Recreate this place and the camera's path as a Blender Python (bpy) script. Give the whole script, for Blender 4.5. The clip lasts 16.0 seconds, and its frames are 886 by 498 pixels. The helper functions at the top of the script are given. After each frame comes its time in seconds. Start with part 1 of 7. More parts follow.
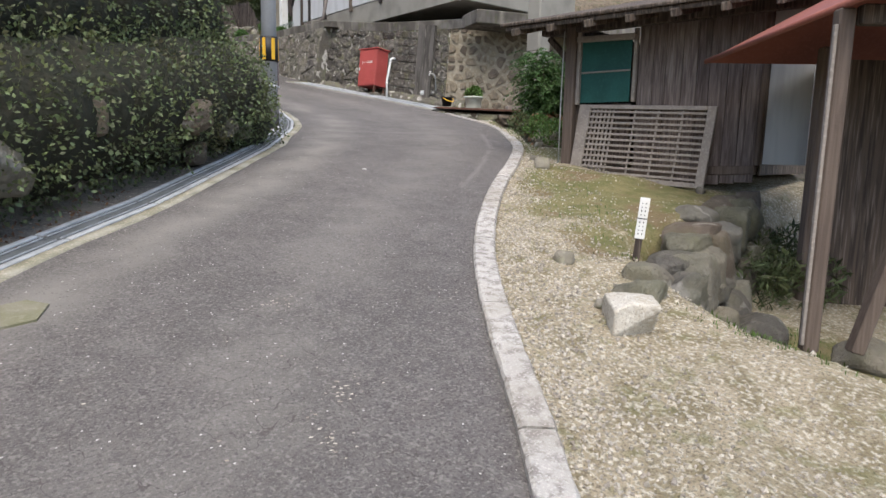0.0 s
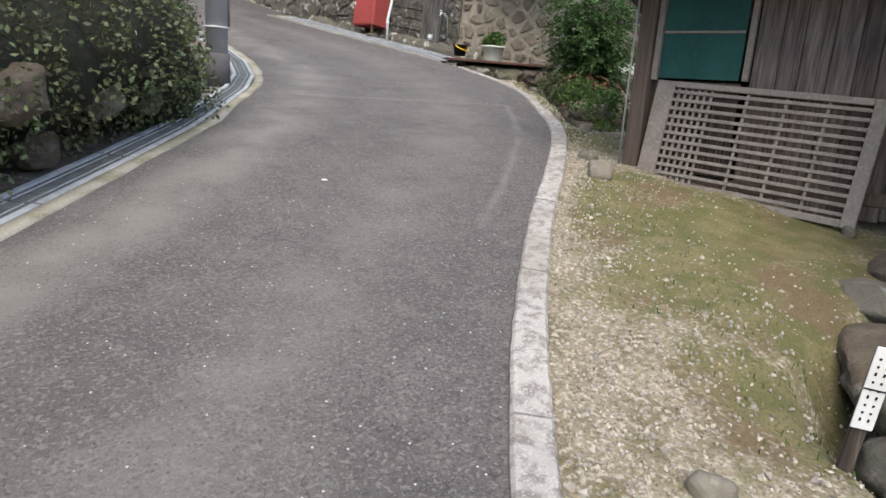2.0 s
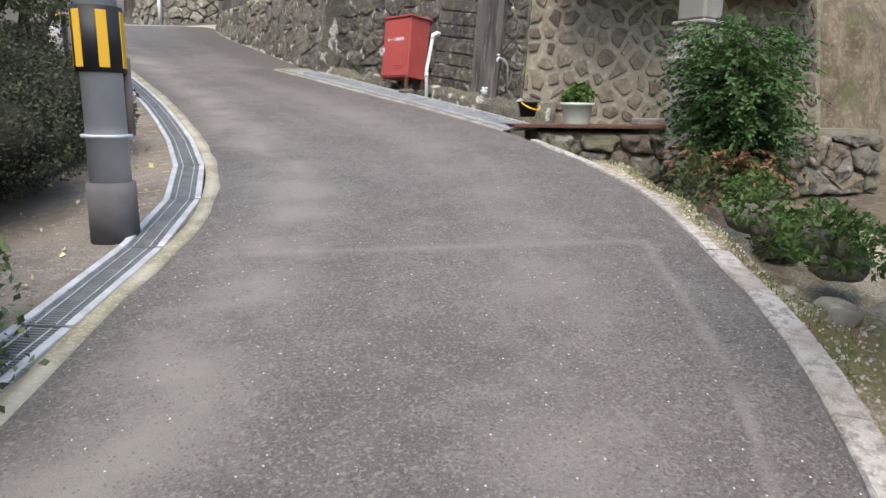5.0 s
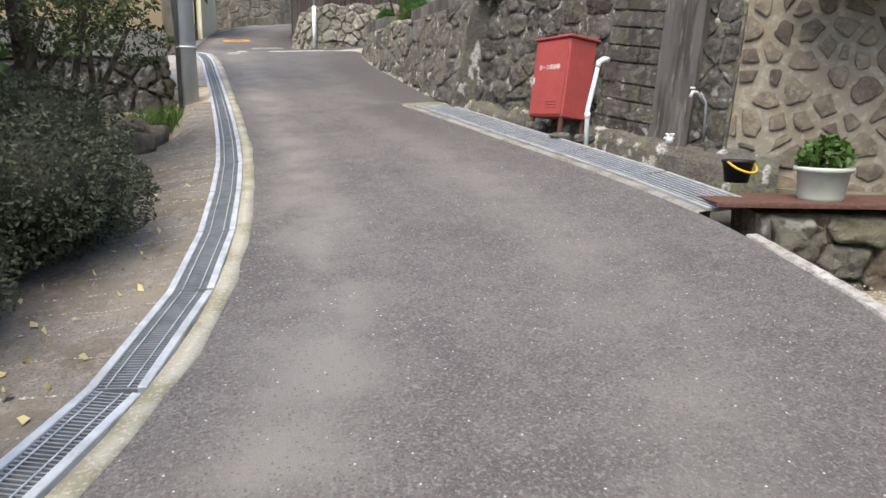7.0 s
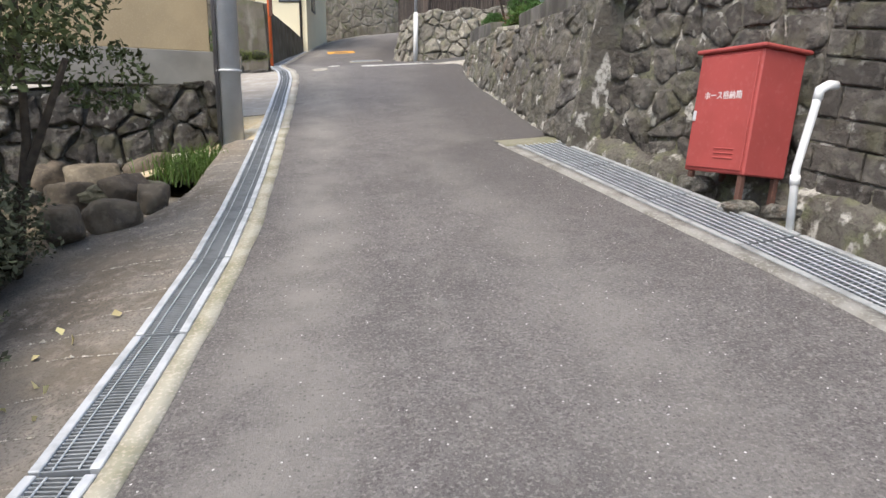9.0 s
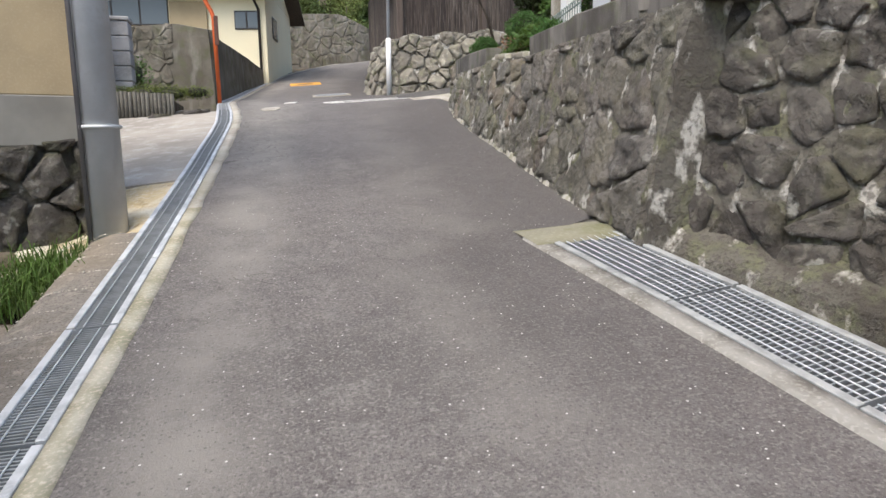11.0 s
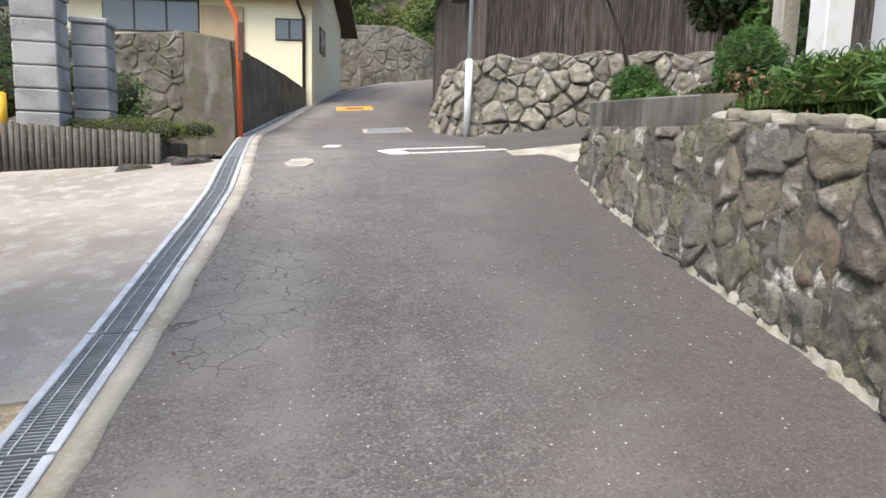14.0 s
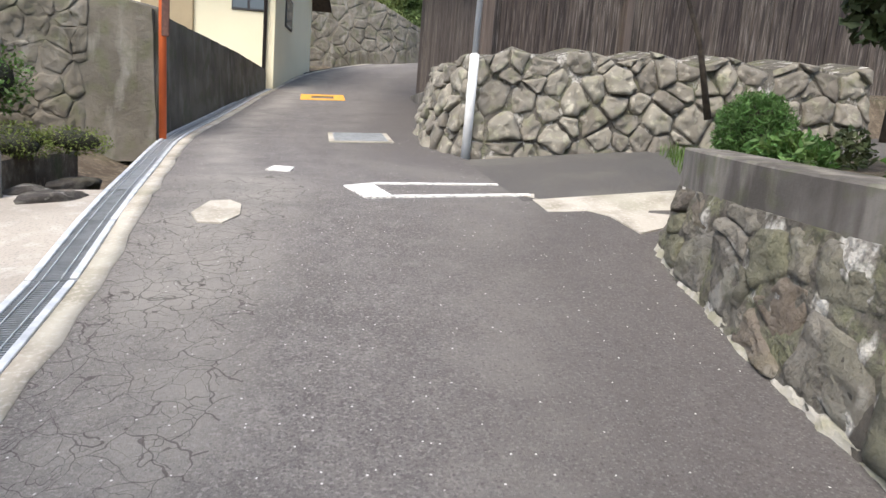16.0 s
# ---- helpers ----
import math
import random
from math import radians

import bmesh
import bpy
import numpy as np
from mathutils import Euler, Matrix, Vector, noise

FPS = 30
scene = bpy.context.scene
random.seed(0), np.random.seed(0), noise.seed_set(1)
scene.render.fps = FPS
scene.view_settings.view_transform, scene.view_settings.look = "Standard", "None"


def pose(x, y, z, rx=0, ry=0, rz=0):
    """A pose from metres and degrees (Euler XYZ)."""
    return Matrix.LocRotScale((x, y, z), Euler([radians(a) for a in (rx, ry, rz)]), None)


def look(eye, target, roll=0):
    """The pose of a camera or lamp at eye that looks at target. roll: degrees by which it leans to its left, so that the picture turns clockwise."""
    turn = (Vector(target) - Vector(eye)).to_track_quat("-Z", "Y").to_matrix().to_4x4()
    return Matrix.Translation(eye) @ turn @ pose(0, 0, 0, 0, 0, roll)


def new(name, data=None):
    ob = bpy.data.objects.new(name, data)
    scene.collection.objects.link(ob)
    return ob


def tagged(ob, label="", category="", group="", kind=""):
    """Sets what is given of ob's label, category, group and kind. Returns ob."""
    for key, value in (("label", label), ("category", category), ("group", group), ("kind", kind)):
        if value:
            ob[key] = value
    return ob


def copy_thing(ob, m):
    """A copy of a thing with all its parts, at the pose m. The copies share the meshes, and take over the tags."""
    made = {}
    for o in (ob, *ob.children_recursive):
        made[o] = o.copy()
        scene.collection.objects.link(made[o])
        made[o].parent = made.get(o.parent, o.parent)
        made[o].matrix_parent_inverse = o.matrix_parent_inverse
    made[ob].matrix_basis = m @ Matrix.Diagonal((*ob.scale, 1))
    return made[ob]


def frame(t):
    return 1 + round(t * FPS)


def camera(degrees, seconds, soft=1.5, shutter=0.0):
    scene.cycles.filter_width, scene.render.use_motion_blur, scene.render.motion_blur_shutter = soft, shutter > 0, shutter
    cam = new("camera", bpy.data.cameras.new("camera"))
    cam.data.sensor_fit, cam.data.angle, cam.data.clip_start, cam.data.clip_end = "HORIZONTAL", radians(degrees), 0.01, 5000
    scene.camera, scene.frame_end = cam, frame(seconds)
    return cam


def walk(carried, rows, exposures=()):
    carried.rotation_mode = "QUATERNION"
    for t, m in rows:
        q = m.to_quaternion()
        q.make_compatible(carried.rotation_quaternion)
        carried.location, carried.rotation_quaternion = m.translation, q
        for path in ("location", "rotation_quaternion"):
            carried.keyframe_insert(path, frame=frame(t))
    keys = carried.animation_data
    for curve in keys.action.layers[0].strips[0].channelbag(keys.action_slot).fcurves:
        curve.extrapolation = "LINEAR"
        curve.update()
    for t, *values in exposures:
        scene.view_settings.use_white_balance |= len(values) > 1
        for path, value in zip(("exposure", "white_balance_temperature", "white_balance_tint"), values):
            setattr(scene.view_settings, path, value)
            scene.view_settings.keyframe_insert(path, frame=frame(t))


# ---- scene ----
cam = camera(68.4, 16.0)
METRES, EYE, TILT, LEAN, TURN = 21.56, 1.40, 9.5, 3.4, -41.6
ROWS = [
    (0.0, 0.0, 0.0, 0.0, 1.48, -18.25, -4.5),
    (0.5, -0.0021, 0.0317, -0.0013, 0.06, -25.55, -6.3),
    (1.0, -0.0026, 0.0643, -0.0023, 1.39, -25.86, -4.84),
    (1.5, -0.0041, 0.0941, -0.0018, 0.28, -27.18, -7.21),
    (2.0, -0.0039, 0.1254, -0.001, 2.72, -23.7, -6.82),
    (2.5, -0.0077, 0.1556, -0.0018, 2.09, -24.86, -7.24),
    (3.0, -0.012, 0.1865, -0.0013, 5.73, -25.72, -5.43),
    (3.5, -0.0184, 0.2151, -0.0015, 1.01, -24.23, -6.76),
    (6.0, -0.0246, 0.3609, -0.0004, 11.47, -20.48, -1.93),
    (6.5, -0.0279, 0.3915, -0.0001, 14.8, -21.29, -2.2),
    (7.0, -0.032, 0.4218, -0.0004, 20.44, -21.49, -0.61),
    (7.5, -0.0384, 0.4528, -0.0003, 25.33, -21.84, 1.58),
    (8.0, -0.0464, 0.4822, -0.001, 27.71, -19.78, 1.62),
    (10.5, -0.123, 0.6249, -0.0074, 32.3, -23.79, 2.99),
    (11.0, -0.1405, 0.6494, -0.0079, 28.33, -19.03, 2.27),
    (11.5, -0.1593, 0.6755, -0.0072, 28.32, -19.29, 3.35),
    (12.0, -0.1789, 0.6992, -0.0071, 25.0, -14.86, 2.18),
    (12.5, -0.1998, 0.7255, -0.0035, 29.1, -13.67, 5.21),
    (13.0, -0.2213, 0.747, -0.0045, 29.3, -11.47, 2.8),
    (13.5, -0.2437, 0.773, -0.0058, 31.63, -12.7, 3.21),
    (14.0, -0.2632, 0.7982, -0.006, 32.59, -17.71, 0.65),
    (14.5, -0.2832, 0.8255, -0.005, 35.19, -19.51, -0.83),
    (15.0, -0.3012, 0.8512, -0.0035, 29.47, -19.87, -3.16),
    (15.5, -0.3204, 0.876, -0.0032, 29.18, -19.04, -1.77),
    (16.0, -0.34, 0.8994, -0.0021, 30.85, -19.43, -2.77),
]
walk(cam, [(t, pose(0, 0, EYE, TILT, LEAN, TURN) @ pose(METRES * x, METRES * y, METRES * z, 90 + pitch, roll, yaw)) for t, x, y, z, yaw, pitch, roll in ROWS], [(0.0, 1.0), (2.0, 0.95), (6.0, 1.22), (10.5, 1.22), (12.0, 1.26), (13.5, 1.42), (16.0, 1.45)])

SITE = (Matrix.Translation((0, 0, EYE)) @ pose(0, 0, 0, 0, 0, TURN) @ pose(0, 0, 0, 0, LEAN, 0) @ pose(0, 0, 0, TILT, 0, 0)
        @ pose(0, 0, 0, 0, 0, -TURN) @ Matrix.Translation((0, 0, -EYE)))

# ---- world, sun ----
world = bpy.data.worlds.new("sky")
scene.world = world
world.use_nodes = True
wn = world.node_tree
sky = wn.nodes.new("ShaderNodeTexSky")
sky.sky_type, sky.sun_disc = "NISHITA", False
sky.sun_elevation, sky.sun_rotation = radians(59), radians(225)
sky.air_density, sky.dust_density, sky.ozone_density = 1.0, 2.4, 0.8
wn.nodes["Background"].inputs[1].default_value = 0.15
wn.links.new(sky.outputs[0], wn.nodes["Background"].inputs[0])
sun = new("sun", bpy.data.lights.new("sun", "SUN"))
sun.data.energy, sun.data.angle, sun.data.color = 1.4, radians(50), (1.0, 0.915, 0.78)
sun.matrix_world = look((-8, -8, 19), (0, 0, 0))


# ---- small tools ----
def g(a, b, h=0.0):
    """World place of a point given on the sloping site: a across, b up the street, h above the road's plane."""
    return SITE @ Vector((a, b, h))


def on(a, b, h=0.0, yaw=0.0):
    return Matrix.Translation(g(a, b, h)) @ pose(0, 0, 0, 0, 0, yaw)


def lerp_table(table, x):
    return float(np.interp(x, [r[0] for r in table], [r[1] for r in table]))


def road_h(b):
    """The street sags a little in the bend and levels out at the crossing."""
    return lerp_table([(4, 0), (6, -0.03), (8, -0.10), (10, -0.17), (12, -0.19), (14, -0.18), (16, -0.15), (18, -0.12), (20, -0.09), (22, -0.04), (24.0, 0), (27.5, -0.22), (30, -0.33), (36, -0.45), (44, -0.3), (60, 0.5)], b)


def smooth(points, step=0.25):
    """Catmull-Rom through points, resampled."""
    p = [np.array(q, float) for q in points]
    p = [2 * p[0] - p[1]] + p + [2 * p[-1] - p[-2]]
    out = []
    for i in range(1, len(p) - 2):
        n = max(2, int(np.linalg.norm(p[i + 1] - p[i]) / step))
        for k in range(n):
            t = k / n
            out.append(0.5 * (2 * p[i] + (p[i + 1] - p[i - 1]) * t + (2 * p[i - 1] - 5 * p[i] + 4 * p[i + 1] - p[i + 2]) * t * t
                              + (3 * p[i] - 3 * p[i + 1] + p[i + 2] - p[i - 1]) * t ** 3))
    out.append(p[-2])
    return np.array(out)


def resample(line, n):
    d = np.r_[0, np.cumsum(np.linalg.norm(np.diff(line, axis=0), axis=1))]
    s = np.linspace(0, d[-1], n)
    return np.stack([np.interp(s, d, line[:, k]) for k in range(line.shape[1])], 1)


def side(line, off):
    """The plan line moved off metres to its left."""
    t = np.gradient(line, axis=0)
    t /= np.linalg.norm(t, axis=1)[:, None]
    return line + off * np.stack([-t[:, 1], t[:, 0]], 1)


def mesh_of(name, verts, faces, mat=None, smooth_faces=False):
    me = bpy.data.meshes.new(name)
    me.from_pydata([tuple(v) for v in verts], [], faces)
    if mat:
        me.materials.append(mat)
    if smooth_faces:
        me.polygons.foreach_set("use_smooth", [True] * len(me.polygons))
    me.update()
    return me


def of_bm(name, bm, mat, smooth_faces=False):
    me = bpy.data.meshes.new(name)
    bm.to_mesh(me)
    bm.free()
    me.materials.append(mat)
    if smooth_faces:
        me.polygons.foreach_set("use_smooth", [True] * len(me.polygons))
    return me


def thing(name, m, label, category, group="", kind=""):
    ob = new(name)
    ob.empty_display_size = 0.1
    ob.matrix_world = m
    return tagged(ob, label, category, group, kind)


def part(name, me, parent, m=None, label=""):
    ob = new(name, me)
    ob.parent = parent
    if m is not None:
        ob.matrix_basis = m
    return tagged(ob, label)


def setting(name, me, label, category, m=None, kind="structure"):
    ob = new(name, me)
    if m is not None:
        ob.matrix_world = m
    return tagged(ob, label, category, "", kind)


CACHE = {}


def box(sx, sy, sz, mat, bev=0.006):
    """A bevelled block standing on z = 0, centred in plan."""
    key = ("box", round(sx, 4), round(sy, 4), round(sz, 4), mat.name, bev)
    if key not in CACHE:
        bm = bmesh.new()
        bmesh.ops.create_cube(bm, size=1, matrix=Matrix.Translation((0, 0, sz / 2)) @ Matrix.Diagonal((sx, sy, sz, 1)))
        if bev:
            bmesh.ops.bevel(bm, geom=bm.edges[:], offset=min(bev, 0.3 * min(sx, sy, sz)), segments=1, affect="EDGES")
        CACHE[key] = of_bm("block", bm, mat)
    return CACHE[key]


def cyl(r, h, mat, seg=20, r2=None, bev=0.0):
    key = ("cyl", r, h, mat.name, seg, r2, bev)
    if key not in CACHE:
        bm = bmesh.new()
        bmesh.ops.create_cone(bm, cap_ends=True, segments=seg, radius1=r, radius2=r if r2 is None else r2, depth=h, matrix=Matrix.Translation((0, 0, h / 2)))
        if bev:
            rim = [e for e in bm.edges if abs(e.verts[0].co.z - e.verts[1].co.z) < 1e-5]
            bmesh.ops.bevel(bm, geom=rim, offset=bev, segments=2, affect="EDGES")
        me = of_bm("round", bm, mat)
        me.polygons.foreach_set("use_smooth", [len(p.vertices) == 4 for p in me.polygons])
        CACHE[key] = me
    return CACHE[key]


def tube(points, r, mat, seg=10, radii=None):
    pts = [Vector(p) for p in points]
    verts, faces = [], []
    for i, p in enumerate(pts):
        d = (pts[min(i + 1, len(pts) - 1)] - pts[max(i - 1, 0)]).normalized()
        u = d.orthogonal().normalized() if i == 0 else (u - d * u.dot(d)).normalized()
        v = d.cross(u)
        rr = float(radii[i] if radii else r)
        for k in range(seg):
            a = 2 * math.pi * k / seg
            verts.append(p + rr * (math.cos(a) * u + math.sin(a) * v))
    for i in range(len(pts) - 1):
        for k in range(seg):
            faces.append((i * seg + k, i * seg + (k + 1) % seg, (i + 1) * seg + (k + 1) % seg, (i + 1) * seg + k))
    faces += [tuple(range(seg))[::-1], tuple(range((len(pts) - 1) * seg, len(pts) * seg))]
    return mesh_of("tube", verts, faces, mat, True)


def lathe(profile, mat, seg=28):
    verts, faces = [], []
    for r, z in profile:
        verts += [(r * math.cos(2 * math.pi * k / seg), r * math.sin(2 * math.pi * k / seg), z) for k in range(seg)]
    for i in range(len(profile) - 1):
        faces += [(i * seg + k, i * seg + (k + 1) % seg, (i + 1) * seg + (k + 1) % seg, (i + 1) * seg + k) for k in range(seg)]
    return mesh_of("turned", verts, faces, mat, True)


def strip(lines, mat, name="strip", uv=False):
    """A sheet through plan lines of equal count; each line holds rows of a, b, h on the site."""
    n, verts = len(lines[0]), []
    for ln in lines:
        verts += [g(*p) for p in ln]
    faces = [(i * n + k, i * n + k + 1, (i + 1) * n + k + 1, (i + 1) * n + k) for i in range(len(lines) - 1) for k in range(n - 1)]
    faces = [f[::-1] for f in faces]
    me = mesh_of(name, verts, faces, mat, True)
    if uv:
        lay = me.uv_layers.new(name="UVMap")
        along = np.r_[0, np.cumsum(np.linalg.norm(np.diff(np.array(lines[0])[:, :2], axis=0), axis=1))]
        for loop in me.loops:
            i, k = divmod(loop.vertex_index, n)
            lay.data[loop.index].uv = (i / (len(lines) - 1), along[k])
    return me


def raised(line, h):
    """Adds heights to a plan line: a number, or a function of a and b."""
    return np.array([(p[0], p[1], h(p[0], p[1]) if callable(h) else h) for p in line])


def rock(size, mat, seed, rough=0.22, flat=0.8):
    bm = bmesh.new()
    bmesh.ops.create_icosphere(bm, subdivisions=3, radius=0.5)
    off = Vector((seed * 7.3, seed * 3.1, seed * 1.7))
    for v in bm.verts:
        d = v.co.normalized()
        c = Vector([max(-0.43, min(0.40, x)) for x in d * 0.5])
        v.co = c * (1 + rough * noise.noise(d * 1.6 + off) + 0.12 * noise.noise(d * 4.5 + off)) * 1.25
        v.co.z *= flat
        v.co = Vector((v.co.x * size[0], v.co.y * size[1], v.co.z * size[2]))
    return of_bm("rock", bm, mat, True)


def fieldstone(size, mat, seed, facets=12, rough=0.09, sub=4, sharp=20):
    """A stone with broken, slightly rounded faces; size is its full extent."""
    rnd = random.Random(seed * 17 + 5)
    planes = [(Vector((rnd.gauss(0, 1), rnd.gauss(0, 1), rnd.gauss(0, 1))).normalized(), rnd.uniform(0.36, 0.5)) for _ in range(facets)]
    planes += [(Vector(n_), rnd.uniform(0.42, 0.5)) for n_ in ((1, 0, 0), (-1, 0, 0), (0, 1, 0), (0, -1, 0), (0, 0, 1), (0, 0, -1))]
    bm = bmesh.new()
    bmesh.ops.create_icosphere(bm, subdivisions=sub, radius=1)
    off = Vector((seed * 7.3, seed * 3.1, seed * 1.7))
    for v in bm.verts:
        d = v.co.normalized()
        r = sum(max(0.0, d.dot(n_) / q_) ** sharp for n_, q_ in planes) ** (-1 / sharp)
        r *= 1 + rough * noise.noise(d * 2.2 + off) + 0.6 * rough * noise.noise(d * 6 + off)
        v.co = Vector((d.x * r * size[0], d.y * r * size[1], d.z * r * size[2]))
    return of_bm("stone", bm, mat, True)


# ---- materials ----
def material(name, base, rough=0.8, var=(), bump=(), metal=0.0, island=0.0, obj_random=0.0, spec=0.3, extra=None, subsurf=0.0):
    """base colour; var: (scale, colour, amount, low, high[, detail]) noise layers; bump: (scale, strength, distance) layers."""
    m = bpy.data.materials.new(name)
    m.use_nodes = True
    nt, bsdf = m.node_tree, m.node_tree.nodes["Principled BSDF"]
    N, L = nt.nodes.new, nt.links.new
    geo = N("ShaderNodeNewGeometry")
    rgb = N("ShaderNodeRGB")
    rgb.outputs[0].default_value = (*base, 1)
    col = rgb.outputs[0]
    for sc, c2, amt, lo, hi, *more in var:
        tex = N("ShaderNodeTexNoise")
        tex.inputs["Scale"].default_value, tex.inputs["Detail"].default_value = sc, more[0] if more else 6
        pos = geo.outputs["Position"]
        if len(more) > 1:
            mp = N("ShaderNodeMapping")
            mp.inputs["Scale"].default_value = more[1]
            L(pos, mp.inputs[0])
            pos = mp.outputs[0]
        L(pos, tex.inputs["Vector"])
        ramp = N("ShaderNodeMapRange")
        ramp.inputs[1].default_value, ramp.inputs[2].default_value, ramp.inputs[4].default_value = lo, hi, amt
        L(tex.outputs["Fac"], ramp.inputs[0])
        mix = N("ShaderNodeMix")
        mix.data_type = "RGBA"
        mix.inputs["B"].default_value = (*c2, 1)
        L(ramp.outputs[0], mix.inputs["Factor"])
        L(col, mix.inputs["A"])
        col = mix.outputs["Result"]
    for kind, amt in (("island", island), ("object", obj_random)):
        if amt:
            src = geo.outputs["Random Per Island"] if kind == "island" else N("ShaderNodeObjectInfo").outputs["Random"]
            mr = N("ShaderNodeMapRange")
            mr.inputs[3].default_value, mr.inputs[4].default_value = 1 - amt, 1 + amt
            L(src, mr.inputs[0])
            hsv = N("ShaderNodeHueSaturation")
            L(mr.outputs[0], hsv.inputs["Value"])
            hue = N("ShaderNodeMapRange")
            hue.inputs[3].default_value, hue.inputs[4].default_value = 0.5 - 0.03 * amt, 0.5 + 0.03 * amt
            L(src, hue.inputs[0])
            L(hue.outputs[0], hsv.inputs["Hue"])
            L(col, hsv.inputs["Color"])
            col = hsv.outputs["Color"]
    if extra:
        col = extra(nt, geo, col)
    L(col, bsdf.inputs["Base Color"])
    normal = None
    for sc, st, dist in bump:
        tex = N("ShaderNodeTexNoise")
        tex.inputs["Scale"].default_value, tex.inputs["Detail"].default_value = sc, 7
        tex.inputs["Roughness"].default_value = 0.62
        L(geo.outputs["Position"], tex.inputs["Vector"])
        bp = N("ShaderNodeBump")
        bp.inputs["Strength"].default_value, bp.inputs["Distance"].default_value = st, dist
        L(tex.outputs["Fac"], bp.inputs["Height"])
        if normal:
            L(normal, bp.inputs["Normal"])
        normal = bp.outputs["Normal"]
    if normal:
        L(normal, bsdf.inputs["Normal"])
    bsdf.inputs["Roughness"].default_value, bsdf.inputs["Metallic"].default_value = rough, metal
    bsdf.inputs["Specular IOR Level"].default_value = spec
    if subsurf:
        bsdf.inputs["Transmission Weight"].default_value = 0
        tr = N("ShaderNodeBsdfTranslucent")
        L(col, tr.inputs["Color"])
        mx = N("ShaderNodeMixShader")
        mx.inputs[0].default_value = subsurf
        L(bsdf.outputs[0], mx.inputs[1])
        L(tr.outputs[0], mx.inputs[2])
        L(mx.outputs[0], nt.nodes["Material Output"].inputs[0])
    return m


def asphalt_extra(nt, geo, col):
    """Worn wheel tracks, pale stone chips and a field of cracks beside the gutter."""
    N, L = nt.nodes.new, nt.links.new

    def math_node(op, a, b=None, c=None):
        n = N("ShaderNodeMath")
        n.operation = op
        for k, v in enumerate((a, b, c)):
            if v is None:
                continue
            if isinstance(v, (int, float)):
                n.inputs[k].default_value = v
            else:
                L(v, n.inputs[k])
        return n.outputs[0]

    def over(col, fac, c2):
        mix = N("ShaderNodeMix")
        mix.data_type = "RGBA"
        mix.inputs["B"].default_value = (*c2, 1)
        L(fac, mix.inputs["Factor"])
        L(col, mix.inputs["A"])
        return mix.outputs["Result"]

    uv = N("ShaderNodeUVMap")
    sep = N("ShaderNodeSeparateXYZ")
    L(uv.outputs[0], sep.inputs[0])
    wob = N("ShaderNodeTexNoise")
    wob.inputs["Scale"].default_value, wob.inputs["Detail"].default_value = 0.7, 5
    L(geo.outputs["Position"], wob.inputs["Vector"])
    u = math_node("ADD", sep.outputs[0], math_node("MULTIPLY", math_node("SUBTRACT", wob.outputs["Fac"], 0.5), 0.16))
    tracks = None
    for centre, width, amt in ((0.16, 0.1, 0.9), (0.64, 0.13, 0.5), (0.40, 0.06, 0.15)):
        d = math_node("DIVIDE", math_node("SUBTRACT", u, centre), width)
        band = math_node("MULTIPLY", math_node("EXPONENT", math_node("MULTIPLY", math_node("MULTIPLY", d, d), -1.0)), amt)
        tracks = band if tracks is None else math_node("ADD", tracks, band)
    blot = N("ShaderNodeTexNoise")
    blot.inputs["Scale"].default_value, blot.inputs["Detail"].default_value = 2.3, 8
    L(geo.outputs["Position"], blot.inputs["Vector"])
    spread = N("ShaderNodeMapRange")
    spread.inputs[1].default_value, spread.inputs[2].default_value = 0.25, 0.6
    L(blot.outputs["Fac"], spread.inputs[0])
    col = over(col, math_node("MULTIPLY", tracks, spread.outputs[0]), (0.225, 0.212, 0.19))
    # the outer side is darker further up
    ramp_u = math_node("MINIMUM", 1.0, math_node("MAXIMUM", 0.0, math_node("DIVIDE", math_node("SUBTRACT", u, 0.42), 0.35)))
    ramp_s = math_node("MINIMUM", 1.0, math_node("MAXIMUM", 0.0, math_node("DIVIDE", math_node("SUBTRACT", sep.outputs[1], 29.5), 4.0)))
    col = over(col, math_node("MULTIPLY", math_node("MULTIPLY", ramp_u, ramp_s), 0.62), (0.078, 0.07, 0.065))
    # pale stone chips
    for sc, size, c2, few, strong in ((66.0, 0.33, (0.2, 0.188, 0.18), 0.7, 0.45), (60.0, 0.36, (0.04, 0.036, 0.035), 0.82, 0.4), (34.0, 0.16, (0.6, 0.58, 0.55), 0.9, 0.9)):
        vor = N("ShaderNodeTexVoronoi")
        vor.inputs["Scale"].default_value = sc
        L(geo.outputs["Position"], vor.inputs["Vector"])
        hsv = N("ShaderNodeSeparateColor")
        L(vor.outputs["Color"], hsv.inputs[0])
        chip = math_node("MULTIPLY", math_node("LESS_THAN", vor.outputs["Distance"], size), math_node("GREATER_THAN", hsv.outputs[0], few))
        col = over(col, math_node("MULTIPLY", chip, strong), c2)
    # pale worn seams of an old repair: two lines across, one along the kerb side
    for c0, slope, u0, u1 in ((25.6, -1.27, 0.08, 0.88),):
        off = math_node("ADD", sep.outputs[1], math_node("MULTIPLY", sep.outputs[0], -slope))
        off = math_node("ADD", math_node("SUBTRACT", off, c0), math_node("MULTIPLY", math_node("SUBTRACT", wob.outputs["Fac"], 0.5), 0.12))
        d = math_node("DIVIDE", off, 0.05)
        band = math_node("EXPONENT", math_node("MULTIPLY", math_node("MULTIPLY", d, d), -1.0))
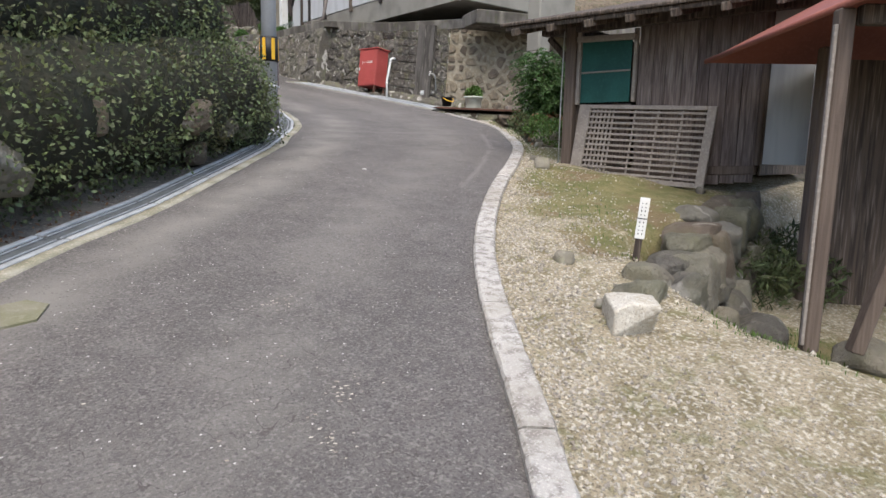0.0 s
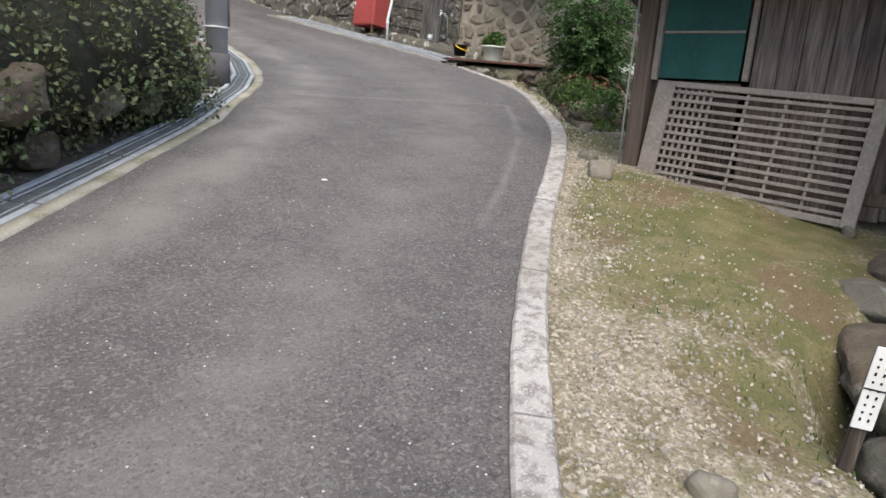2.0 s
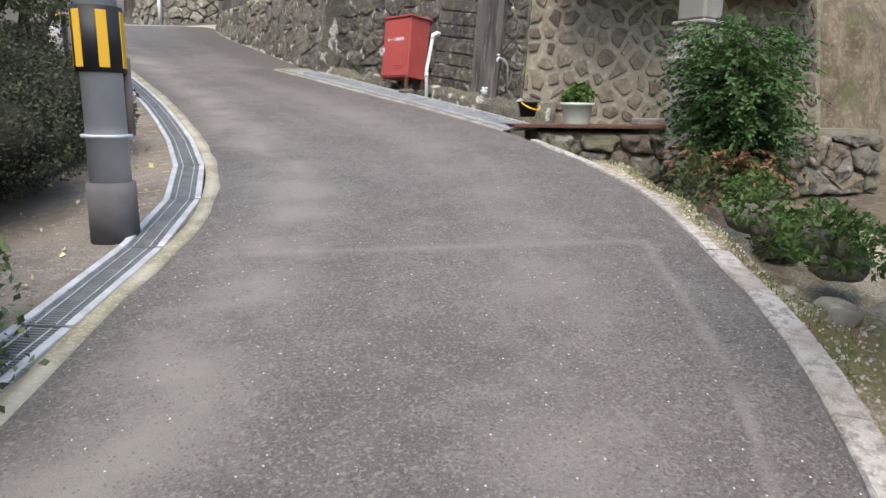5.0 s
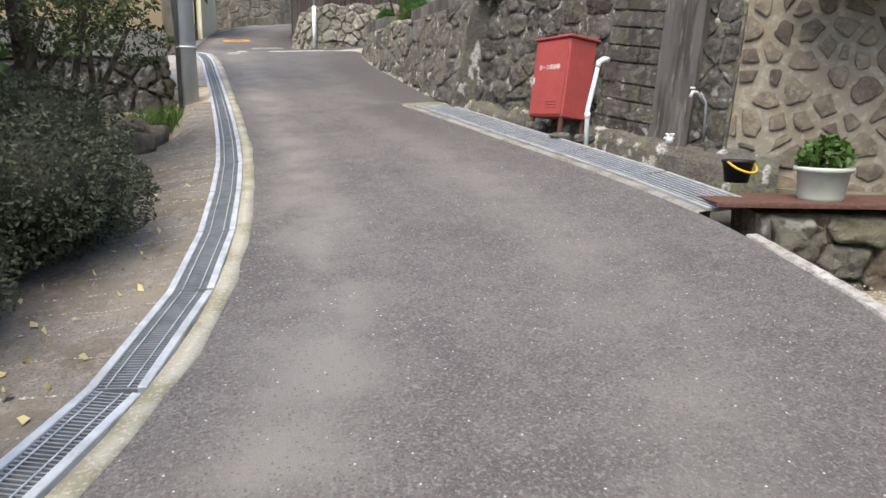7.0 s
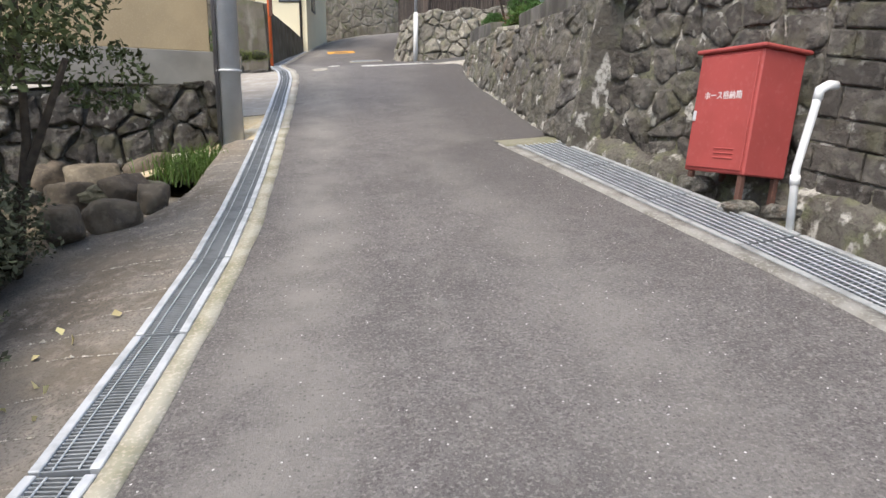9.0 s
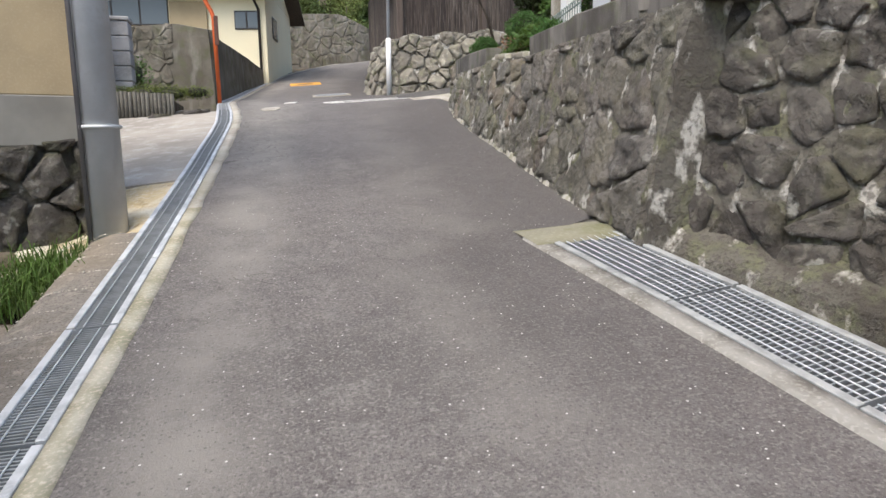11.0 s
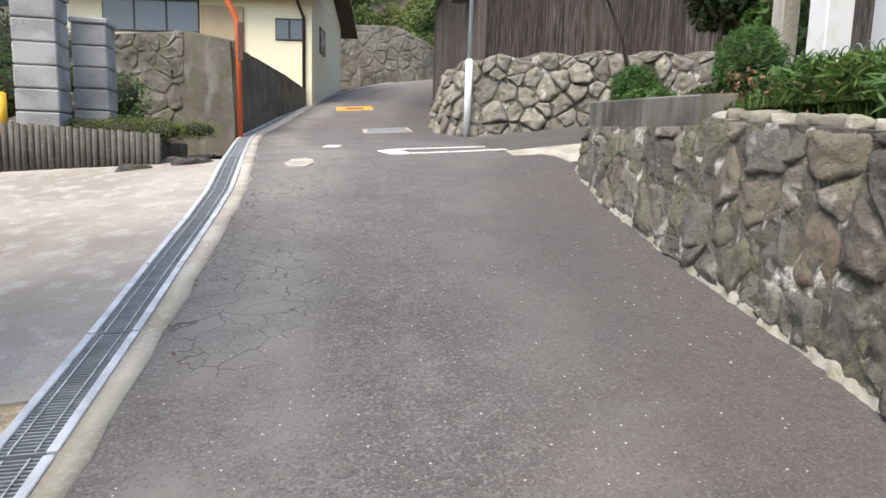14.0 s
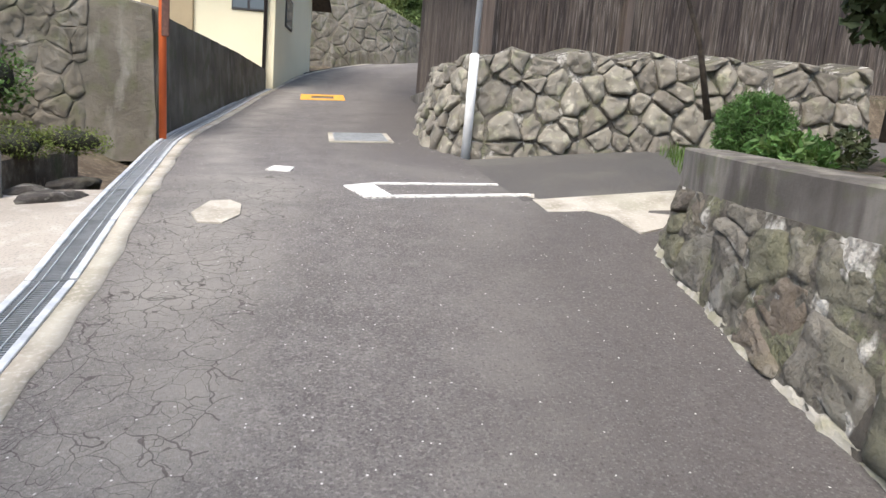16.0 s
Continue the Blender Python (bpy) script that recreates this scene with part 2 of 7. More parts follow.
        band = math_node("MULTIPLY", band, math_node("MULTIPLY", math_node("GREATER_THAN", sep.outputs[0], u0), math_node("LESS_THAN", sep.outputs[0], u1)))
        col = over(col, math_node("MULTIPLY", math_node("MULTIPLY", band, spread.outputs[0]), 0.4), (0.25, 0.237, 0.22))
    d = math_node("DIVIDE", math_node("SUBTRACT", math_node("ADD", sep.outputs[0], math_node("MULTIPLY", math_node("SUBTRACT", wob.outputs["Fac"], 0.5), 0.04)), 0.886), 0.012)
    band = math_node("EXPONENT", math_node("MULTIPLY", math_node("MULTIPLY", d, d), -1.0))
    band = math_node("MULTIPLY", band, math_node("MULTIPLY", math_node("GREATER_THAN", sep.outputs[1], 20.3), math_node("LESS_THAN", sep.outputs[1], 24.5)))
    col = over(col, math_node("MULTIPLY", math_node("MULTIPLY", band, spread.outputs[0]), 0.42), (0.26, 0.245, 0.228))
    # cracks
    wv = N("ShaderNodeVectorMath")
    wv.operation = "MULTIPLY_ADD"
    wv.inputs[1].default_value = (0.2, 0.2, 0.2)
    n2 = N("ShaderNodeTexNoise")
    n2.inputs["Scale"].default_value = 5
    L(geo.outputs["Position"], n2.inputs["Vector"])
    L(n2.outputs["Color"], wv.inputs[0])
    L(geo.outputs["Position"], wv.inputs[2])
    for sc, wid, c0, cw, b0, b1 in ((5.2, 0.018, 0.125, 0.14, 35.6, 42.6), (11.5, 0.02, 0.12, 0.12, 36.6, 42.0), (5.0, 0.007, 0.7, 0.3, 15.6, 18.6), (1.8, 0.004, 0.6, 0.42, 32.8, 34.6)):
        vor = N("ShaderNodeTexVoronoi")
        vor.feature = "DISTANCE_TO_EDGE"
        vor.inputs["Scale"].default_value = sc
        L(wv.outputs[0], vor.inputs["Vector"])
        d = math_node("DIVIDE", math_node("SUBTRACT", u, c0), cw)
        mask = math_node("EXPONENT", math_node("MULTIPLY", math_node("MULTIPLY", d, d), -1.0))
        mask = math_node("MULTIPLY", mask, math_node("MINIMUM", 1.0, math_node("MAXIMUM", 0.0, math_node("DIVIDE", math_node("SUBTRACT", sep.outputs[1], b0), 1.8 if sc > 5.1 else 0.3))))
        mask = math_node("MULTIPLY", mask, math_node("LESS_THAN", sep.outputs[1], b1))
        if 5.1 < sc < 6:
            col = over(col, math_node("MULTIPLY", math_node("MULTIPLY", mask, blot.outputs["Fac"]), 0.7), (0.24, 0.228, 0.2))
        edge = math_node("ADD", vor.outputs["Distance"], math_node("MULTIPLY", math_node("SUBTRACT", blot.outputs["Fac"], 0.5), -2.2 * wid))
        mask = math_node("MULTIPLY", math_node("GREATER_THAN", mask, 0.4), math_node("LESS_THAN", edge, wid * 0.75))
        col = over(col, math_node("MULTIPLY", mask, 0.6 if sc > 5.1 else 0.45), (0.03, 0.023, 0.02))
    return col


ASPHALT = material("asphalt", (0.134, 0.122, 0.115), 0.85, [(1.1, (0.09, 0.082, 0.077), 0.8, 0.4, 0.65), (5.5, (0.17, 0.158, 0.148), 0.7, 0.48, 0.66, 9), (16, (0.075, 0.068, 0.064), 0.6, 0.52, 0.64), (75, (0.055, 0.05, 0.047), 0.7, 0.48, 0.6, 5), (58, (0.23, 0.215, 0.2), 0.75, 0.55, 0.64, 5), (150, (0.2, 0.19, 0.18), 0.6, 0.56, 0.64, 3)],
                   [(120, 0.8, 0.01), (14, 0.25, 0.014)], extra=asphalt_extra, spec=0.35)
ASPHALT2 = material("old_asphalt", (0.10, 0.094, 0.086), 0.88, [(1.4, (0.15, 0.14, 0.12), 0.6, 0.45, 0.65), (150, (0.05, 0.047, 0.045), 0.8, 0.45, 0.6, 3)], [(140, 0.5, 0.008)])
CONCRETE = material("pale_concrete", (0.41, 0.38, 0.325), 0.9, [(3, (0.22, 0.2, 0.15), 0.8, 0.42, 0.65), (40, (0.5, 0.47, 0.42), 0.6, 0.5, 0.7), (1.2, (0.27, 0.27, 0.2), 0.6, 0.5, 0.7)], [(60, 0.4, 0.01)])
STRIP = material("gutter_concrete", (0.37, 0.355, 0.285), 0.9, [(4, (0.2, 0.195, 0.12), 0.75, 0.42, 0.6), (60, (0.58, 0.5, 0.42), 0.6, 0.5, 0.7)], [(70, 0.5, 0.01)])
KERB = material("kerb_concrete", (0.45, 0.43, 0.4), 0.92, [(18, (0.2, 0.18, 0.16), 0.8, 0.45, 0.62), (90, (0.6, 0.58, 0.54), 0.7, 0.52, 0.66), (2, (0.28, 0.25, 0.2), 0.6, 0.45, 0.65)], [(90, 0.8, 0.012)], obj_random=0.08)
WALLCON = material("weathered_concrete", (0.15, 0.139, 0.126), 0.92, [(1.6, (0.06, 0.054, 0.047), 0.9, 0.42, 0.62), (4, (0.07, 0.063, 0.055), 0.8, 0.5, 0.64, 8, (1.6, 1.6, 0.12)), (5, (0.3, 0.28, 0.24), 0.6, 0.52, 0.7, 8, (1, 1, 0.25)), (7, (0.09, 0.1, 0.05), 0.5, 0.52, 0.7)], [(50, 0.4, 0.01)])
DARKSTONE = material("dark_wall_stone", (0.115, 0.104, 0.092), 0.93, [(2.2, (0.07, 0.062, 0.055), 0.8, 0.42, 0.6), (11, (0.2, 0.185, 0.16), 0.7, 0.5, 0.62, 10), (6.5, (0.42, 0.41, 0.37), 0.8, 0.61, 0.67, 12), (3.1, (0.125, 0.12, 0.07), 0.6, 0.52, 0.64)], [(5, 0.9, 0.11), (19, 1.0, 0.06), (80, 0.8, 0.014)], obj_random=0.22)
STONE = material("field_stone", (0.245, 0.229, 0.188), 0.92, [(2.2, (0.11, 0.1, 0.09), 0.8, 0.42, 0.6), (13, (0.1, 0.09, 0.075), 0.7, 0.5, 0.6, 10), (34, (0.3, 0.285, 0.25), 0.6, 0.52, 0.62), (8, (0.5, 0.49, 0.45), 0.85, 0.58, 0.64, 12), (3.2, (0.18, 0.175, 0.115), 0.6, 0.48, 0.62), (4.2, (0.22, 0.14, 0.08), 0.5, 0.55, 0.7), (70, (0.06, 0.055, 0.05), 0.5, 0.5, 0.7)],
                 [(5, 0.9, 0.11), (19, 1.0, 0.06), (80, 0.8, 0.014)], obj_random=0.27)


def stone_mix(share):
    def mixer(nt, geo, col):
        """Each stone leans to one of several hues: tan, grey, lichen green, rust brown, dark."""
        N, L = nt.nodes.new, nt.links.new
        ramp = N("ShaderNodeValToRGB")
        hues = ((0.0, (0.25, 0.225, 0.17)), (0.22, (0.165, 0.158, 0.143)), (0.42, (0.16, 0.157, 0.1)), (0.6, (0.23, 0.215, 0.185)), (0.78, (0.185, 0.13, 0.09)), (0.9, (0.1, 0.092, 0.083)))
        while len(ramp.color_ramp.elements) < len(hues):
            ramp.color_ramp.elements.new(0.5)
        for e, (x, c) in zip(ramp.color_ramp.elements, hues):
            e.position, e.color = x, (*c, 1)
        L(N("ShaderNodeObjectInfo").outputs["Random"], ramp.inputs[0])
        mix = N("ShaderNodeMix")
        mix.data_type = "RGBA"
        mix.inputs["Factor"].default_value = share
        L(col, mix.inputs["A"])
        L(ramp.outputs[0], mix.inputs["B"])
        return mix.outputs["Result"]
    return mixer


WALLSTONE = material("lichened_wall_stone", (0.165, 0.155, 0.128), 0.93, [(2.4, (0.1, 0.09, 0.078), 0.8, 0.45, 0.62), (9, (0.3, 0.28, 0.23), 0.7, 0.5, 0.64, 10), (27, (0.09, 0.082, 0.07), 0.6, 0.52, 0.62), (5, (0.56, 0.55, 0.5), 0.85, 0.6, 0.66, 12), (3.2, (0.17, 0.17, 0.1), 0.7, 0.5, 0.62)],
                     [(6, 0.8, 0.07), (22, 1.0, 0.04), (80, 0.8, 0.014)], extra=stone_mix(0.6))
GREYSTONE = material("sooty_wall_stone", (0.15, 0.138, 0.125), 0.93, [(2.2, (0.08, 0.072, 0.065), 0.8, 0.45, 0.62), (10, (0.22, 0.205, 0.18), 0.7, 0.5, 0.62, 10), (26, (0.07, 0.064, 0.058), 0.6, 0.52, 0.62), (7, (0.42, 0.41, 0.37), 0.6, 0.6, 0.68, 12), (3.1, (0.14, 0.13, 0.085), 0.6, 0.52, 0.64)],
                     [(6, 0.9, 0.08), (22, 1.0, 0.045), (80, 0.8, 0.014)], extra=stone_mix(0.28))
DRIVE = material("driveway_concrete", (0.36, 0.328, 0.28), 0.9, [(0.9, (0.24, 0.215, 0.18), 0.8, 0.42, 0.62), (6, (0.46, 0.44, 0.4), 0.6, 0.5, 0.68), (60, (0.2, 0.185, 0.165), 0.5, 0.5, 0.66)], [(50, 0.3, 0.008)])
PADCON = material("mossy_concrete", (0.21, 0.2, 0.145), 0.92, [(5, (0.15, 0.15, 0.08), 0.8, 0.45, 0.62), (40, (0.32, 0.3, 0.24), 0.35, 0.5, 0.68)], [(60, 0.5, 0.01)])
BANKWALL = material("stained_brown_concrete", (0.165, 0.148, 0.118), 0.93, [(1.3, (0.09, 0.08, 0.06), 0.85, 0.42, 0.62), (5, (0.25, 0.235, 0.2), 0.6, 0.54, 0.68, 8, (1, 1, 0.25)), (4, (0.1, 0.105, 0.055), 0.6, 0.5, 0.66)], [(9, 0.6, 0.05), (50, 0.5, 0.01)])
DRYSTONE = material("pale_stone", (0.215, 0.198, 0.163), 0.9, [(4, (0.14, 0.125, 0.1), 0.7, 0.42, 0.62), (11, (0.44, 0.41, 0.34), 0.6, 0.55, 0.7), (5.5, (0.16, 0.17, 0.09), 0.5, 0.52, 0.68)], [(16, 0.6, 0.03), (90, 0.5, 0.008)], obj_random=0.25)
BROWNSTONE = material("brown_stone", (0.165, 0.135, 0.098), 0.9, [(6, (0.09, 0.075, 0.06), 0.8, 0.4, 0.62), (20, (0.26, 0.22, 0.16), 0.5, 0.52, 0.7)], [(30, 0.6, 0.02)], obj_random=0.3)
MORTAR = material("stained_mortar", (0.16, 0.149, 0.124), 0.95, [(3, (0.1, 0.09, 0.075), 0.9, 0.42, 0.6), (4, (0.17, 0.175, 0.1), 0.7, 0.5, 0.62), (7, (0.55, 0.53, 0.48), 0.9, 0.56, 0.64, 12, (1, 1, 0.6)), (30, (0.09, 0.08, 0.07), 0.6, 0.5, 0.62)], [(14, 0.9, 0.06), (50, 0.9, 0.02)])
PALEMORTAR = material("pale_mortar", (0.23, 0.205, 0.158), 0.95, [(2, (0.2, 0.17, 0.12), 0.8, 0.44, 0.62), (14, (0.38, 0.345, 0.28), 0.6, 0.5, 0.7)], [(40, 0.6, 0.015)])
LIME = material("lime_crust", (0.38, 0.36, 0.31), 0.95, [(12, (0.26, 0.25, 0.18), 0.9, 0.42, 0.6)], [(50, 0.8, 0.02)])
VERGE = material("gravelly_soil", (0.235, 0.213, 0.183), 0.97, [(2.0, (0.15, 0.125, 0.095), 0.8, 0.42, 0.62), (14, (0.34, 0.3, 0.25), 0.7, 0.5, 0.68), (70, (0.1, 0.09, 0.075), 0.7, 0.5, 0.64), (1.3, (0.27, 0.23, 0.175), 0.6, 0.5, 0.66)], [(40, 0.7, 0.02), (120, 0.6, 0.01)])
SOIL = material("soil", (0.17, 0.135, 0.095), 0.97, [(2.5, (0.085, 0.065, 0.045), 0.8, 0.4, 0.6), (12, (0.28, 0.23, 0.17), 0.7, 0.5, 0.7), (60, (0.06, 0.05, 0.04), 0.6, 0.5, 0.66), (1.7, (0.07, 0.085, 0.03), 0.6, 0.52, 0.66)], [(30, 0.7, 0.03), (120, 0.6, 0.01)])


def moss_cover(nt, geo, col):
    """Moss and dead stalks growing through the gravel where the sheet's cover value is high."""
    N, L = nt.nodes.new, nt.links.new

    def grain(scale, detail):
        tex = N("ShaderNodeTexNoise")
        tex.inputs["Scale"].default_value, tex.inputs["Detail"].default_value = scale, detail
        L(geo.outputs["Position"], tex.inputs["Vector"])
        return tex.outputs["Fac"]

    def blend(a, b, fac):
        mix = N("ShaderNodeMix")
        mix.data_type = "RGBA"
        L(fac, mix.inputs["Factor"])
        for v, slot in ((a, "A"), (b, "B")):
            if isinstance(v, tuple):
                mix.inputs[slot].default_value = (*v, 1)
            else:
                L(v, mix.inputs[slot])
        return mix.outputs["Result"]

    def remap(v, lo, hi, top=1.0):
        mr = N("ShaderNodeMapRange")
        mr.inputs[1].default_value, mr.inputs[2].default_value, mr.inputs[4].default_value = lo, hi, top
        L(v, mr.inputs[0])
        return mr.outputs[0]

    att = N("ShaderNodeAttribute")
    att.attribute_name = "moss"
    total = att.outputs["Fac"]
    for scale, amount in ((9, 1.0), (38, 1.1)):
        ma = N("ShaderNodeMath")
        ma.operation = "MULTIPLY_ADD"
        ma.inputs[1].default_value = amount
        L(grain(scale, 6), ma.inputs[0])
        L(total, ma.inputs[2])
        total = ma.outputs[0]
    green = blend((0.142, 0.145, 0.05), (0.235, 0.21, 0.1), remap(grain(5, 6), 0.42, 0.62))
    green = blend(green, (0.2, 0.135, 0.08), remap(grain(2.1, 4), 0.52, 0.64, 0.85))
    green = blend(green, (0.085, 0.092, 0.03), remap(grain(70, 4), 0.52, 0.64, 0.7))
    return blend(col, green, remap(total, 1.4, 1.78, 0.93))


GRAVEL = material("sandy_gravel", (0.39, 0.333, 0.235), 0.95, [(5, (0.22, 0.185, 0.105), 0.8, 0.45, 0.62), (40, (0.66, 0.61, 0.5), 0.85, 0.5, 0.6), (80, (0.12, 0.1, 0.07), 0.7, 0.5, 0.62), (7, (0.15, 0.16, 0.05), 0.4, 0.55, 0.66)], [(45, 0.9, 0.025), (150, 0.7, 0.01)], extra=moss_cover)
CHIP = material("stone_chip", (0.47, 0.43, 0.37), 0.9, [(30, (0.3, 0.26, 0.2), 0.6, 0.45, 0.65), (7, (0.26, 0.23, 0.18), 0.6, 0.5, 0.65)], [(25, 0.8, 0.03)], island=0.35)
STEEL = material("galvanised_steel", (0.57, 0.59, 0.60), 0.5, [(8, (0.34, 0.36, 0.37), 0.7, 0.42, 0.62), (60, (0.6, 0.62, 0.63), 0.4, 0.5, 0.7)], [(80, 0.1, 0.003)], metal=0.25, spec=0.5)
DARKSTEEL = material("dull_steel", (0.27, 0.285, 0.29), 0.55, [(10, (0.18, 0.19, 0.19), 0.7, 0.42, 0.62)], metal=0.25)
POLE = material("pole_concrete", (0.47, 0.485, 0.5), 0.7, [(2, (0.33, 0.335, 0.34), 0.7, 0.42, 0.62), (40, (0.4, 0.4, 0.4), 0.5, 0.5, 0.66)], [(60, 0.2, 0.004)])
POLEDARK = material("pole_wrap", (0.13, 0.125, 0.13), 0.85, [(6, (0.08, 0.075, 0.075), 0.6, 0.42, 0.62)])
RED = material("red_enamel", (0.37, 0.07, 0.062), 0.58, [(3, (0.3, 0.058, 0.05), 0.6, 0.42, 0.64), (25, (0.43, 0.13, 0.115), 0.3, 0.55, 0.7)], [(30, 0.05, 0.003)])
RUST = material("rusty_steel", (0.115, 0.06, 0.045), 0.85, [(7, (0.09, 0.045, 0.035), 0.8, 0.42, 0.62), (25, (0.22, 0.11, 0.075), 0.6, 0.5, 0.7)], [(40, 0.4, 0.006)])
REDROOF = material("red_brown_roof", (0.27, 0.095, 0.07), 0.7, [(2.5, (0.2, 0.075, 0.06), 0.7, 0.42, 0.62), (30, (0.32, 0.13, 0.1), 0.5, 0.5, 0.7)], [(20, 0.15, 0.006)])
WOOD = material("grey_weathered_wood", (0.145, 0.117, 0.105), 0.88, [(6, (0.07, 0.052, 0.047), 0.85, 0.4, 0.62, 8, (5, 5, 0.35)), (14, (0.24, 0.2, 0.18), 0.6, 0.5, 0.68, 8, (4, 4, 0.25))], [(40, 0.5, 0.006)], obj_random=0.25)
OLDWOOD = material("dark_weathered_wood", (0.10, 0.078, 0.062), 0.88, [(5, (0.035, 0.028, 0.024), 0.85, 0.4, 0.62, 8, (6, 6, 0.3)), (13, (0.22, 0.185, 0.155), 0.7, 0.52, 0.68, 8, (4, 4, 0.2))], [(40, 0.5, 0.006)], obj_random=0.3)
POST = material("old_post_wood", (0.125, 0.097, 0.078), 0.85, [(7, (0.08, 0.06, 0.05), 0.8, 0.4, 0.62, 8, (6, 6, 0.3))], [(40, 0.6, 0.008)])
LATTICE = material("bleached_lattice_wood", (0.255, 0.225, 0.198), 0.85, [(9, (0.2, 0.175, 0.155), 0.7, 0.42, 0.62, 8), (40, (0.36, 0.33, 0.3), 0.5, 0.5, 0.66)], [(60, 0.3, 0.004)])
GREEN = material("green_board", (0.018, 0.085, 0.072), 0.55, [(3, (0.012, 0.055, 0.048), 0.7, 0.42, 0.62), (30, (0.03, 0.11, 0.095), 0.4, 0.5, 0.7)])
# near-black colour holds the indoor shade seen between the warehouse planks
DARK = material("interior_shade", (0.02, 0.018, 0.016), 0.95)
SHEET = material("galvanised_sheet", (0.42, 0.43, 0.42), 0.6, [(2, (0.3, 0.305, 0.3), 0.7, 0.42, 0.62, 6, (3, 3, 0.4))], metal=0.3)
WHITE = material("white_board", (0.5, 0.515, 0.53), 0.7, [(2, (0.38, 0.39, 0.4), 0.7, 0.45, 0.66, 8, (2, 2, 0.4)), (25, (0.56, 0.57, 0.58), 0.4, 0.5, 0.7)])
WHITEP = material("white_plastic", (0.72, 0.72, 0.70), 0.5, [(6, (0.55, 0.54, 0.5), 0.6, 0.5, 0.7)])
CREAM = material("cream_render", (0.8, 0.72, 0.5), 0.85, [(1.2, (0.76, 0.68, 0.47), 0.6, 0.42, 0.62), (60, (0.84, 0.77, 0.56), 0.4, 0.5, 0.7)], [(80, 0.15, 0.004)])
OCHRE = material("ochre_render", (0.42, 0.33, 0.20), 0.88, [(1.5, (0.33, 0.26, 0.16), 0.7, 0.42, 0.62), (60, (0.48, 0.39, 0.26), 0.4, 0.5, 0.7)], [(80, 0.2, 0.005)])
PLINTH = material("grey_plinth", (0.26, 0.25, 0.22), 0.9, [(2, (0.18, 0.17, 0.15), 0.7, 0.42, 0.62)], [(60, 0.2, 0.005)])
TILE = material("blue_roof_tile", (0.085, 0.135, 0.26), 0.38, [(3, (0.10, 0.155, 0.29), 0.7, 0.42, 0.62)], obj_random=0.15, spec=0.6)
BLOCK = material("granite_block", (0.37, 0.365, 0.36), 0.9, [(3, (0.2, 0.2, 0.19), 0.7, 0.42, 0.62), (60, (0.42, 0.41, 0.4), 0.5, 0.5, 0.66)], [(50, 0.6, 0.012)], obj_random=0.08)
LOG = material("grey_log_edging", (0.12, 0.115, 0.1), 0.9, [(5, (0.07, 0.065, 0.055), 0.7, 0.42, 0.62, 8, (4, 4, 0.4)), (20, (0.2, 0.19, 0.16), 0.5, 0.52, 0.7)], obj_random=0.2)
ORANGE = material("orange_paint", (0.62, 0.13, 0.035), 0.5, [(5, (0.5, 0.1, 0.03), 0.6, 0.42, 0.62)])
YELLOW = material("yellow_paint", (0.68, 0.40, 0.03), 0.55)
BLACK = material("black_paint", (0.02, 0.02, 0.022), 0.5)
BRONZE = material("bronze_frame", (0.035, 0.03, 0.028), 0.4)
GLASS = material("dark_glass", (0.08, 0.095, 0.1), 0.08, spec=0.6)
MIRROR = material("mirror_glass", (0.75, 0.76, 0.78), 0.03, metal=1.0)
LINE = material("road_paint", (0.66, 0.65, 0.61), 0.8, [(25, (0.3, 0.29, 0.27), 0.9, 0.5, 0.62)])
ORLINE = material("orange_road_paint", (0.66, 0.33, 0.05), 0.8, [(20, (0.4, 0.22, 0.06), 0.8, 0.5, 0.64)])
SAND = material("yellow_sandstone", (0.56, 0.46, 0.28), 0.95, [(2.2, (0.72, 0.69, 0.58), 0.85, 0.44, 0.58), (6, (0.34, 0.25, 0.14), 0.7, 0.52, 0.66, 10), (25, (0.68, 0.63, 0.5), 0.6, 0.5, 0.64)], [(8, 0.8, 0.08), (40, 0.8, 0.02)])
BARK = material("bark", (0.075, 0.06, 0.045), 0.95, [(12, (0.035, 0.028, 0.022), 0.8, 0.4, 0.62)], [(40, 0.8, 0.02)])
LEAF = material("dark_glossy_leaf", (0.062, 0.082, 0.034), 0.66, island=0.55, spec=0.3, subsurf=0.2, var=[(1.2, (0.1, 0.11, 0.042), 0.7, 0.5, 0.65), (0.8, (0.09, 0.06, 0.025), 0.5, 0.58, 0.7)])
HEDGELEAF = material("hedge_leaf", (0.1, 0.13, 0.058), 0.55, island=0.6, spec=0.5, subsurf=0.25, var=[(1.3, (0.135, 0.16, 0.062), 0.8, 0.46, 0.62), (0.9, (0.13, 0.085, 0.04), 0.6, 0.55, 0.68)])
LEAF2 = material("bright_leaf", (0.075, 0.135, 0.03), 0.5, island=0.5, spec=0.4, subsurf=0.3)
LEAF3 = material("azalea_leaf", (0.062, 0.07, 0.042), 0.72, island=0.5, subsurf=0.2)
LEAF4 = material("fine_green_leaf", (0.075, 0.15, 0.04), 0.6, island=0.4, subsurf=0.3)
GRASSM = material("grass_blade", (0.085, 0.14, 0.03), 0.6, island=0.5, subsurf=0.3)
CONIFER = material("wood_foliage", (0.13, 0.18, 0.06), 0.75, [(0.3, (0.22, 0.25, 0.08), 0.8, 0.45, 0.62)], island=0.5, subsurf=0.15)
YELLOWLEAF = material("fallen_leaf", (0.6, 0.52, 0.26), 0.8, island=0.3)
DEADLEAF = material("dry_leaf", (0.2, 0.11, 0.065), 0.85, island=0.4)
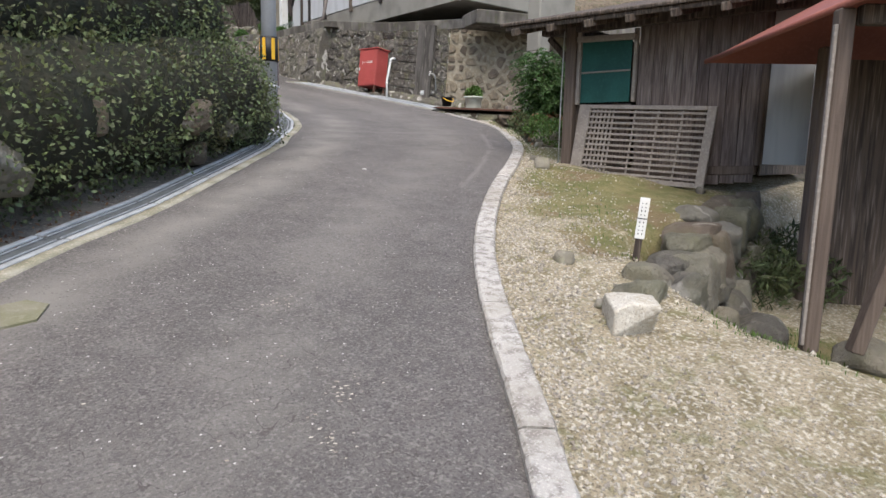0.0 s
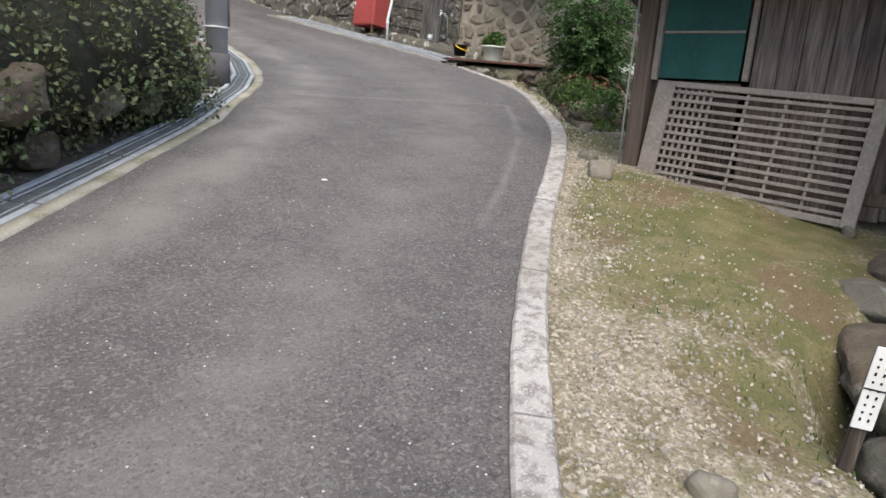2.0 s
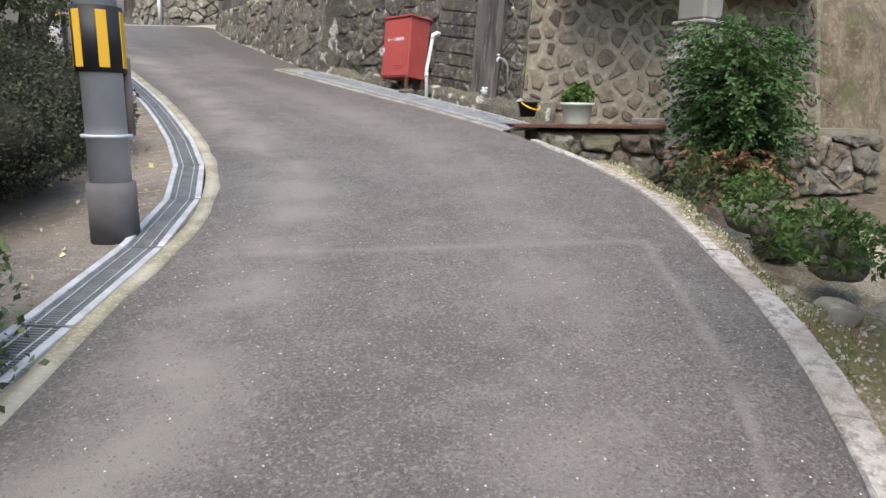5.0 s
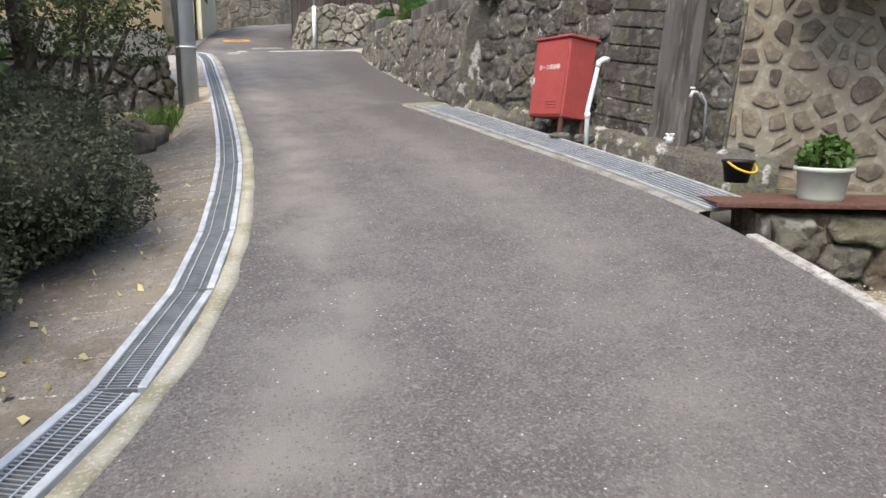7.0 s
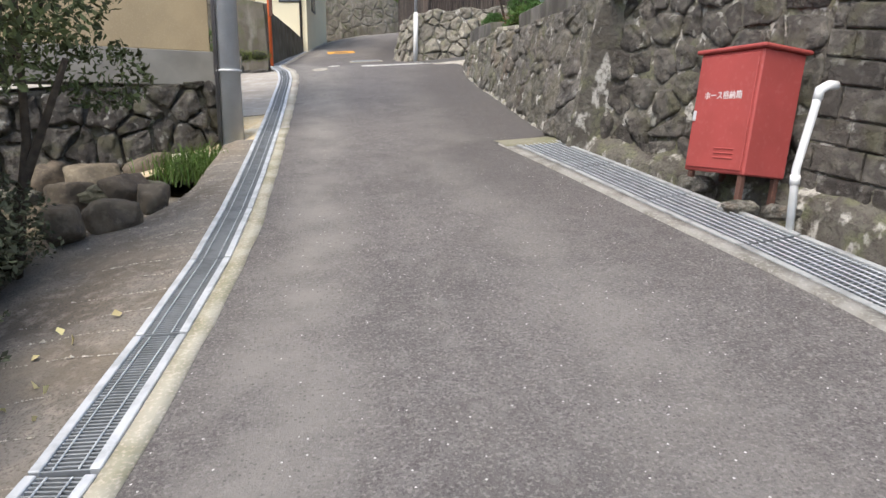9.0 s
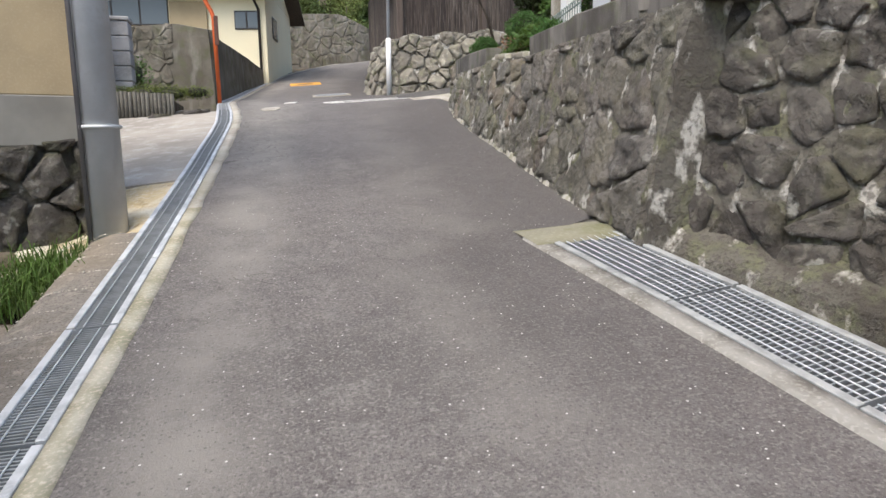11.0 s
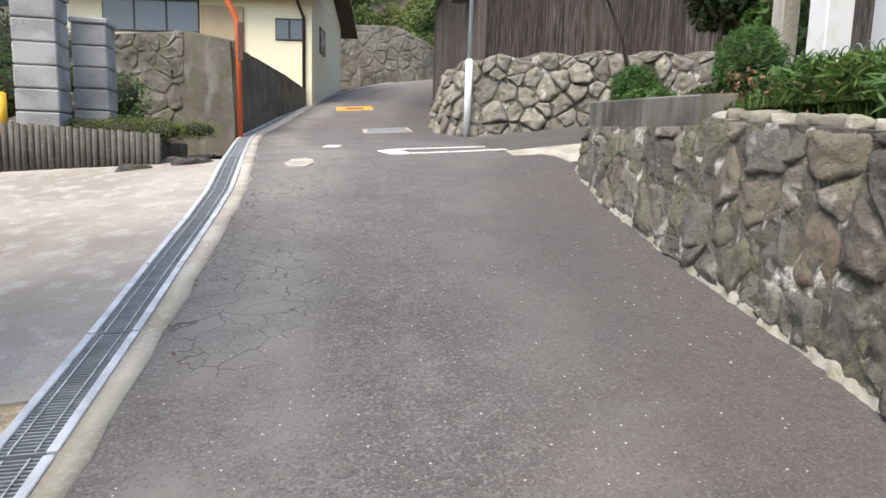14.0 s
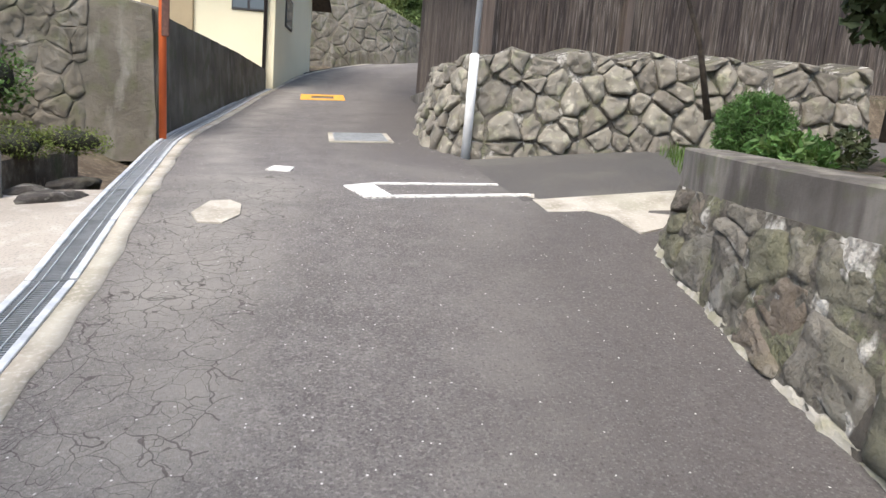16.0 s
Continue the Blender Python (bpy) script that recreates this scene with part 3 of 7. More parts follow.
FLOWER = material("pale_petal", (0.7, 0.7, 0.66), 0.7)
# solid cores in the foliage; the shade between leaves is in this dark colour
CORE = material("foliage_shade", (0.036, 0.038, 0.024), 0.95, [(9, (0.05, 0.045, 0.03), 0.7, 0.45, 0.65)], [(12, 1.0, 0.08)])

SMOOTHSTEP = lambda x, a, b: (lambda t: t * t * (3 - 2 * t))(min(1, max(0, (x - a) / (b - a))))

# ---- plan lines of the street (a, b) ----
ROAD_L = smooth([(-14, -8.6), (-8, -3.5), (-4, 0), (-1.2, 2.42), (0.35, 3.8), (0.85, 4.27), (1.58, 4.92), (2.59, 6.01), (3.43, 6.97), (4.03, 7.7), (4.43, 8.33), (4.82, 8.85), (5.2, 9.5), (5.56, 10.42), (5.8, 11.45),
                 (5.97, 12.65), (6.1, 13.9), (6.17, 15.3), (6.22, 17), (6.26, 19), (6.28, 20.8), (6.29, 23), (6.06, 25.7), (5.86, 28.4), (6.1, 31.5), (6.6, 36.5), (7.6, 40.5), (10, 44.5), (14, 48), (19, 50.5)])
ROAD_R = smooth([(-10, -11), (-6, -6.8), (-2, -2.6), (0.2, -0.3), (1.43, 1.08), (2.05, 1.9), (2.66, 2.68), (3.2, 3.27), (3.84, 3.88), (4.8, 4.7), (5.66, 5.37), (6.78, 6.33), (7.55, 7.24), (8.24, 8.17),
                 (8.53, 8.76), (8.84, 9.6), (9.05, 10.45), (9.12, 11.0), (9.1, 12.2), (8.9, 13.67), (8.68, 15.1), (8.45, 16.38)])
WALLFOOT = smooth([(9.12, 16.38), (9.15, 17.1), (9.18, 17.9), (9.25, 19.1), (9.3, 20.5), (9.37, 21.6), (9.55, 22.72), (9.66, 23.1)])
NL = 150


def at_b(line, b):
    """The line's a at a given b."""
    return float(np.interp(b, line[:, 1], line[:, 0]))


# ---- road ----
EDGE_L = side(ROAD_L, 0.06)
low_l = EDGE_L[EDGE_L[:, 1] <= 16.4]
low_l, low_r = resample(low_l, NL), resample(ROAD_R, NL)
up_b = np.r_[np.arange(16.4, 24.4, 0.3), np.arange(24.4, 49, 0.4)]
RIGHT_UP = [(16.3, 9.12), (17.1, 9.15), (17.9, 9.18), (19.1, 9.25), (20.5, 9.3), (21.6, 9.37), (22.7, 9.54), (23.3, 9.8), (24.0, 10.3), (24.6, 10.7), (25.4, 10.3), (26.4, 9.2), (27.6, 8.9), (28.9, 8.95), (31, 9.3), (34, 9.8), (41, 11.5), (46, 15.5), (49, 22)]


def road_lines(l, r, n=14):
    out = []
    for i in range(n + 1):
        u = i / n
        p = l * (1 - u) + r * u
        out.append([(q[0], q[1], road_h(q[1])) for q in p])
    return out


up_l = np.array([(at_b(EDGE_L, b), b) for b in up_b])
up_r = np.array([(lerp_table(RIGHT_UP, b), b) for b in up_b])
all_l, all_r = np.r_[low_l, up_l[1:]], np.r_[low_r, up_r[1:]]
setting("road", strip(road_lines(all_l, all_r), ASPHALT, "road", True), "worn grey asphalt lane climbing a slope, pale wheel tracks and cracks", "road")
setting("side_road", strip([[(a, b, road_h(b) - 0.004 + 0.06 * (a - 9)) for a in np.arange(8.4, 26, 0.8)] for b in (26.6, 26.2, 25.4, 24.6, 24.3)], ASPHALT2, "road"),
        "old grey asphalt side lane meeting the street", "road")
setting("apron", strip([[(a, b, road_h(b) + lift * (0.06 * (a - 9)) - 0.001) for a in np.arange(9.15, 11.4, 0.4)] for b, lift in ((24.34, 1), (24.2, 0.8), (23.95, -0.1))], CONCRETE, "apron"), "pale concrete ramp where the side lane meets the street", "ramp")

# ---- gutter with gratings along the inner side ----
G_R, G_L = side(ROAD_L, 0.125), side(ROAD_L, 0.375)
jag = np.array([(p[0] + 0.03 * noise.noise(Vector((p[0] * 3, p[1] * 3, 0))), p[1] + 0.02 * noise.noise(Vector((p[1] * 4, p[0] * 3, 5)))) for p in [q + (w_ - q) * SMOOTHSTEP(q[1], 17.5, 20.5) for q, w_ in zip(side(ROAD_L, 0.02), side(ROAD_L, -0.005))]])
hr = lambda a, b: road_h(b) + 0.006
for low, mat, words in ((True, STRIP, "rough olive-stained concrete strip between asphalt and gutter"), (False, CONCRETE, "rough pale concrete strip between asphalt and gutter")):
    pick = ROAD_L[:, 1] <= 18.05 if low else ROAD_L[:, 1] > 17.8
    setting("gutter_edging", strip([raised(jag[pick], lambda a, b: road_h(b) - 0.03), raised(jag[pick], hr), raised(G_R[pick], hr), raised(G_R[pick], lambda a, b: road_h(b) - 0.3)], mat, "edging"), words, "edging")
setting("gutter_channel", strip([raised(G_R, lambda a, b: road_h(b) - 0.03), raised(side(G_R, 0.01), lambda a, b: road_h(b) - 0.28), raised(side(G_L, -0.01), lambda a, b: road_h(b) - 0.28), raised(G_L, lambda a, b: road_h(b) - 0.03)], WALLCON, "channel"),
        "damp concrete drain channel under steel gratings", "gutter")


DULLRAIL = material("dull_galvanised_rail", (0.36, 0.37, 0.36), 0.6, [(9, (0.22, 0.225, 0.22), 0.7, 0.45, 0.62)], metal=0.2)


def grating(c0, c1, width, h0, h1, name_label, bars=44, rods=(-0.045, 0.045), rail=0.042, group="gutter gratings"):
    """One steel grating section between two plan points, laid into the slope."""
    p0, p1 = g(c0[0], c0[1], h0), g(c1[0], c1[1], h1)
    up = (SITE.to_3x3() @ Vector((0, 0, 1)))
    y = (p1 - p0).normalized()
    x = y.cross(up).normalized()
    z = x.cross(y)
    m = Matrix((x, y, z)).transposed().to_4x4()
    m.translation = (p0 + p1) / 2
    ln = (p1 - p0).length
    t = thing("drain_grating", m, name_label, "grating", group)
    for s in (-1, 1):
        part("frame_rail", box(rail, ln - 0.008, 0.045, STEEL if width < 0.3 else DULLRAIL, 0.004), t, Matrix.Translation((s * (width / 2 - rail / 2), 0, -0.033)), "pale galvanised edge rail")
    v, f = [], []
    w = width / 2 - rail
    for k in range(bars):
        yy = -ln / 2 + ln * (k + 0.5) / bars
        n = len(v)
        v += [(sx * w, yy + sy * 0.004, sz) for sx in (-1, 1) for sy in (-1, 1) for sz in (-0.035, 0.002)]
        f += [(n, n + 1, n + 3, n + 2), (n + 4, n + 6, n + 7, n + 5), (n, n + 4, n + 5, n + 1), (n + 2, n + 3, n + 7, n + 6), (n + 1, n + 5, n + 7, n + 3)]
    tagged(part("bar_grid", mesh_of("bar_grid", v, f, DARKSTEEL), t), "", "", "", "stuff")
    for r in rods:
        part("rod", box(0.007, ln - 0.02, 0.008, STEEL, 0.002), t, Matrix.Translation((r, 0, 0.001)))
    return t


mid = side(ROAD_L, 0.25)
dist = np.r_[0, np.cumsum(np.linalg.norm(np.diff(mid, axis=0), axis=1))]
near = [k for k in range(len(mid)) if mid[k, 1] > 1.0 and mid[k, 1] < 37]
s = dist[near[0]]
while s < dist[near[-1]]:
    ends = [(np.interp(q, dist, mid[:, 0]), np.interp(q, dist, mid[:, 1])) for q in (s, s + 0.985)]
    plain = 23.9 < ends[0][1]
    grating(ends[0], ends[1], 0.252, road_h(ends[0][1]) + 0.004, road_h(ends[1][1]) + 0.004, "dull steel cover plate over the gutter" if plain else "galvanised steel gutter grating with close cross bars", 200 if plain else 44)
    s += 1.0

# ---- right drain with wide gratings, and its concrete rim ----
RIMCON = material("grey_rim_concrete", (0.26, 0.25, 0.225), 0.92, [(5, (0.14, 0.13, 0.11), 0.8, 0.45, 0.62), (50, (0.36, 0.34, 0.31), 0.6, 0.52, 0.66)], [(70, 0.5, 0.01)])
RIM = resample(ROAD_R[ROAD_R[:, 1] > 10.85], 40)
rise = lambda dh: (lambda a, b: road_h(b) + dh)
setting("drain_rim", strip([raised(side(RIM, 0.02), rise(-0.02)), raised(side(RIM, 0.01), rise(0.016)), raised(side(RIM, -0.10), rise(0.016)), raised(side(RIM, -0.10), rise(-0.3))], RIMCON, "rim"), "pale concrete rim of the drain", "edging")
setting("drain_end", strip([[(x_, y_, road_h(y_) + h) for x_ in (x0_, 8.8, 9.32)] for x0_, y_, h in ((8.47, 16.2, -0.3), (8.47, 16.2, 0.02), (8.44, 16.4, 0.02), (8.43, 16.6, -0.004))], PADCON, "rim"), "pale concrete end of the drain with a trace of moss", "edging")
setting("road_patch", strip([[(x_, y_, road_h(y_) - 0.007) for x_ in (8.38, 8.8, 9.36)] for y_ in (16.5, 16.7, 17.0)], ASPHALT2, "patch"), "dark mossy asphalt beside the wall's foot", "patch")
setting("drain_bed", strip([[(a, b, -0.5) for b in np.arange(10.8, 16.8, 0.4)] for a in (10.2, 8.4)], WALLCON, "bed"), "dark concrete bed under the drain gratings", "gutter")
rl = np.r_[0, np.cumsum(np.linalg.norm(np.diff(RIM, axis=0), axis=1))]
inner = side(RIM, -0.355)
for q in np.linspace(0.05, rl[-1] - 0.19, 6)[:-1]:
    e = [(np.interp(x, rl, inner[:, 0]), np.interp(x, rl, inner[:, 1])) for x in (q, q + (rl[-1] - 0.24) / 5 - 0.005)]
    grating(e[0], e[1], 0.5, road_h(e[0][1]) + 0.012, road_h(e[1][1]) + 0.012, "wide galvanised drain grating beside the stone wall", 30, (-0.165, -0.11, -0.055, 0, 0.055, 0.11, 0.165), 0.045, "drain gratings")

# ---- kerb of concrete blocks ----
kline = ROAD_R[(ROAD_R[:, 1] > -4) & (ROAD_R[:, 1] < 11.0)]
kd = np.r_[0, np.cumsum(np.linalg.norm(np.diff(kline, axis=0), axis=1))]
kerb = thing("kerb", Matrix(), "worn speckled concrete kerb blocks along the lane", "kerb", kind="structure")
q, up = 0.0, SITE.to_3x3() @ Vector((0, 0, 1))
while q + 0.6 < kd[-1]:
    n = 10
    ks = np.linspace(q + 0.004, q + 0.596, n)
    c = np.stack([np.interp(ks, kd, kline[:, 0]), np.interp(ks, kd, kline[:, 1])], 1)
    prof = [(0.0, -0.12), (0.0, 0.035), (-0.012, 0.048), (-0.138, 0.048), (-0.152, 0.03), (-0.155, -0.2)]
    lift = 0.006 * noise.noise(Vector((q * 1.7, 0, 3)))
    thin = 1.0 if c[0, 1] < 6.8 else 0.62
    rows = [[(*p, h + lift + road_h(p[1]) - (0.028 if p[1] > 7 else 0.004 * max(0, p[1]))) for p in side(c, o * thin)] for o, h in prof]
    rows = [[(p[0] + 0.007 * noise.noise(Vector((p[0] * 14, p[1] * 14, i_))), p[1] + 0.007 * noise.noise(Vector((p[1] * 14, p[0] * 14, i_ + 5))), p[2] + 0.007 * noise.noise(Vector((p[0] * 17, p[1] * 17, i_ + 9)))) for p in r] for i_, r in enumerate(rows)]
    vs = [g(*p) for r in rows for p in r]
    fs = [((i + 1) * n + k, (i + 1) * n + k + 1, i * n + k + 1, i * n + k) for i in range(5) for k in range(n - 1)]
    fs += [tuple(i * n for i in range(6)), tuple(i * n + n - 1 for i in range(6))[::-1]]
    part("kerb_block", mesh_of("kerb_block", vs, fs, KERB), kerb)
    q += 0.6

# ---- ground ----
gx = np.unique(np.r_[np.arange(-400, -20, 20), np.arange(-20, 30, 0.5), np.arange(30, 401, 20)])
gy = np.unique(np.r_[np.arange(-400, -15, 20), np.arange(-15, 50, 0.5), np.arange(50, 401, 10)])
RIGHT_ALL = [(-11, -10), (-6.8, -6), (-2.6, -2), (-0.3, 0.2), (1.08, 1.43), (2.68, 2.66), (3.88, 3.84), (5.37, 5.66), (6.33, 6.78), (8.16, 8.3), (9.6, 8.94), (10.5, 9.14), (16.4, 9.15), (20.5, 9.3), (23, 9.7), (24.4, 10.7), (26, 11), (31, 9.5), (40, 12), (49, 22)]


def left_soil(a, b, dl):
    """Height of the soil beside the gutter, dl metres away from it."""
    h = road_h(b) - 0.01
    hedge = 1 - SMOOTHSTEP(b, 8.6, 9.6)
    h += hedge * 0.9 * SMOOTHSTEP(dl, 0.3, 1.3)
    pit = SMOOTHSTEP(b, 14.8, 16.6) * (1 - SMOOTHSTEP(b, 20.2, 21.5))
    h -= pit * 0.62 * SMOOTHSTEP(dl, 0.25, 0.9)
    h -= (1 - hedge) * (1 - pit) * 0.10 * min(dl, 3)
    return h + 0.035 * noise.noise(Vector((a * 2.3, b * 2.3, 1))) * SMOOTHSTEP(dl, 0, 0.4)


def yard(a, b):
    """The gravel yard beside the kerb and the drop behind it."""
    h = road_h(b) - 0.015 - 0.02 * SMOOTHSTEP(a - lerp_table(RIGHT_ALL, b), 0, 1)
    h -= 0.55 * SMOOTHSTEP(a - b * 0.75, 2.15, 2.75) * (1 - SMOOTHSTEP(b, 2.4, 3.0)) * SMOOTHSTEP(a, 3.5, 4.2)
    h -= 0.85 * SMOOTHSTEP(b + 0.1 * a, 7.0, 8.0) * SMOOTHSTEP(a - lerp_table(RIGHT_ALL, b), 0.35, 0.9)
    h += 0.05 * noise.noise(Vector((a * 1.7, b * 1.7, 9)))
    return h


def terrain(a, b):
    la = at_b(ROAD_L, b) - 0.3 if b < 49 else 12 + (b - 46)
    ra = lerp_table(RIGHT_ALL, b)
    dl, dr = la - a, a - ra
    if b < 8:
        dl *= 0.7
        dr *= 0.75
    base = road_h(b)
    if dl > 0:
        h = left_soil(a, b, dl) - 0.4 * (1 - SMOOTHSTEP(dl, 0.5, 1.1))
        if b > 24:
            h = base - 0.45 + 0.35 * SMOOTHSTEP(dl, 0.3, 1)
        if 18.6 < b < 25:
            h = min(h, base - 0.55)
        far = 8
    elif dr > 0:
        if b < 9.6:
            h = yard(a, b) - 0.14 - 0.35 * (1 - SMOOTHSTEP(dr, 0.5, 0.9))
            if a > 3.2 and b < 6.6:
                h = min(h, yard(a, b) - 0.16)
        elif b < 24.6:
            wl = lerp_table([(10.35, 13.1), (10.65, 12.2), (11.4, 11.4), (12.6, 10.85), (13.9, 10.45), (18, 9.3)], a)
            back = SMOOTHSTEP(b - wl, 1.3, 1.9) if b < 13.6 else SMOOTHSTEP(dr, 1.7, 2.1)
            h = -0.9 + (0.9 + max(0.45, 2.75 - 0.1 * b)) * back
        else:
            h = base - 0.4 if dr < 1 and b > 27 else base - 0.35
            if b > 26.6:
                h = base - 0.4 + 1.2 * SMOOTHSTEP(dr, 0.9, 1.5)
    else:
        h = base - 0.5
    d = max(0, b - 44) + 0.6 * max(0, -a - 8) * (b > 10) + 0.4 * max(0, a - 24)
    h += 0.35 * d if b > 44 else 0.15 * d
    if b < -30:
        h += (b + 30) * -0.165
    return h


V, n = [], len(gx)
for b in gy:
    V += [g(a, b, terrain(a, b)) for a in gx]
F = [(j * n + i, j * n + i + 1, (j + 1) * n + i + 1, (j + 1) * n + i) for j in range(len(gy) - 1) for i in range(n - 1)]
setting("ground", mesh_of("ground", V, F, SOIL, True), "bare brown soil of the hillside", "ground")
vl = G_L[(G_L[:, 1] > -3) & (G_L[:, 1] < 17.6)]
rows = []
for o in (0.0, 0.08, 0.2, 0.35, 0.5, 0.7, 0.9, 1.2, 1.6):
    rows.append([(p[0], p[1], left_soil(p[0], p[1], o) - (0.25 if o > 1.5 else 0)) for p in side(vl, o)])
setting("verge", strip(rows, VERGE, "verge"), "trodden brown soil verge with leaf litter beside the gutter", "verge")
yl = resample(ROAD_R[(ROAD_R[:, 1] > -3) & (ROAD_R[:, 1] < 9.8)], 170)
rows = []
for o in np.r_[0.09, np.arange(0.2, 4.05, 0.1)]:
    rows.append([(p[0], p[1], yard(p[0], p[1]) - (0.35 if o > 3.9 else 0)) for p in side(yl, -o)])
MOSS_AT = [(5.6, 4.2, 1.3), (6.3, 3.6, 1.0), (4.9, 3.6, 0.75), (5.0, 2.95, 0.6), (4.2, 2.75, 0.45), (6.0, 4.9, 0.5), (7.1, 6.2, 0.6), (4.6, 1.4, 0.9), (8.0, 7.0, 0.8), (8.7, 7.8, 0.9), (9.0, 8.6, 0.8), (9.2, 9.5, 0.7)]


def moss_at(a, b):
    q = max(1 - ((a - x_) ** 2 + (b - y_) ** 2) / (r_ * r_) for x_, y_, r_ in MOSS_AT)
    return min(1.0, max(0.0, 0.35 + 0.65 * q + 0.45 * noise.noise(Vector((a * 2.1, b * 2.1, 4))))) * SMOOTHSTEP(a - lerp_table(RIGHT_ALL, b), 0.1, 0.6 if b < 6 else 0.3)


yard_mesh = strip(rows[::-1], GRAVEL, "yard")
cover = yard_mesh.attributes.new("moss", "FLOAT", "POINT")
cover.data.foreach_set("value", [moss_at(p[0], p[1]) for r in rows[::-1] for p in r])
setting("yard", yard_mesh, "sandy gravel yard with mossy patches beside the kerb", "yard")
setting("driveway", strip([[(a, b, road_h(b) - 0.02 - 0.05 * (5.9 - a) * min(1, max(0, (24.7 - b) / 4))) for a in (5.92, 5.5, 5, 4, 3, 1.5, 0, -3)] for b in (19.25, 20, 20.6, 21.2, 22, 23, 24, 24.9)], DRIVE, "driveway"), "pale stained concrete driveway running off the lane", "driveway")


# ---- stones ----
def clip(poly, p, nrm):
    out = []
    for i in range(len(poly)):
        a, b = poly[i], poly[(i + 1) % len(poly)]
        da, db = (a - p) @ nrm, (b - p) @ nrm
        if da <= 0:
            out.append(a)
        if da * db < 0:
            out.append(a + (b - a) * da / (da - db))
    return out


def stone_face(parent, place, s0, s1, top, size, mat, seed, proud=0.06, gap=0.012, bottom=lambda s: 0.0, stretch=1.25, round_=0.22, rough=0.02, soft=True, corner=0.0, craggy=False):
    """Fitted stones on a wall face. place(s, h, out) gives the world point; top(s) the height at s."""
    rnd = random.Random(seed)
    seeds, h = [], 0.0
    hmax, hmin = max(top(s) for s in np.linspace(s0, s1, 20)), min(bottom(s) for s in np.linspace(s0, s1, 20))
    h, row = hmin + size * 0.4, 0
    while h < hmax + size:
        s = s0 + rnd.uniform(0, 1) * size
        while s < s1 + size:
            seeds.append(np.array((s + rnd.uniform(-0.3, 0.3) * size, h + rnd.uniform(-0.42, 0.42) * size)))
            s += size * stretch * rnd.uniform(0.5, 1.7)
        h += size * rnd.uniform(0.6, 1.05)
        row += 1
    S = np.array(seeds)
    weight = np.array([rnd.uniform(-0.28, 0.28) * size * size for _ in seeds])
    count = 0
    for i, c in enumerate(seeds):
        if not (s0 - 0.1 < c[0] < s1 + 0.1):
            continue
        r = 1.6 * size
        poly = [c + np.array(q) * r for q in ((-1, -1), (1, -1), (1, 1), (-1, 1))]
        for j in np.argsort(((S - c) ** 2).sum(1))[1:14]:
            d = S[j] - c
            L = np.linalg.norm(d)
            poly = clip(poly, c + d * (0.5 + (weight[i] - weight[j]) / (2 * L * L)) - d / L * gap, d / L)
        t0, b0 = top(c[0]), bottom(c[0])
        t1, b1 = (top(c[0] + 0.1) - top(c[0] - 0.1)) / 0.2, (bottom(c[0] + 0.1) - bottom(c[0] - 0.1)) / 0.2
        for p, nrm in ((np.array((c[0], t0)), np.array((-t1, 1.0))), (np.array((c[0], b0)), np.array((b1, -1.0))), (np.array((s0, 0)), np.array((-1.0, 0))), (np.array((s1, 0)), np.array((1.0, 0)))):
            if len(poly) > 2:
                poly = clip(poly, p, nrm / np.linalg.norm(nrm))
        if len(poly) < 3:
            continue
        P = np.array(poly)
        area = 0.5 * abs(np.dot(P[:, 0], np.roll(P[:, 1], 1)) - np.dot(P[:, 1], np.roll(P[:, 0], 1)))
        if area < 0.12 * size * size:
            continue
        # denser outline
        Q = []
        for k in range(len(P)):
            for t in ((0.08, 0.36, 0.64, 0.92) if craggy else (0.0, 0.5) if corner == 0 else (corner, 1 - corner)):
                Q.append(P[k] * (1 - t) + P[(k + 1) % len(P)] * t)
        Q = np.array(Q)
        cen = P.mean(0)
        Q = Q + (cen - Q) * (0.22 if craggy else 0.10) * np.array([[max(0, 0.5 + noise.noise(Vector((q[0] * 9, q[1] * 9, seed))))] for q in Q])
        k = len(Q)
        depth = proud * rnd.uniform(0.6, 1.3)
        tilt = np.array((rnd.uniform(-1, 1), rnd.uniform(-1, 1))) * 0.25 * depth / size
        vs = [place(q[0], q[1], -0.05) for q in Q]
        if craggy:
            tilt = tilt * 0.6
        rings = ((0.0, 0.4), (0.07, 0.85), (0.24, 1.0), (0.48, 1.0), (0.74, 1.02)) if craggy else ((0.02, 0.25), (round_ * 0.5, 0.7), (round_ * 1.5, 0.95))
        for f, o in rings:
            for q in Q:
                x = q + (cen - q) * f
                bumpy = rough * noise.noise(Vector((x[0] * 7, x[1] * 7, seed * 2.0)))
                if craggy:
                    bumpy += rough * (0.7 * noise.noise(Vector((x[0] * 15, x[1] * 15, seed + 4.0))) - 0.5 * abs(noise.noise(Vector((x[0] * 9, x[1] * 9, seed + 9.0)))))
                vs.append(place(x[0], x[1], depth * o + (x - cen) @ tilt * 3 + bumpy * o))
        vs.append(place(cen[0], cen[1], depth * 1.02))
        fs = []
        for ring in range(len(rings)):
            fs += [(ring * k + m, ring * k + (m + 1) % k, (ring + 1) * k + (m + 1) % k, (ring + 1) * k + m) for m in range(k)]
        last = len(rings) * k
        fs += [(last + m, last + (m + 1) % k, len(vs) - 1) for m in range(k)]
        me = mesh_of("stone", vs, fs, mat, soft)
        part("stone", me, parent)
        count += 1
    return count


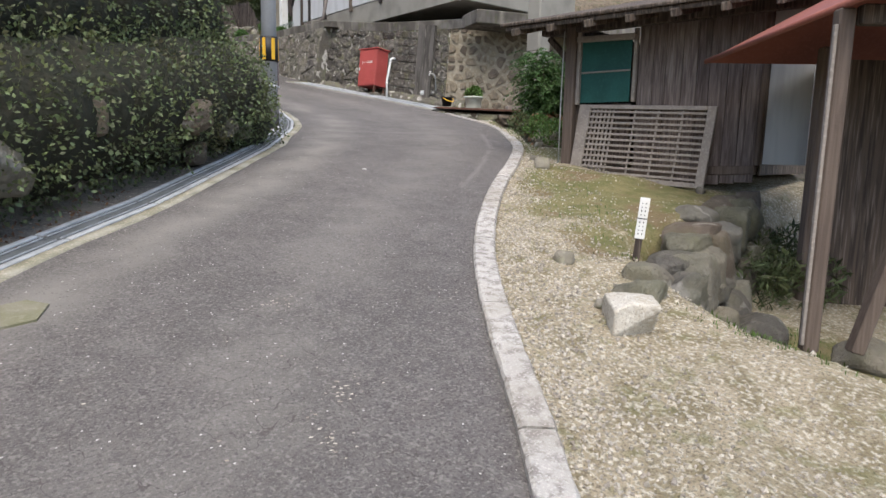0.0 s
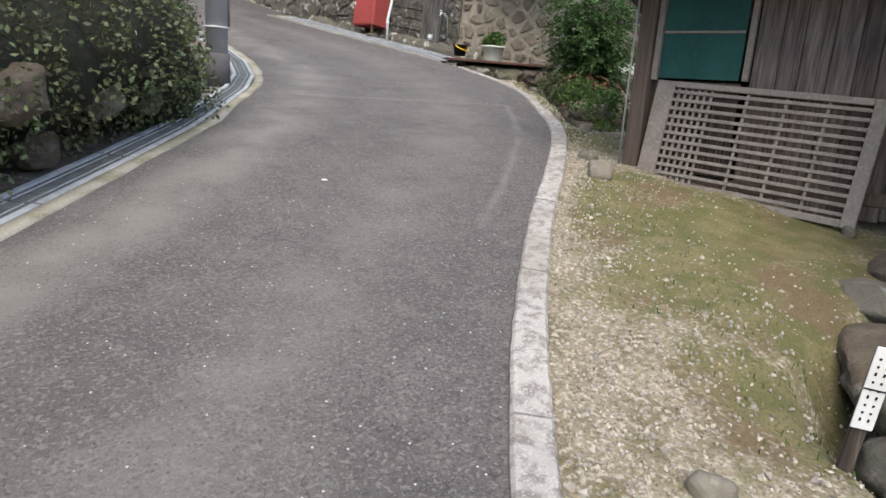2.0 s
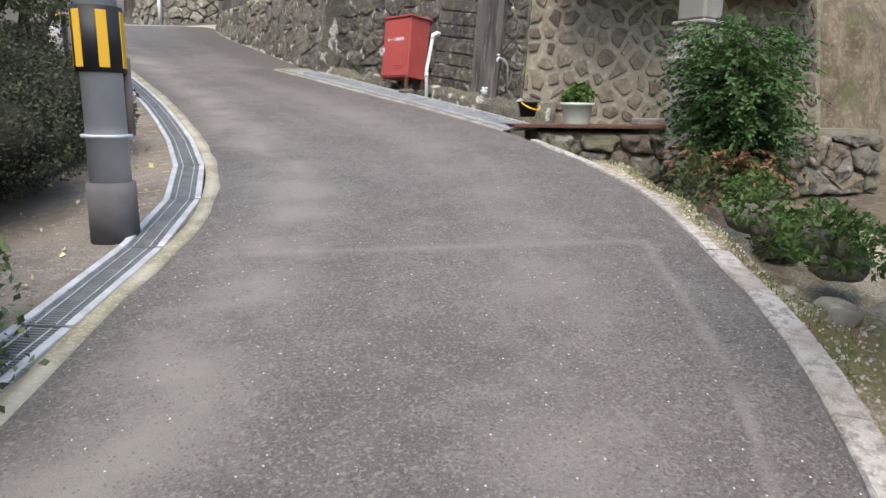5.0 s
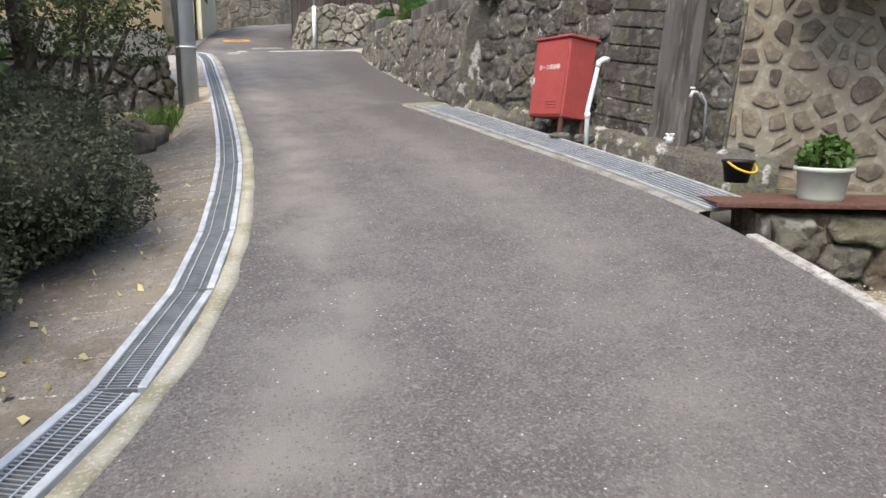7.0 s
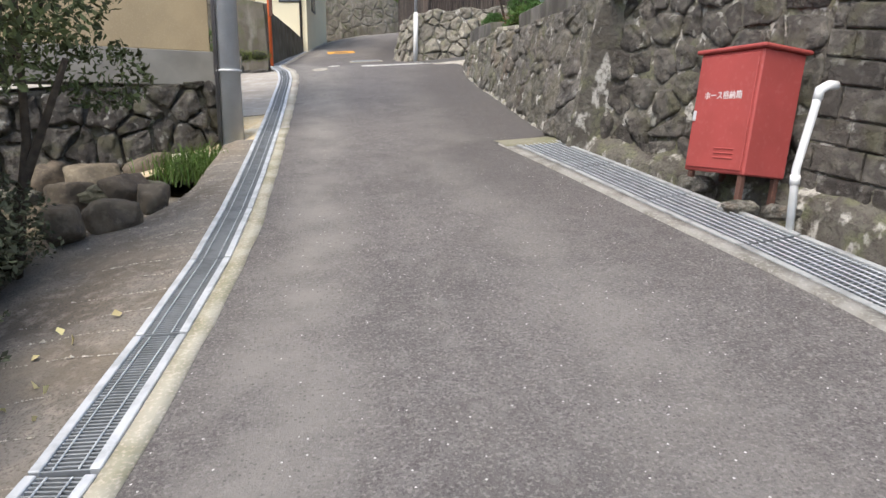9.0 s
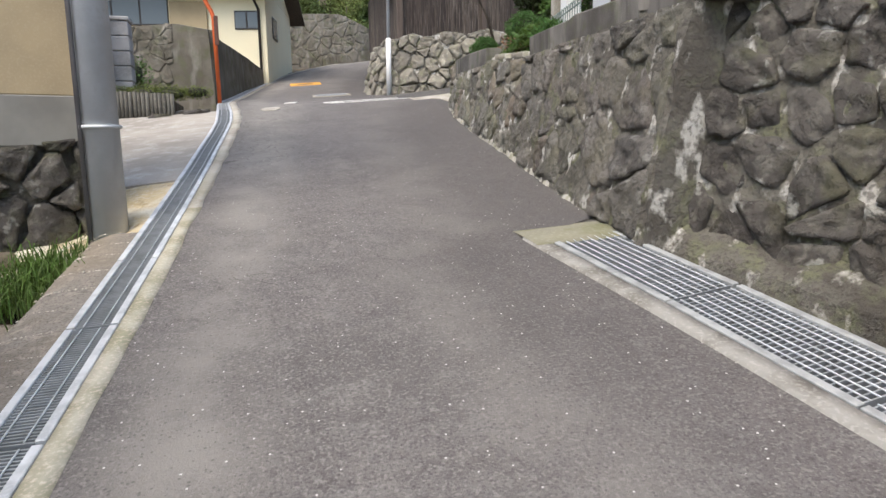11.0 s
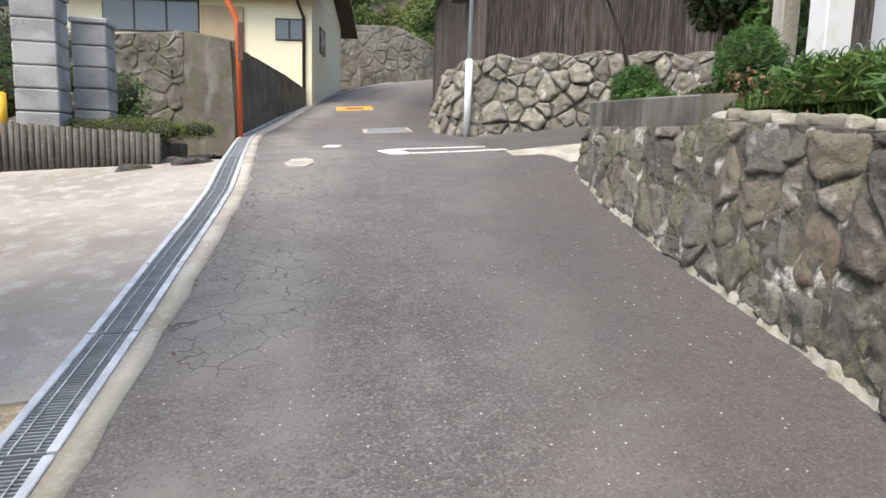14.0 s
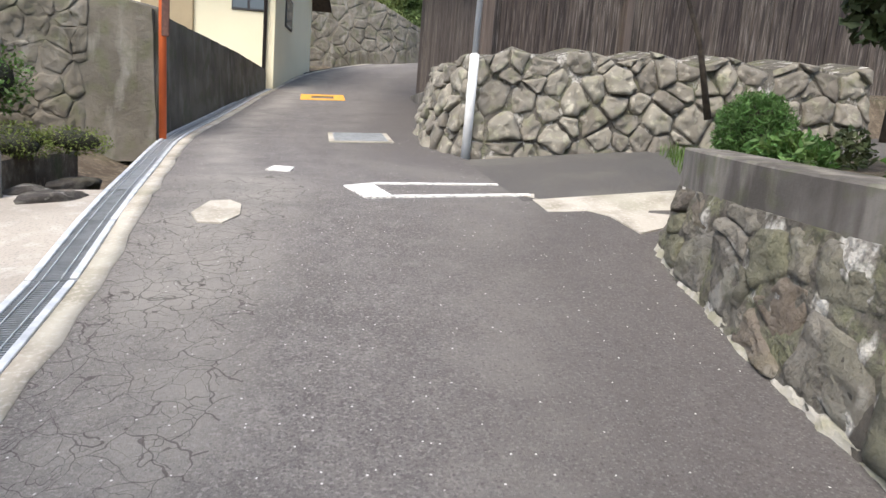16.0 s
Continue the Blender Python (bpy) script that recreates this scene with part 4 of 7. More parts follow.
def face_sheet(place, s0, s1, top, out, mat, name, bottom=lambda s: -0.1, thick=0.45, n=60, hs=6, lumpy=0.0):
    """The wall's body behind its stones: face, top and back."""
    ss = np.linspace(s0, s1, n)
    v, f = [], []
    for s in ss:
        b, t = bottom(s), top(s)
        v += [place(s, b + (t - b) * k / hs, out + 0.018 * noise.noise(Vector((s * 3, k * 4.2 / hs, 2))) + lumpy * (noise.noise(Vector((s * 9, (t - b) * k / hs * 9, 5))) + 0.6 * noise.noise(Vector((s * 21, (t - b) * k / hs * 21, 8))))) for k in range(hs + 1)]
        v += [place(s, t, out - thick), place(s, b, out - thick)]
    m = hs + 3
    for i in range(n - 1):
        f += [(i * m + k, (i + 1) * m + k, (i + 1) * m + k + 1, i * m + k + 1) for k in range(m - 1)]
    f += [tuple(range(m)), tuple((n - 1) * m + k for k in range(m))[::-1]]
    return mesh_of(name, v, f, mat)


UPV = SITE.to_3x3().inverted() @ Vector((0, 0, 1))


def along(line, batter=0.2, flip=1):
    """place(s, h, out) for a wall whose foot follows a plan line; h is measured along the plumb line."""
    d = np.r_[0, np.cumsum(np.linalg.norm(np.diff(line, axis=0), axis=1))]
    t = np.gradient(line, axis=0)
    t /= np.linalg.norm(t, axis=1)[:, None]

    def place(s, h, out=0.0):
        a, b = np.interp(s, d, line[:, 0]), np.interp(s, d, line[:, 1])
        nx, ny = -np.interp(s, d, t[:, 1]) * flip, np.interp(s, d, t[:, 0]) * flip
        if s < 0:
            a, b = a + t[0, 0] * s, b + t[0, 1] * s
        if s > d[-1]:
            a, b = a + t[-1, 0] * (s - d[-1]), b + t[-1, 1] * (s - d[-1])
        o = out - batter * h
        return g(a + nx * o + UPV.x * h, b + ny * o + UPV.y * h, road_h(b) + UPV.z * h)
    return place, d[-1]


# retaining wall beside the lane: rough fitted stones
place, LEN = along(WALLFOOT, 0.2)
TOP1 = [(-0.5, 1.5), (0.0, 1.43), (0.4, 1.36), (2.4, 1.03), (2.6, 1.0), (4.0, 0.88), (4.1, 0.82), (5.0, 0.68), (5.6, 0.6), (7.4, 0.34)]
top1 = lambda s: lerp_table(TOP1, s)
wall_a = thing("wall_retaining", Matrix(), "dark weathered fitted-stone retaining wall stained with lime and moss", "stone wall", kind="structure")
part("mortar", face_sheet(place, -0.4, LEN, top1, 0.042, MORTAR, "mortar", n=190, hs=32, lumpy=0.022), wall_a)


def cap_wall(parent, place, s0, s1, lo, hi, back=0.22, out=0.03):
    ss = np.linspace(s0, s1, 24)
    v, f = [], []
    for s in ss:
        a, b = lo(s) - 0.02, hi(s)
        v += [place(s, a, out), place(s, b - 0.012, out + 0.2 * (b - a)), place(s, b, out + 0.2 * (b - a) - 0.012), place(s, b, out - back), place(s, a, out - back)]
    for i in range(len(ss) - 1):
        f += [(i * 5 + k, (i + 1) * 5 + k, (i + 1) * 5 + k + 1, i * 5 + k + 1) for k in range(4)]
    f += [(4, 3, 2, 1, 0), tuple((len(ss) - 1) * 5 + k for k in range(5))]
    return part("coping", mesh_of("coping", v, f, WALLCON), parent, None, "grey cast concrete coping with dark streaks")


cap_wall(wall_a, place, -0.4, 2.5, top1, lambda s: lerp_table([(-0.4, 1.66), (0.9, 1.47), (1.45, 1.4), (1.47, 1.37), (2.4, 1.22), (2.5, 1.2)], s))
cap_wall(wall_a, place, 4.1, LEN, top1, lambda s: lerp_table([(4.1, 1.02), (5.6, 0.82), (7.4, 0.6)], s))
# pale lime crust along the wall's foot
ss = np.linspace(0.6, LEN, 320)
v, f = [], []
for s in ss:
    w, hh = 0.012 + 0.03 * noise.noise(Vector((s * 4, 0, 0))) + 0.022 * noise.noise(Vector((s * 17, 0, 0))), 0.04 + 0.05 * noise.noise(Vector((s * 5, 3, 0))) + 0.03 * noise.noise(Vector((s * 19, 3, 0)))
    v += [place(s, -0.02, w + 0.05), place(s, 0.02, w + 0.035), place(s, max(0.02, hh), 0.045), place(s, max(0.03, hh), -0.02)]
for i in range(len(ss) - 1):
    f += [(i * 4 + k, (i + 1) * 4 + k, (i + 1) * 4 + k + 1, i * 4 + k + 1) for k in range(3)]
part("lime_fillet", mesh_of("fillet", v, f, LIME, True), wall_a, None, "crumbling pale lime fillet")

# lower wall behind the drain and the metal bridge
LOWFOOT = smooth([(13.9, 10.45), (12.6, 10.85), (11.4, 11.4), (10.65, 12.2), (10.35, 13.1), (10.1, 14.0), (9.7, 15.3), (9.2, 16.4)])
place_low, LOWLEN = along(LOWFOOT, 0.16)
top_low = lambda s: lerp_table([(0, 2.15), (1.5, 2.02), (4.4, 1.72), (6.2, 1.55), (8.2, 1.45)], s)
LS = float(np.linalg.norm(np.diff(LOWFOOT[:1 + int(np.argmin(np.hypot(LOWFOOT[:, 0] - 10.65, LOWFOOT[:, 1] - 12.2)))], axis=0), axis=1).sum())
wall_b = thing("wall_lower", Matrix(), "dark stone retaining wall with pale mortar joints and concrete ribs", "stone wall", kind="structure")
part("mortar", face_sheet(place_low, -1.2, LS + 0.14, top_low, -0.02, PALEMORTAR, "mortar", lambda s: -0.9), wall_b, None, "pale sandy mortar face")
part("mortar", face_sheet(place_low, LS + 0.14, LOWLEN + 0.1, top_low, 0.012, MORTAR, "mortar", lambda s: -0.3, n=150, hs=36, lumpy=0.02), wall_b, None, "dark stained mortar face")
cap_wall(wall_b, place_low, -1.2, LOWLEN + 0.1, top_low, lambda s: top_low(s) + 0.2)
RIBCON = material("blackened_concrete", (0.095, 0.088, 0.08), 0.93, [(5, (0.04, 0.036, 0.032), 0.85, 0.44, 0.62, 8, (2, 2, 0.12)), (9, (0.2, 0.185, 0.16), 0.6, 0.55, 0.68, 8, (2, 2, 0.2))], [(40, 0.5, 0.012)])
for s_, w_, o_ in ((LS + 0.66, 0.24, 0.06), (LS + 0.92, 0.26, 0.03)):
    v = [place_low(s_ + dx, h, o) for h in (-0.1, 1.8) for dx, o in ((-w_ / 2, -0.05), (-w_ / 2, o_ + 0.05 * h), (w_ / 2, o_ + 0.05 * h), (w_ / 2, -0.05))]
    part("concrete_rib", mesh_of("rib", v, [(0, 1, 5, 4), (1, 2, 6, 5), (2, 3, 7, 6), (4, 5, 6, 7), (3, 2, 1, 0), (0, 4, 7, 3)], RIBCON), wall_b, None, "dark grey cast concrete rib")
ss = np.linspace(3.4, LOWLEN, 44)
v = [place_low(s_, h + 0.06 * (h > 0) * noise.noise(Vector((s_ * 3, h, 1))), o + 0.05 * noise.noise(Vector((s_ * 4, h * 5, 6)))) for s_ in ss for h, o in ((-0.6, 0.0), (-0.6, 0.16), (-0.02, 0.15), (0.05, 0.1), (0.12, 0.0))]
part("overhang", box(4.4, 0.9, 0.3, WALLCON, 0.02), wall_b, on(12.75, 11.0, 1.62, -21), "dark cast concrete slab edge")
part("footing", mesh_of("footing", v, [(i * 5 + k, i * 5 + k + 5, i * 5 + k + 6, i * 5 + k + 1) for i in range(43) for k in range(4)], MORTAR), wall_b, None, "rough concrete footing ledge")

# dry stone wall at the crossing
DRYFOOT = smooth([(9.6, 32.0), (9.15, 30.0), (8.93, 28.6), (8.95, 27.5), (9.2, 27.0), (9.7, 26.8), (11.0, 26.6), (12.6, 26.35), (14, 26.1)])
place_dry, DRYLEN = along(DRYFOOT, 0.22, -1)
top_dry = lambda s: lerp_table([(0, 0.85), (3.4, 0.95), (5.2, 1.2), (7, 1.22), (10, 1.15)], s) + 0.05 * math.sin(s * 7)
wall_c = thing("wall_dry_stone", Matrix(), "pale dry-stone retaining wall of rounded boulders at the crossing", "stone wall", kind="structure")
part("backing", face_sheet(place_dry, 0, DRYLEN, top_dry, 0.035, MORTAR, "backing", lambda s: -0.2, 0.9), wall_c)

# stone base under the ochre building
BASEFOOT = np.array([(0.6, 17.2), (3.0, 17.9), (5.3, 18.55), (5.2, 18.9), (5.1, 19.2)], float)
BASEFOOT = np.array([q for i in range(4) for q in [BASEFOOT[i] * (1 - t) + BASEFOOT[i + 1] * t for t in np.linspace(0, 1, 8, endpoint=False)]] + [BASEFOOT[-1]])
place_base, BASELEN = along(BASEFOOT, 0.1, -1)
wall_d = thing("wall_house_base", Matrix(), "dark boulder footing wall under the ochre building", "stone wall", kind="structure")
part("backing", face_sheet(place_base, 0, BASELEN, lambda s: 0.58, -0.03, MORTAR, "backing", lambda s: -0.9), wall_d)

# stones of the ditch behind the shed
wall_e = thing("wall_ditch", Matrix(), "mossy stone bank of the ditch under the metal bridge", "stone wall", kind="structure")
DITCH2 = smooth([(15.2, 9.3), (13.6, 9.75), (12.4, 9.95), (11.3, 10.2), (10.4, 10.6), (9.6, 10.9)])
place_ditch2, DITCH2LEN = along(DITCH2, 0.1, 1)
LEDGE_Z = g(10.4, 10.88, -0.165).z
top_ditch = lambda s: LEDGE_Z - 0.09 - place_ditch2(s, 0).z
part("backing", face_sheet(place_ditch2, 0, DITCH2LEN, top_ditch, -0.02, SOIL, "backing", lambda s: -1.0), wall_e)


front, back = resample(DITCH2[DITCH2[:, 0] > 10.9], 24), resample(LOWFOOT[LOWFOOT[:, 0] > 10.75], 24)
v = []
for k in range(24):
    f0, b0 = g(front[k, 0], front[k, 1], road_h(front[k, 1])), g(back[k, 0], back[k, 1] + 0.15, road_h(back[k, 1]))
    v += [(f0.x, f0.y, LEDGE_Z - 0.1), (f0.x, f0.y, LEDGE_Z - 0.012), (b0.x, b0.y, LEDGE_Z - 0.012), (b0.x, b0.y, LEDGE_Z - 0.1)]
setting("ledge", mesh_of("ledge", v, [(i * 4 + k, i * 4 + k + 1, i * 4 + k + 5, i * 4 + k + 4) for i in range(23) for k in range(3)] + [(3, 2, 1, 0), (92, 93, 94, 95)], PADCON), "worn concrete ledge between the ditch and the stone wall", "ledge")


# ---- foliage ----
def leaves(points, normals, size, mat, seed=1, aspect=0.5, name="foliage", droop=0.0):
    """One mesh of many folded leaves at the given points."""
    rng = np.random.RandomState(seed)
    n = len(points)
    P, Nn = np.asarray(points, float), np.asarray(normals, float)
    d = rng.normal(size=(n, 3)) * 0.75 + Nn * 0.6
    d[:, 2] -= droop
    d /= np.linalg.norm(d, axis=1)[:, None]
    sidev = np.cross(d, rng.normal(size=(n, 3)))
    sidev /= np.linalg.norm(sidev, axis=1)[:, None]
    upv = np.cross(sidev, d)
    L = size * rng.uniform(0.6, 1.3, (n, 1))
    w = L * aspect / 2
    base, tip = P - d * L * 0.5, P + d * L * 0.5
    m1, m2 = P + sidev * w + upv * w * 0.35, P - sidev * w + upv * w * 0.35
    verts = np.stack([base, m1, tip, m2], 1).reshape(-1, 3)
    me = bpy.data.meshes.new(name)
    me.vertices.add(4 * n)
    me.vertices.foreach_set("co", verts.ravel())
    idx = np.arange(n)[:, None] * 4
    tri = np.concatenate([idx + [0, 1, 2], idx + [0, 2, 3]], 1).ravel()
    me.loops.add(6 * n)
    me.loops.foreach_set("vertex_index", tri)
    me.polygons.add(2 * n)
    me.polygons.foreach_set("loop_start", np.arange(2 * n) * 3)
    me.materials.append(mat)
    me.update(calc_edges=True)
    return me


def blob_points(blobs, n, seed, lump=0.25, inner=0.35):
    """Points near the surface of several ellipsoids (centre, radii), with a lumpy outline."""
    rng = np.random.RandomState(seed)
    w = np.array([(r[0] * r[1] * r[2]) ** 0.667 for _, r in blobs])
    which = rng.choice(len(blobs), n, p=w / w.sum())
    d = rng.normal(size=(n, 3))
    d /= np.linalg.norm(d, axis=1)[:, None]
    C = np.array([c for c, _ in blobs])[which]
    Rr = np.array([r for _, r in blobs])[which]
    lumps = np.array([noise.noise(Vector(q * 2.7 + c)) + 0.5 * noise.noise(Vector(q * 6.5 + c)) for q, c in zip(d, C)])[:, None]
    rad = (1 + lump * lumps) * (1 - inner * rng.rand(n, 1) ** 2)
    return C + d * Rr * rad, d


def core(blobs, mat, scale=0.78):
    bm = bmesh.new()
    for c, r in blobs:
        res = bmesh.ops.create_icosphere(bm, subdivisions=2, radius=1)
        for v in res["verts"]:
            k = scale * (1 + 0.25 * noise.noise(v.co * 2.7 + Vector(c)))
            v.co = Vector((v.co.x * r[0] * k + c[0], v.co.y * r[1] * k + c[1], v.co.z * r[2] * k + c[2]))
    return of_bm("core", bm, mat, True)


def bush(name, m, blobs, n, leaf, mat, label, seed, category="shrub", aspect=0.5, stems=None, droop=0.0, with_core=True):
    t = thing(name, m, label, category)
    p, d = blob_points(blobs, n, seed)
    part("foliage", leaves(p, d, leaf, mat, seed, aspect, droop=droop), t)
    # dark lumps put shade behind the leaves
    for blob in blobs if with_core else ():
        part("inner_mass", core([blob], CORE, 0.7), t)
    for pts, r0, r1 in stems or []:
        part("stem", tube(pts, r0, BARK, 8, list(np.linspace(r0, r1, len(pts)))), t)
    return t


def blades(points, length, mat, seed, width=0.012, lean=0.5):
    rng = np.random.RandomState(seed)
    v, f = [], []
    for p in points:
        a = rng.uniform(0, 6.283)
        d = Vector((math.cos(a), math.sin(a), 0))
        s_ = Vector((-d.y, d.x, 0)) * width / 2
        L = length * rng.uniform(0.5, 1.2)
        k = lean * rng.uniform(0.2, 1.2)
        p = Vector(p)
        q1 = p + Vector((0, 0, L * 0.55)) + d * L * 0.2 * k
        q2 = p + Vector((0, 0, L * (0.95 - 0.35 * k))) + d * L * 0.6 * k
        n = len(v)
        v += [p - s_, p + s_, q1 + s_ * 0.8, q1 - s_ * 0.8, q2]
        f += [(n, n + 1, n + 2, n + 3), (n + 3, n + 2, n + 4)]
    return mesh_of("blades", v, f, mat)


# hedge over the bank
hedge_line = smooth([(-6.5, -1.0), (-3.2, 2.4), (-1.0, 4.3), (0.4, 5.5), (1.5, 6.45), (2.35, 7.3), (2.8, 7.85), (3.0, 8.2)], 0.45)
hb = []
for i, p in enumerate(hedge_line):
    end = SMOOTHSTEP(len(hedge_line) - i, 0, 4)
    c = g(p[0] + 0.15, p[1] - 0.15, 0.0)
    hb.append(((c.x + 0.03, c.y - 0.03, c.z + 0.55 * end + 0.05), (0.8, 0.8, 0.7)))
    hb.append(((c.x - 0.3, c.y + 0.3, c.z + 1.45 * end), (0.75, 0.75, 0.9)))
    hb.append(((c.x - 0.6, c.y + 0.6, c.z + 2.5 * end), (0.75, 0.75, 0.8)))
hedge = thing("hedge", Matrix(), "tall dark evergreen hedge spilling over a stone bank", "hedge")
p, d = blob_points(hb, 190000, 5, 0.2, 0.2)
part("foliage", leaves(p, d, 0.043, HEDGELEAF, 5, 0.6), hedge)
# dark solid core paints the shade inside the hedge
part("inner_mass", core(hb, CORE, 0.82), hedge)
for k, (a, b, h, s_) in enumerate(((2.62, 7.0, 0.3, 0.34), (3.05, 7.55, 0.15, 0.3), (2.2, 6.6, 0.08, 0.26), (3.35, 8.0, 0.2, 0.28), (0.1, 4.85, 0.15, 0.5), (1.0, 5.5, 0.05, 0.24), (0.42, 4.6, 0.45, 0.4), (1.1, 5.35, 0.6, 0.36), (2.0, 6.2, 0.5, 0.34), (-0.8, 3.5, 0.25, 0.38), (2.95, 7.35, 0.5, 0.3))):
    ob = new("bank_stone", fieldstone((s_ * 1.1, s_ * 1.1, s_), WALLSTONE, k + 40))
    ob.matrix_world = on(a + (0.14 if a > 1.5 else 0.0), b - (0.14 if a > 1.5 else 0.0), h, 37 * k)
    tagged(ob, "mossy boulder half hidden in the hedge bank", "boulder", "bank stones")
# litter along the foot of the hedge
rng = np.random.RandomState(8)
lit, litd = [], []
for k in range(1500):
    i = rng.randint(len(vl) // 2)
    o = 0.04 + abs(rng.normal()) * 0.22
    lit.append((i, o))
offs = {round(o, 2): side(vl, round(o, 2)) for _, o in lit}
pts = []
for i, o in lit:
    q = offs[round(o, 2)][i]
    pts.append(tuple(g(q[0] + rng.normal() * 0.08, q[1] + rng.normal() * 0.08, left_soil(q[0], q[1], o) + 0.012)))
tagged(new("leaf_litter", leaves(pts, [(0, 0, 0.1)] * len(pts), 0.032, DEADLEAF, 9, 0.6, "litter")), "dry brown leaf litter along the verge", "leaf litter", "", "stuff")
pts = []
for k in range(70):
    b = rng.uniform(8.5, 13.2)
    a = at_b(G_L, b) - 0.15 - abs(rng.normal()) * 0.45
    pts.append(tuple(g(a, b, left_soil(a, b, at_b(G_L, b) - a) + 0.02)))
tagged(new("fallen_leaves", leaves(pts, [(0, 0, 0.1)] * len(pts), 0.05, YELLOWLEAF, 3, 0.8, "litter")), "scattered pale yellow fallen leaves on the soil", "leaf litter", "", "stuff")

# clipped azaleas, evergreen tree beyond the pole
bl = [((0, 0, 0.28), (0.62, 0.8, 0.42)), ((-0.5, 0.5, 0.4), (0.7, 0.8, 0.5)), ((-0.7, -0.6, 0.35), (0.7, 0.7, 0.5))]
bush("azalea", on(4.5, 12.0, -0.14) @ Matrix.Scale(1.12, 4), bl, 42000, 0.034, LEAF3, "low clipped azalea mound with small dark leaves", 21)
bush("azalea", on(4.0, 10.7, -0.1), bl, 26000, 0.034, LEAF3, "low clipped azalea mound with small dark leaves", 22)
bush("azalea", on(4.15, 13.9, -0.15, 60), bl, 12000, 0.045, LEAF3, "low clipped azalea mound with small dark leaves", 23)
crown = [((0.1, 0, 1.75), (0.85, 0.8, 0.6)), ((0.75, -0.3, 1.9), (0.55, 0.6, 0.45)), ((-0.6, 0.4, 2.1), (0.9, 0.9, 0.7)), ((0.3, 0.6, 2.6), (0.9, 0.9, 0.6)), ((0.9, 0.5, 1.35), (0.35, 0.4, 0.25)), ((0.5, -0.6, 1.35), (0.4, 0.35, 0.25))]
bush("garden_tree", on(4.1, 14.2, -0.3), crown, 14000, 0.062, LEAF, "small broad-leaved garden tree with bare dark stems", 24, "tree", 0.42,
     [([(0, 0, 0), (0.05, 0.02, 0.7), (0.0, 0, 1.5), (-0.1, 0.2, 2.2)], 0.13, 0.05), ([(0.25, -0.1, 0), (0.4, -0.1, 0.8), (0.6, -0.2, 1.7)], 0.05, 0.02), ([(0.02, 0, 0.8), (0.4, 0.3, 1.4), (0.7, 0.5, 2.0)], 0.04, 0.02), ([(-0.2, 0.2, 0), (-0.35, 0.3, 0.8), (-0.6, 0.5, 1.8)], 0.07, 0.03), ([(0.3, 0.15, 0), (0.5, 0.1, 0.6), (0.9, -0.1, 1.4)], 0.045, 0.02), ([(0.1, -0.2, 0), (0.0, -0.4, 0.7), (0.3, -0.6, 1.4)], 0.05, 0.02), ([(-0.35, 0, 0), (-0.6, -0.1, 0.9), (-0.7, 0.1, 1.9)], 0.06, 0.03), ([(0.45, -0.05, 0), (0.55, 0.1, 0.9), (0.5, 0.3, 1.9)], 0.04, 0.02)], with_core=False)
bush("garden_tree", on(2.9, 12.7, -0.3), crown, 11000, 0.1, LEAF2, "large-leaved bright green garden tree behind the azaleas", 26, "tree", 0.42,
     [([(0, 0, 0), (0.05, 0.02, 0.7), (0.0, 0, 1.5), (-0.1, 0.2, 2.2)], 0.13, 0.05)])


# ---- poles ----
def utility_pole(m, label, height=8.5, r=0.15):
    t = thing("utility_pole", m, label, "utility pole", "utility poles")
    part("shaft", cyl(r, height, POLE, 24, r * 0.66), t)
    return t


pole = utility_pole(on(4.55, 9.32, -0.18), "grey concrete utility pole with yellow and black warning wrap", 8.5, 0.118)
part("base_wrap", cyl(0.139, 0.36, POLEDARK, 24, 0.137), pole, None, "dark grey base")
wrap = part("warning_wrap", cyl(0.137, 0.36, BLACK, 24, 0.136), pole, Matrix.Translation((0, 0, 0.99)), "black and yellow striped wrap")
for k in range(6):
    a = k * 60
    part("yellow_stripe", box(0.055, 0.008, 0.31, YELLOW, 0.002), wrap, pose(0, 0, 0.025, 0, 0, a) @ Matrix.Translation((0, -0.134, 0)))
part("side_duct", cyl(0.03, 0.45, material("pinkish_duct", (0.22, 0.17, 0.165), 0.8, [(6, (0.16, 0.12, 0.115), 0.6, 0.42, 0.62)]), 10), pole, Matrix.Translation((0.135, 0.03, 0.63)), "dull pinkish duct cover")
part("band", cyl(0.141, 0.02, STEEL, 24), pole, Matrix.Translation((0, 0, 0.62)))
pole2 = utility_pole(on(5.56, 17.75, -0.35), "grey steel-sleeved utility pole with cables clipped to it", 8.5, 0.135)
for x, y in ((-0.13, -0.06), (-0.145, -0.02), (-0.11, -0.1)):
    part("cable", cyl(0.012, 5.5, POLEDARK, 8), pole2, Matrix.Translation((x, y, 0.05)), "thin dark cable")
for z in (0.95, 1.9, 3.0):
    part("band", cyl(0.15, 0.025, STEEL, 24), pole2, Matrix.Translation((0, 0, z)))


# ---- fire hose cabinet ----
cab = thing("hose_cabinet", on(9.71, 14.2, -0.18, 0) @ pose(0, 0, 0, 0, 6, 8), "red steel fire hose cabinet with white writing on rusty legs", "hose cabinet")
W_, D_, H_ = 0.64, 0.4, 0.91
part("body", box(D_, W_, H_, RED, 0.012), cab, Matrix.Translation((0, 0, 0.15)))
part("lid", box(D_ + 0.06, W_ + 0.06, 0.03, RED, 0.01), cab, Matrix.Translation((0, 0, 0.15 + H_)), "overhanging red lid")
door = part("door", box(0.014, W_ - 0.05, H_ - 0.06, RED, 0.006), cab, Matrix.Translation((-D_ / 2 - 0.006, 0, 0.18)))
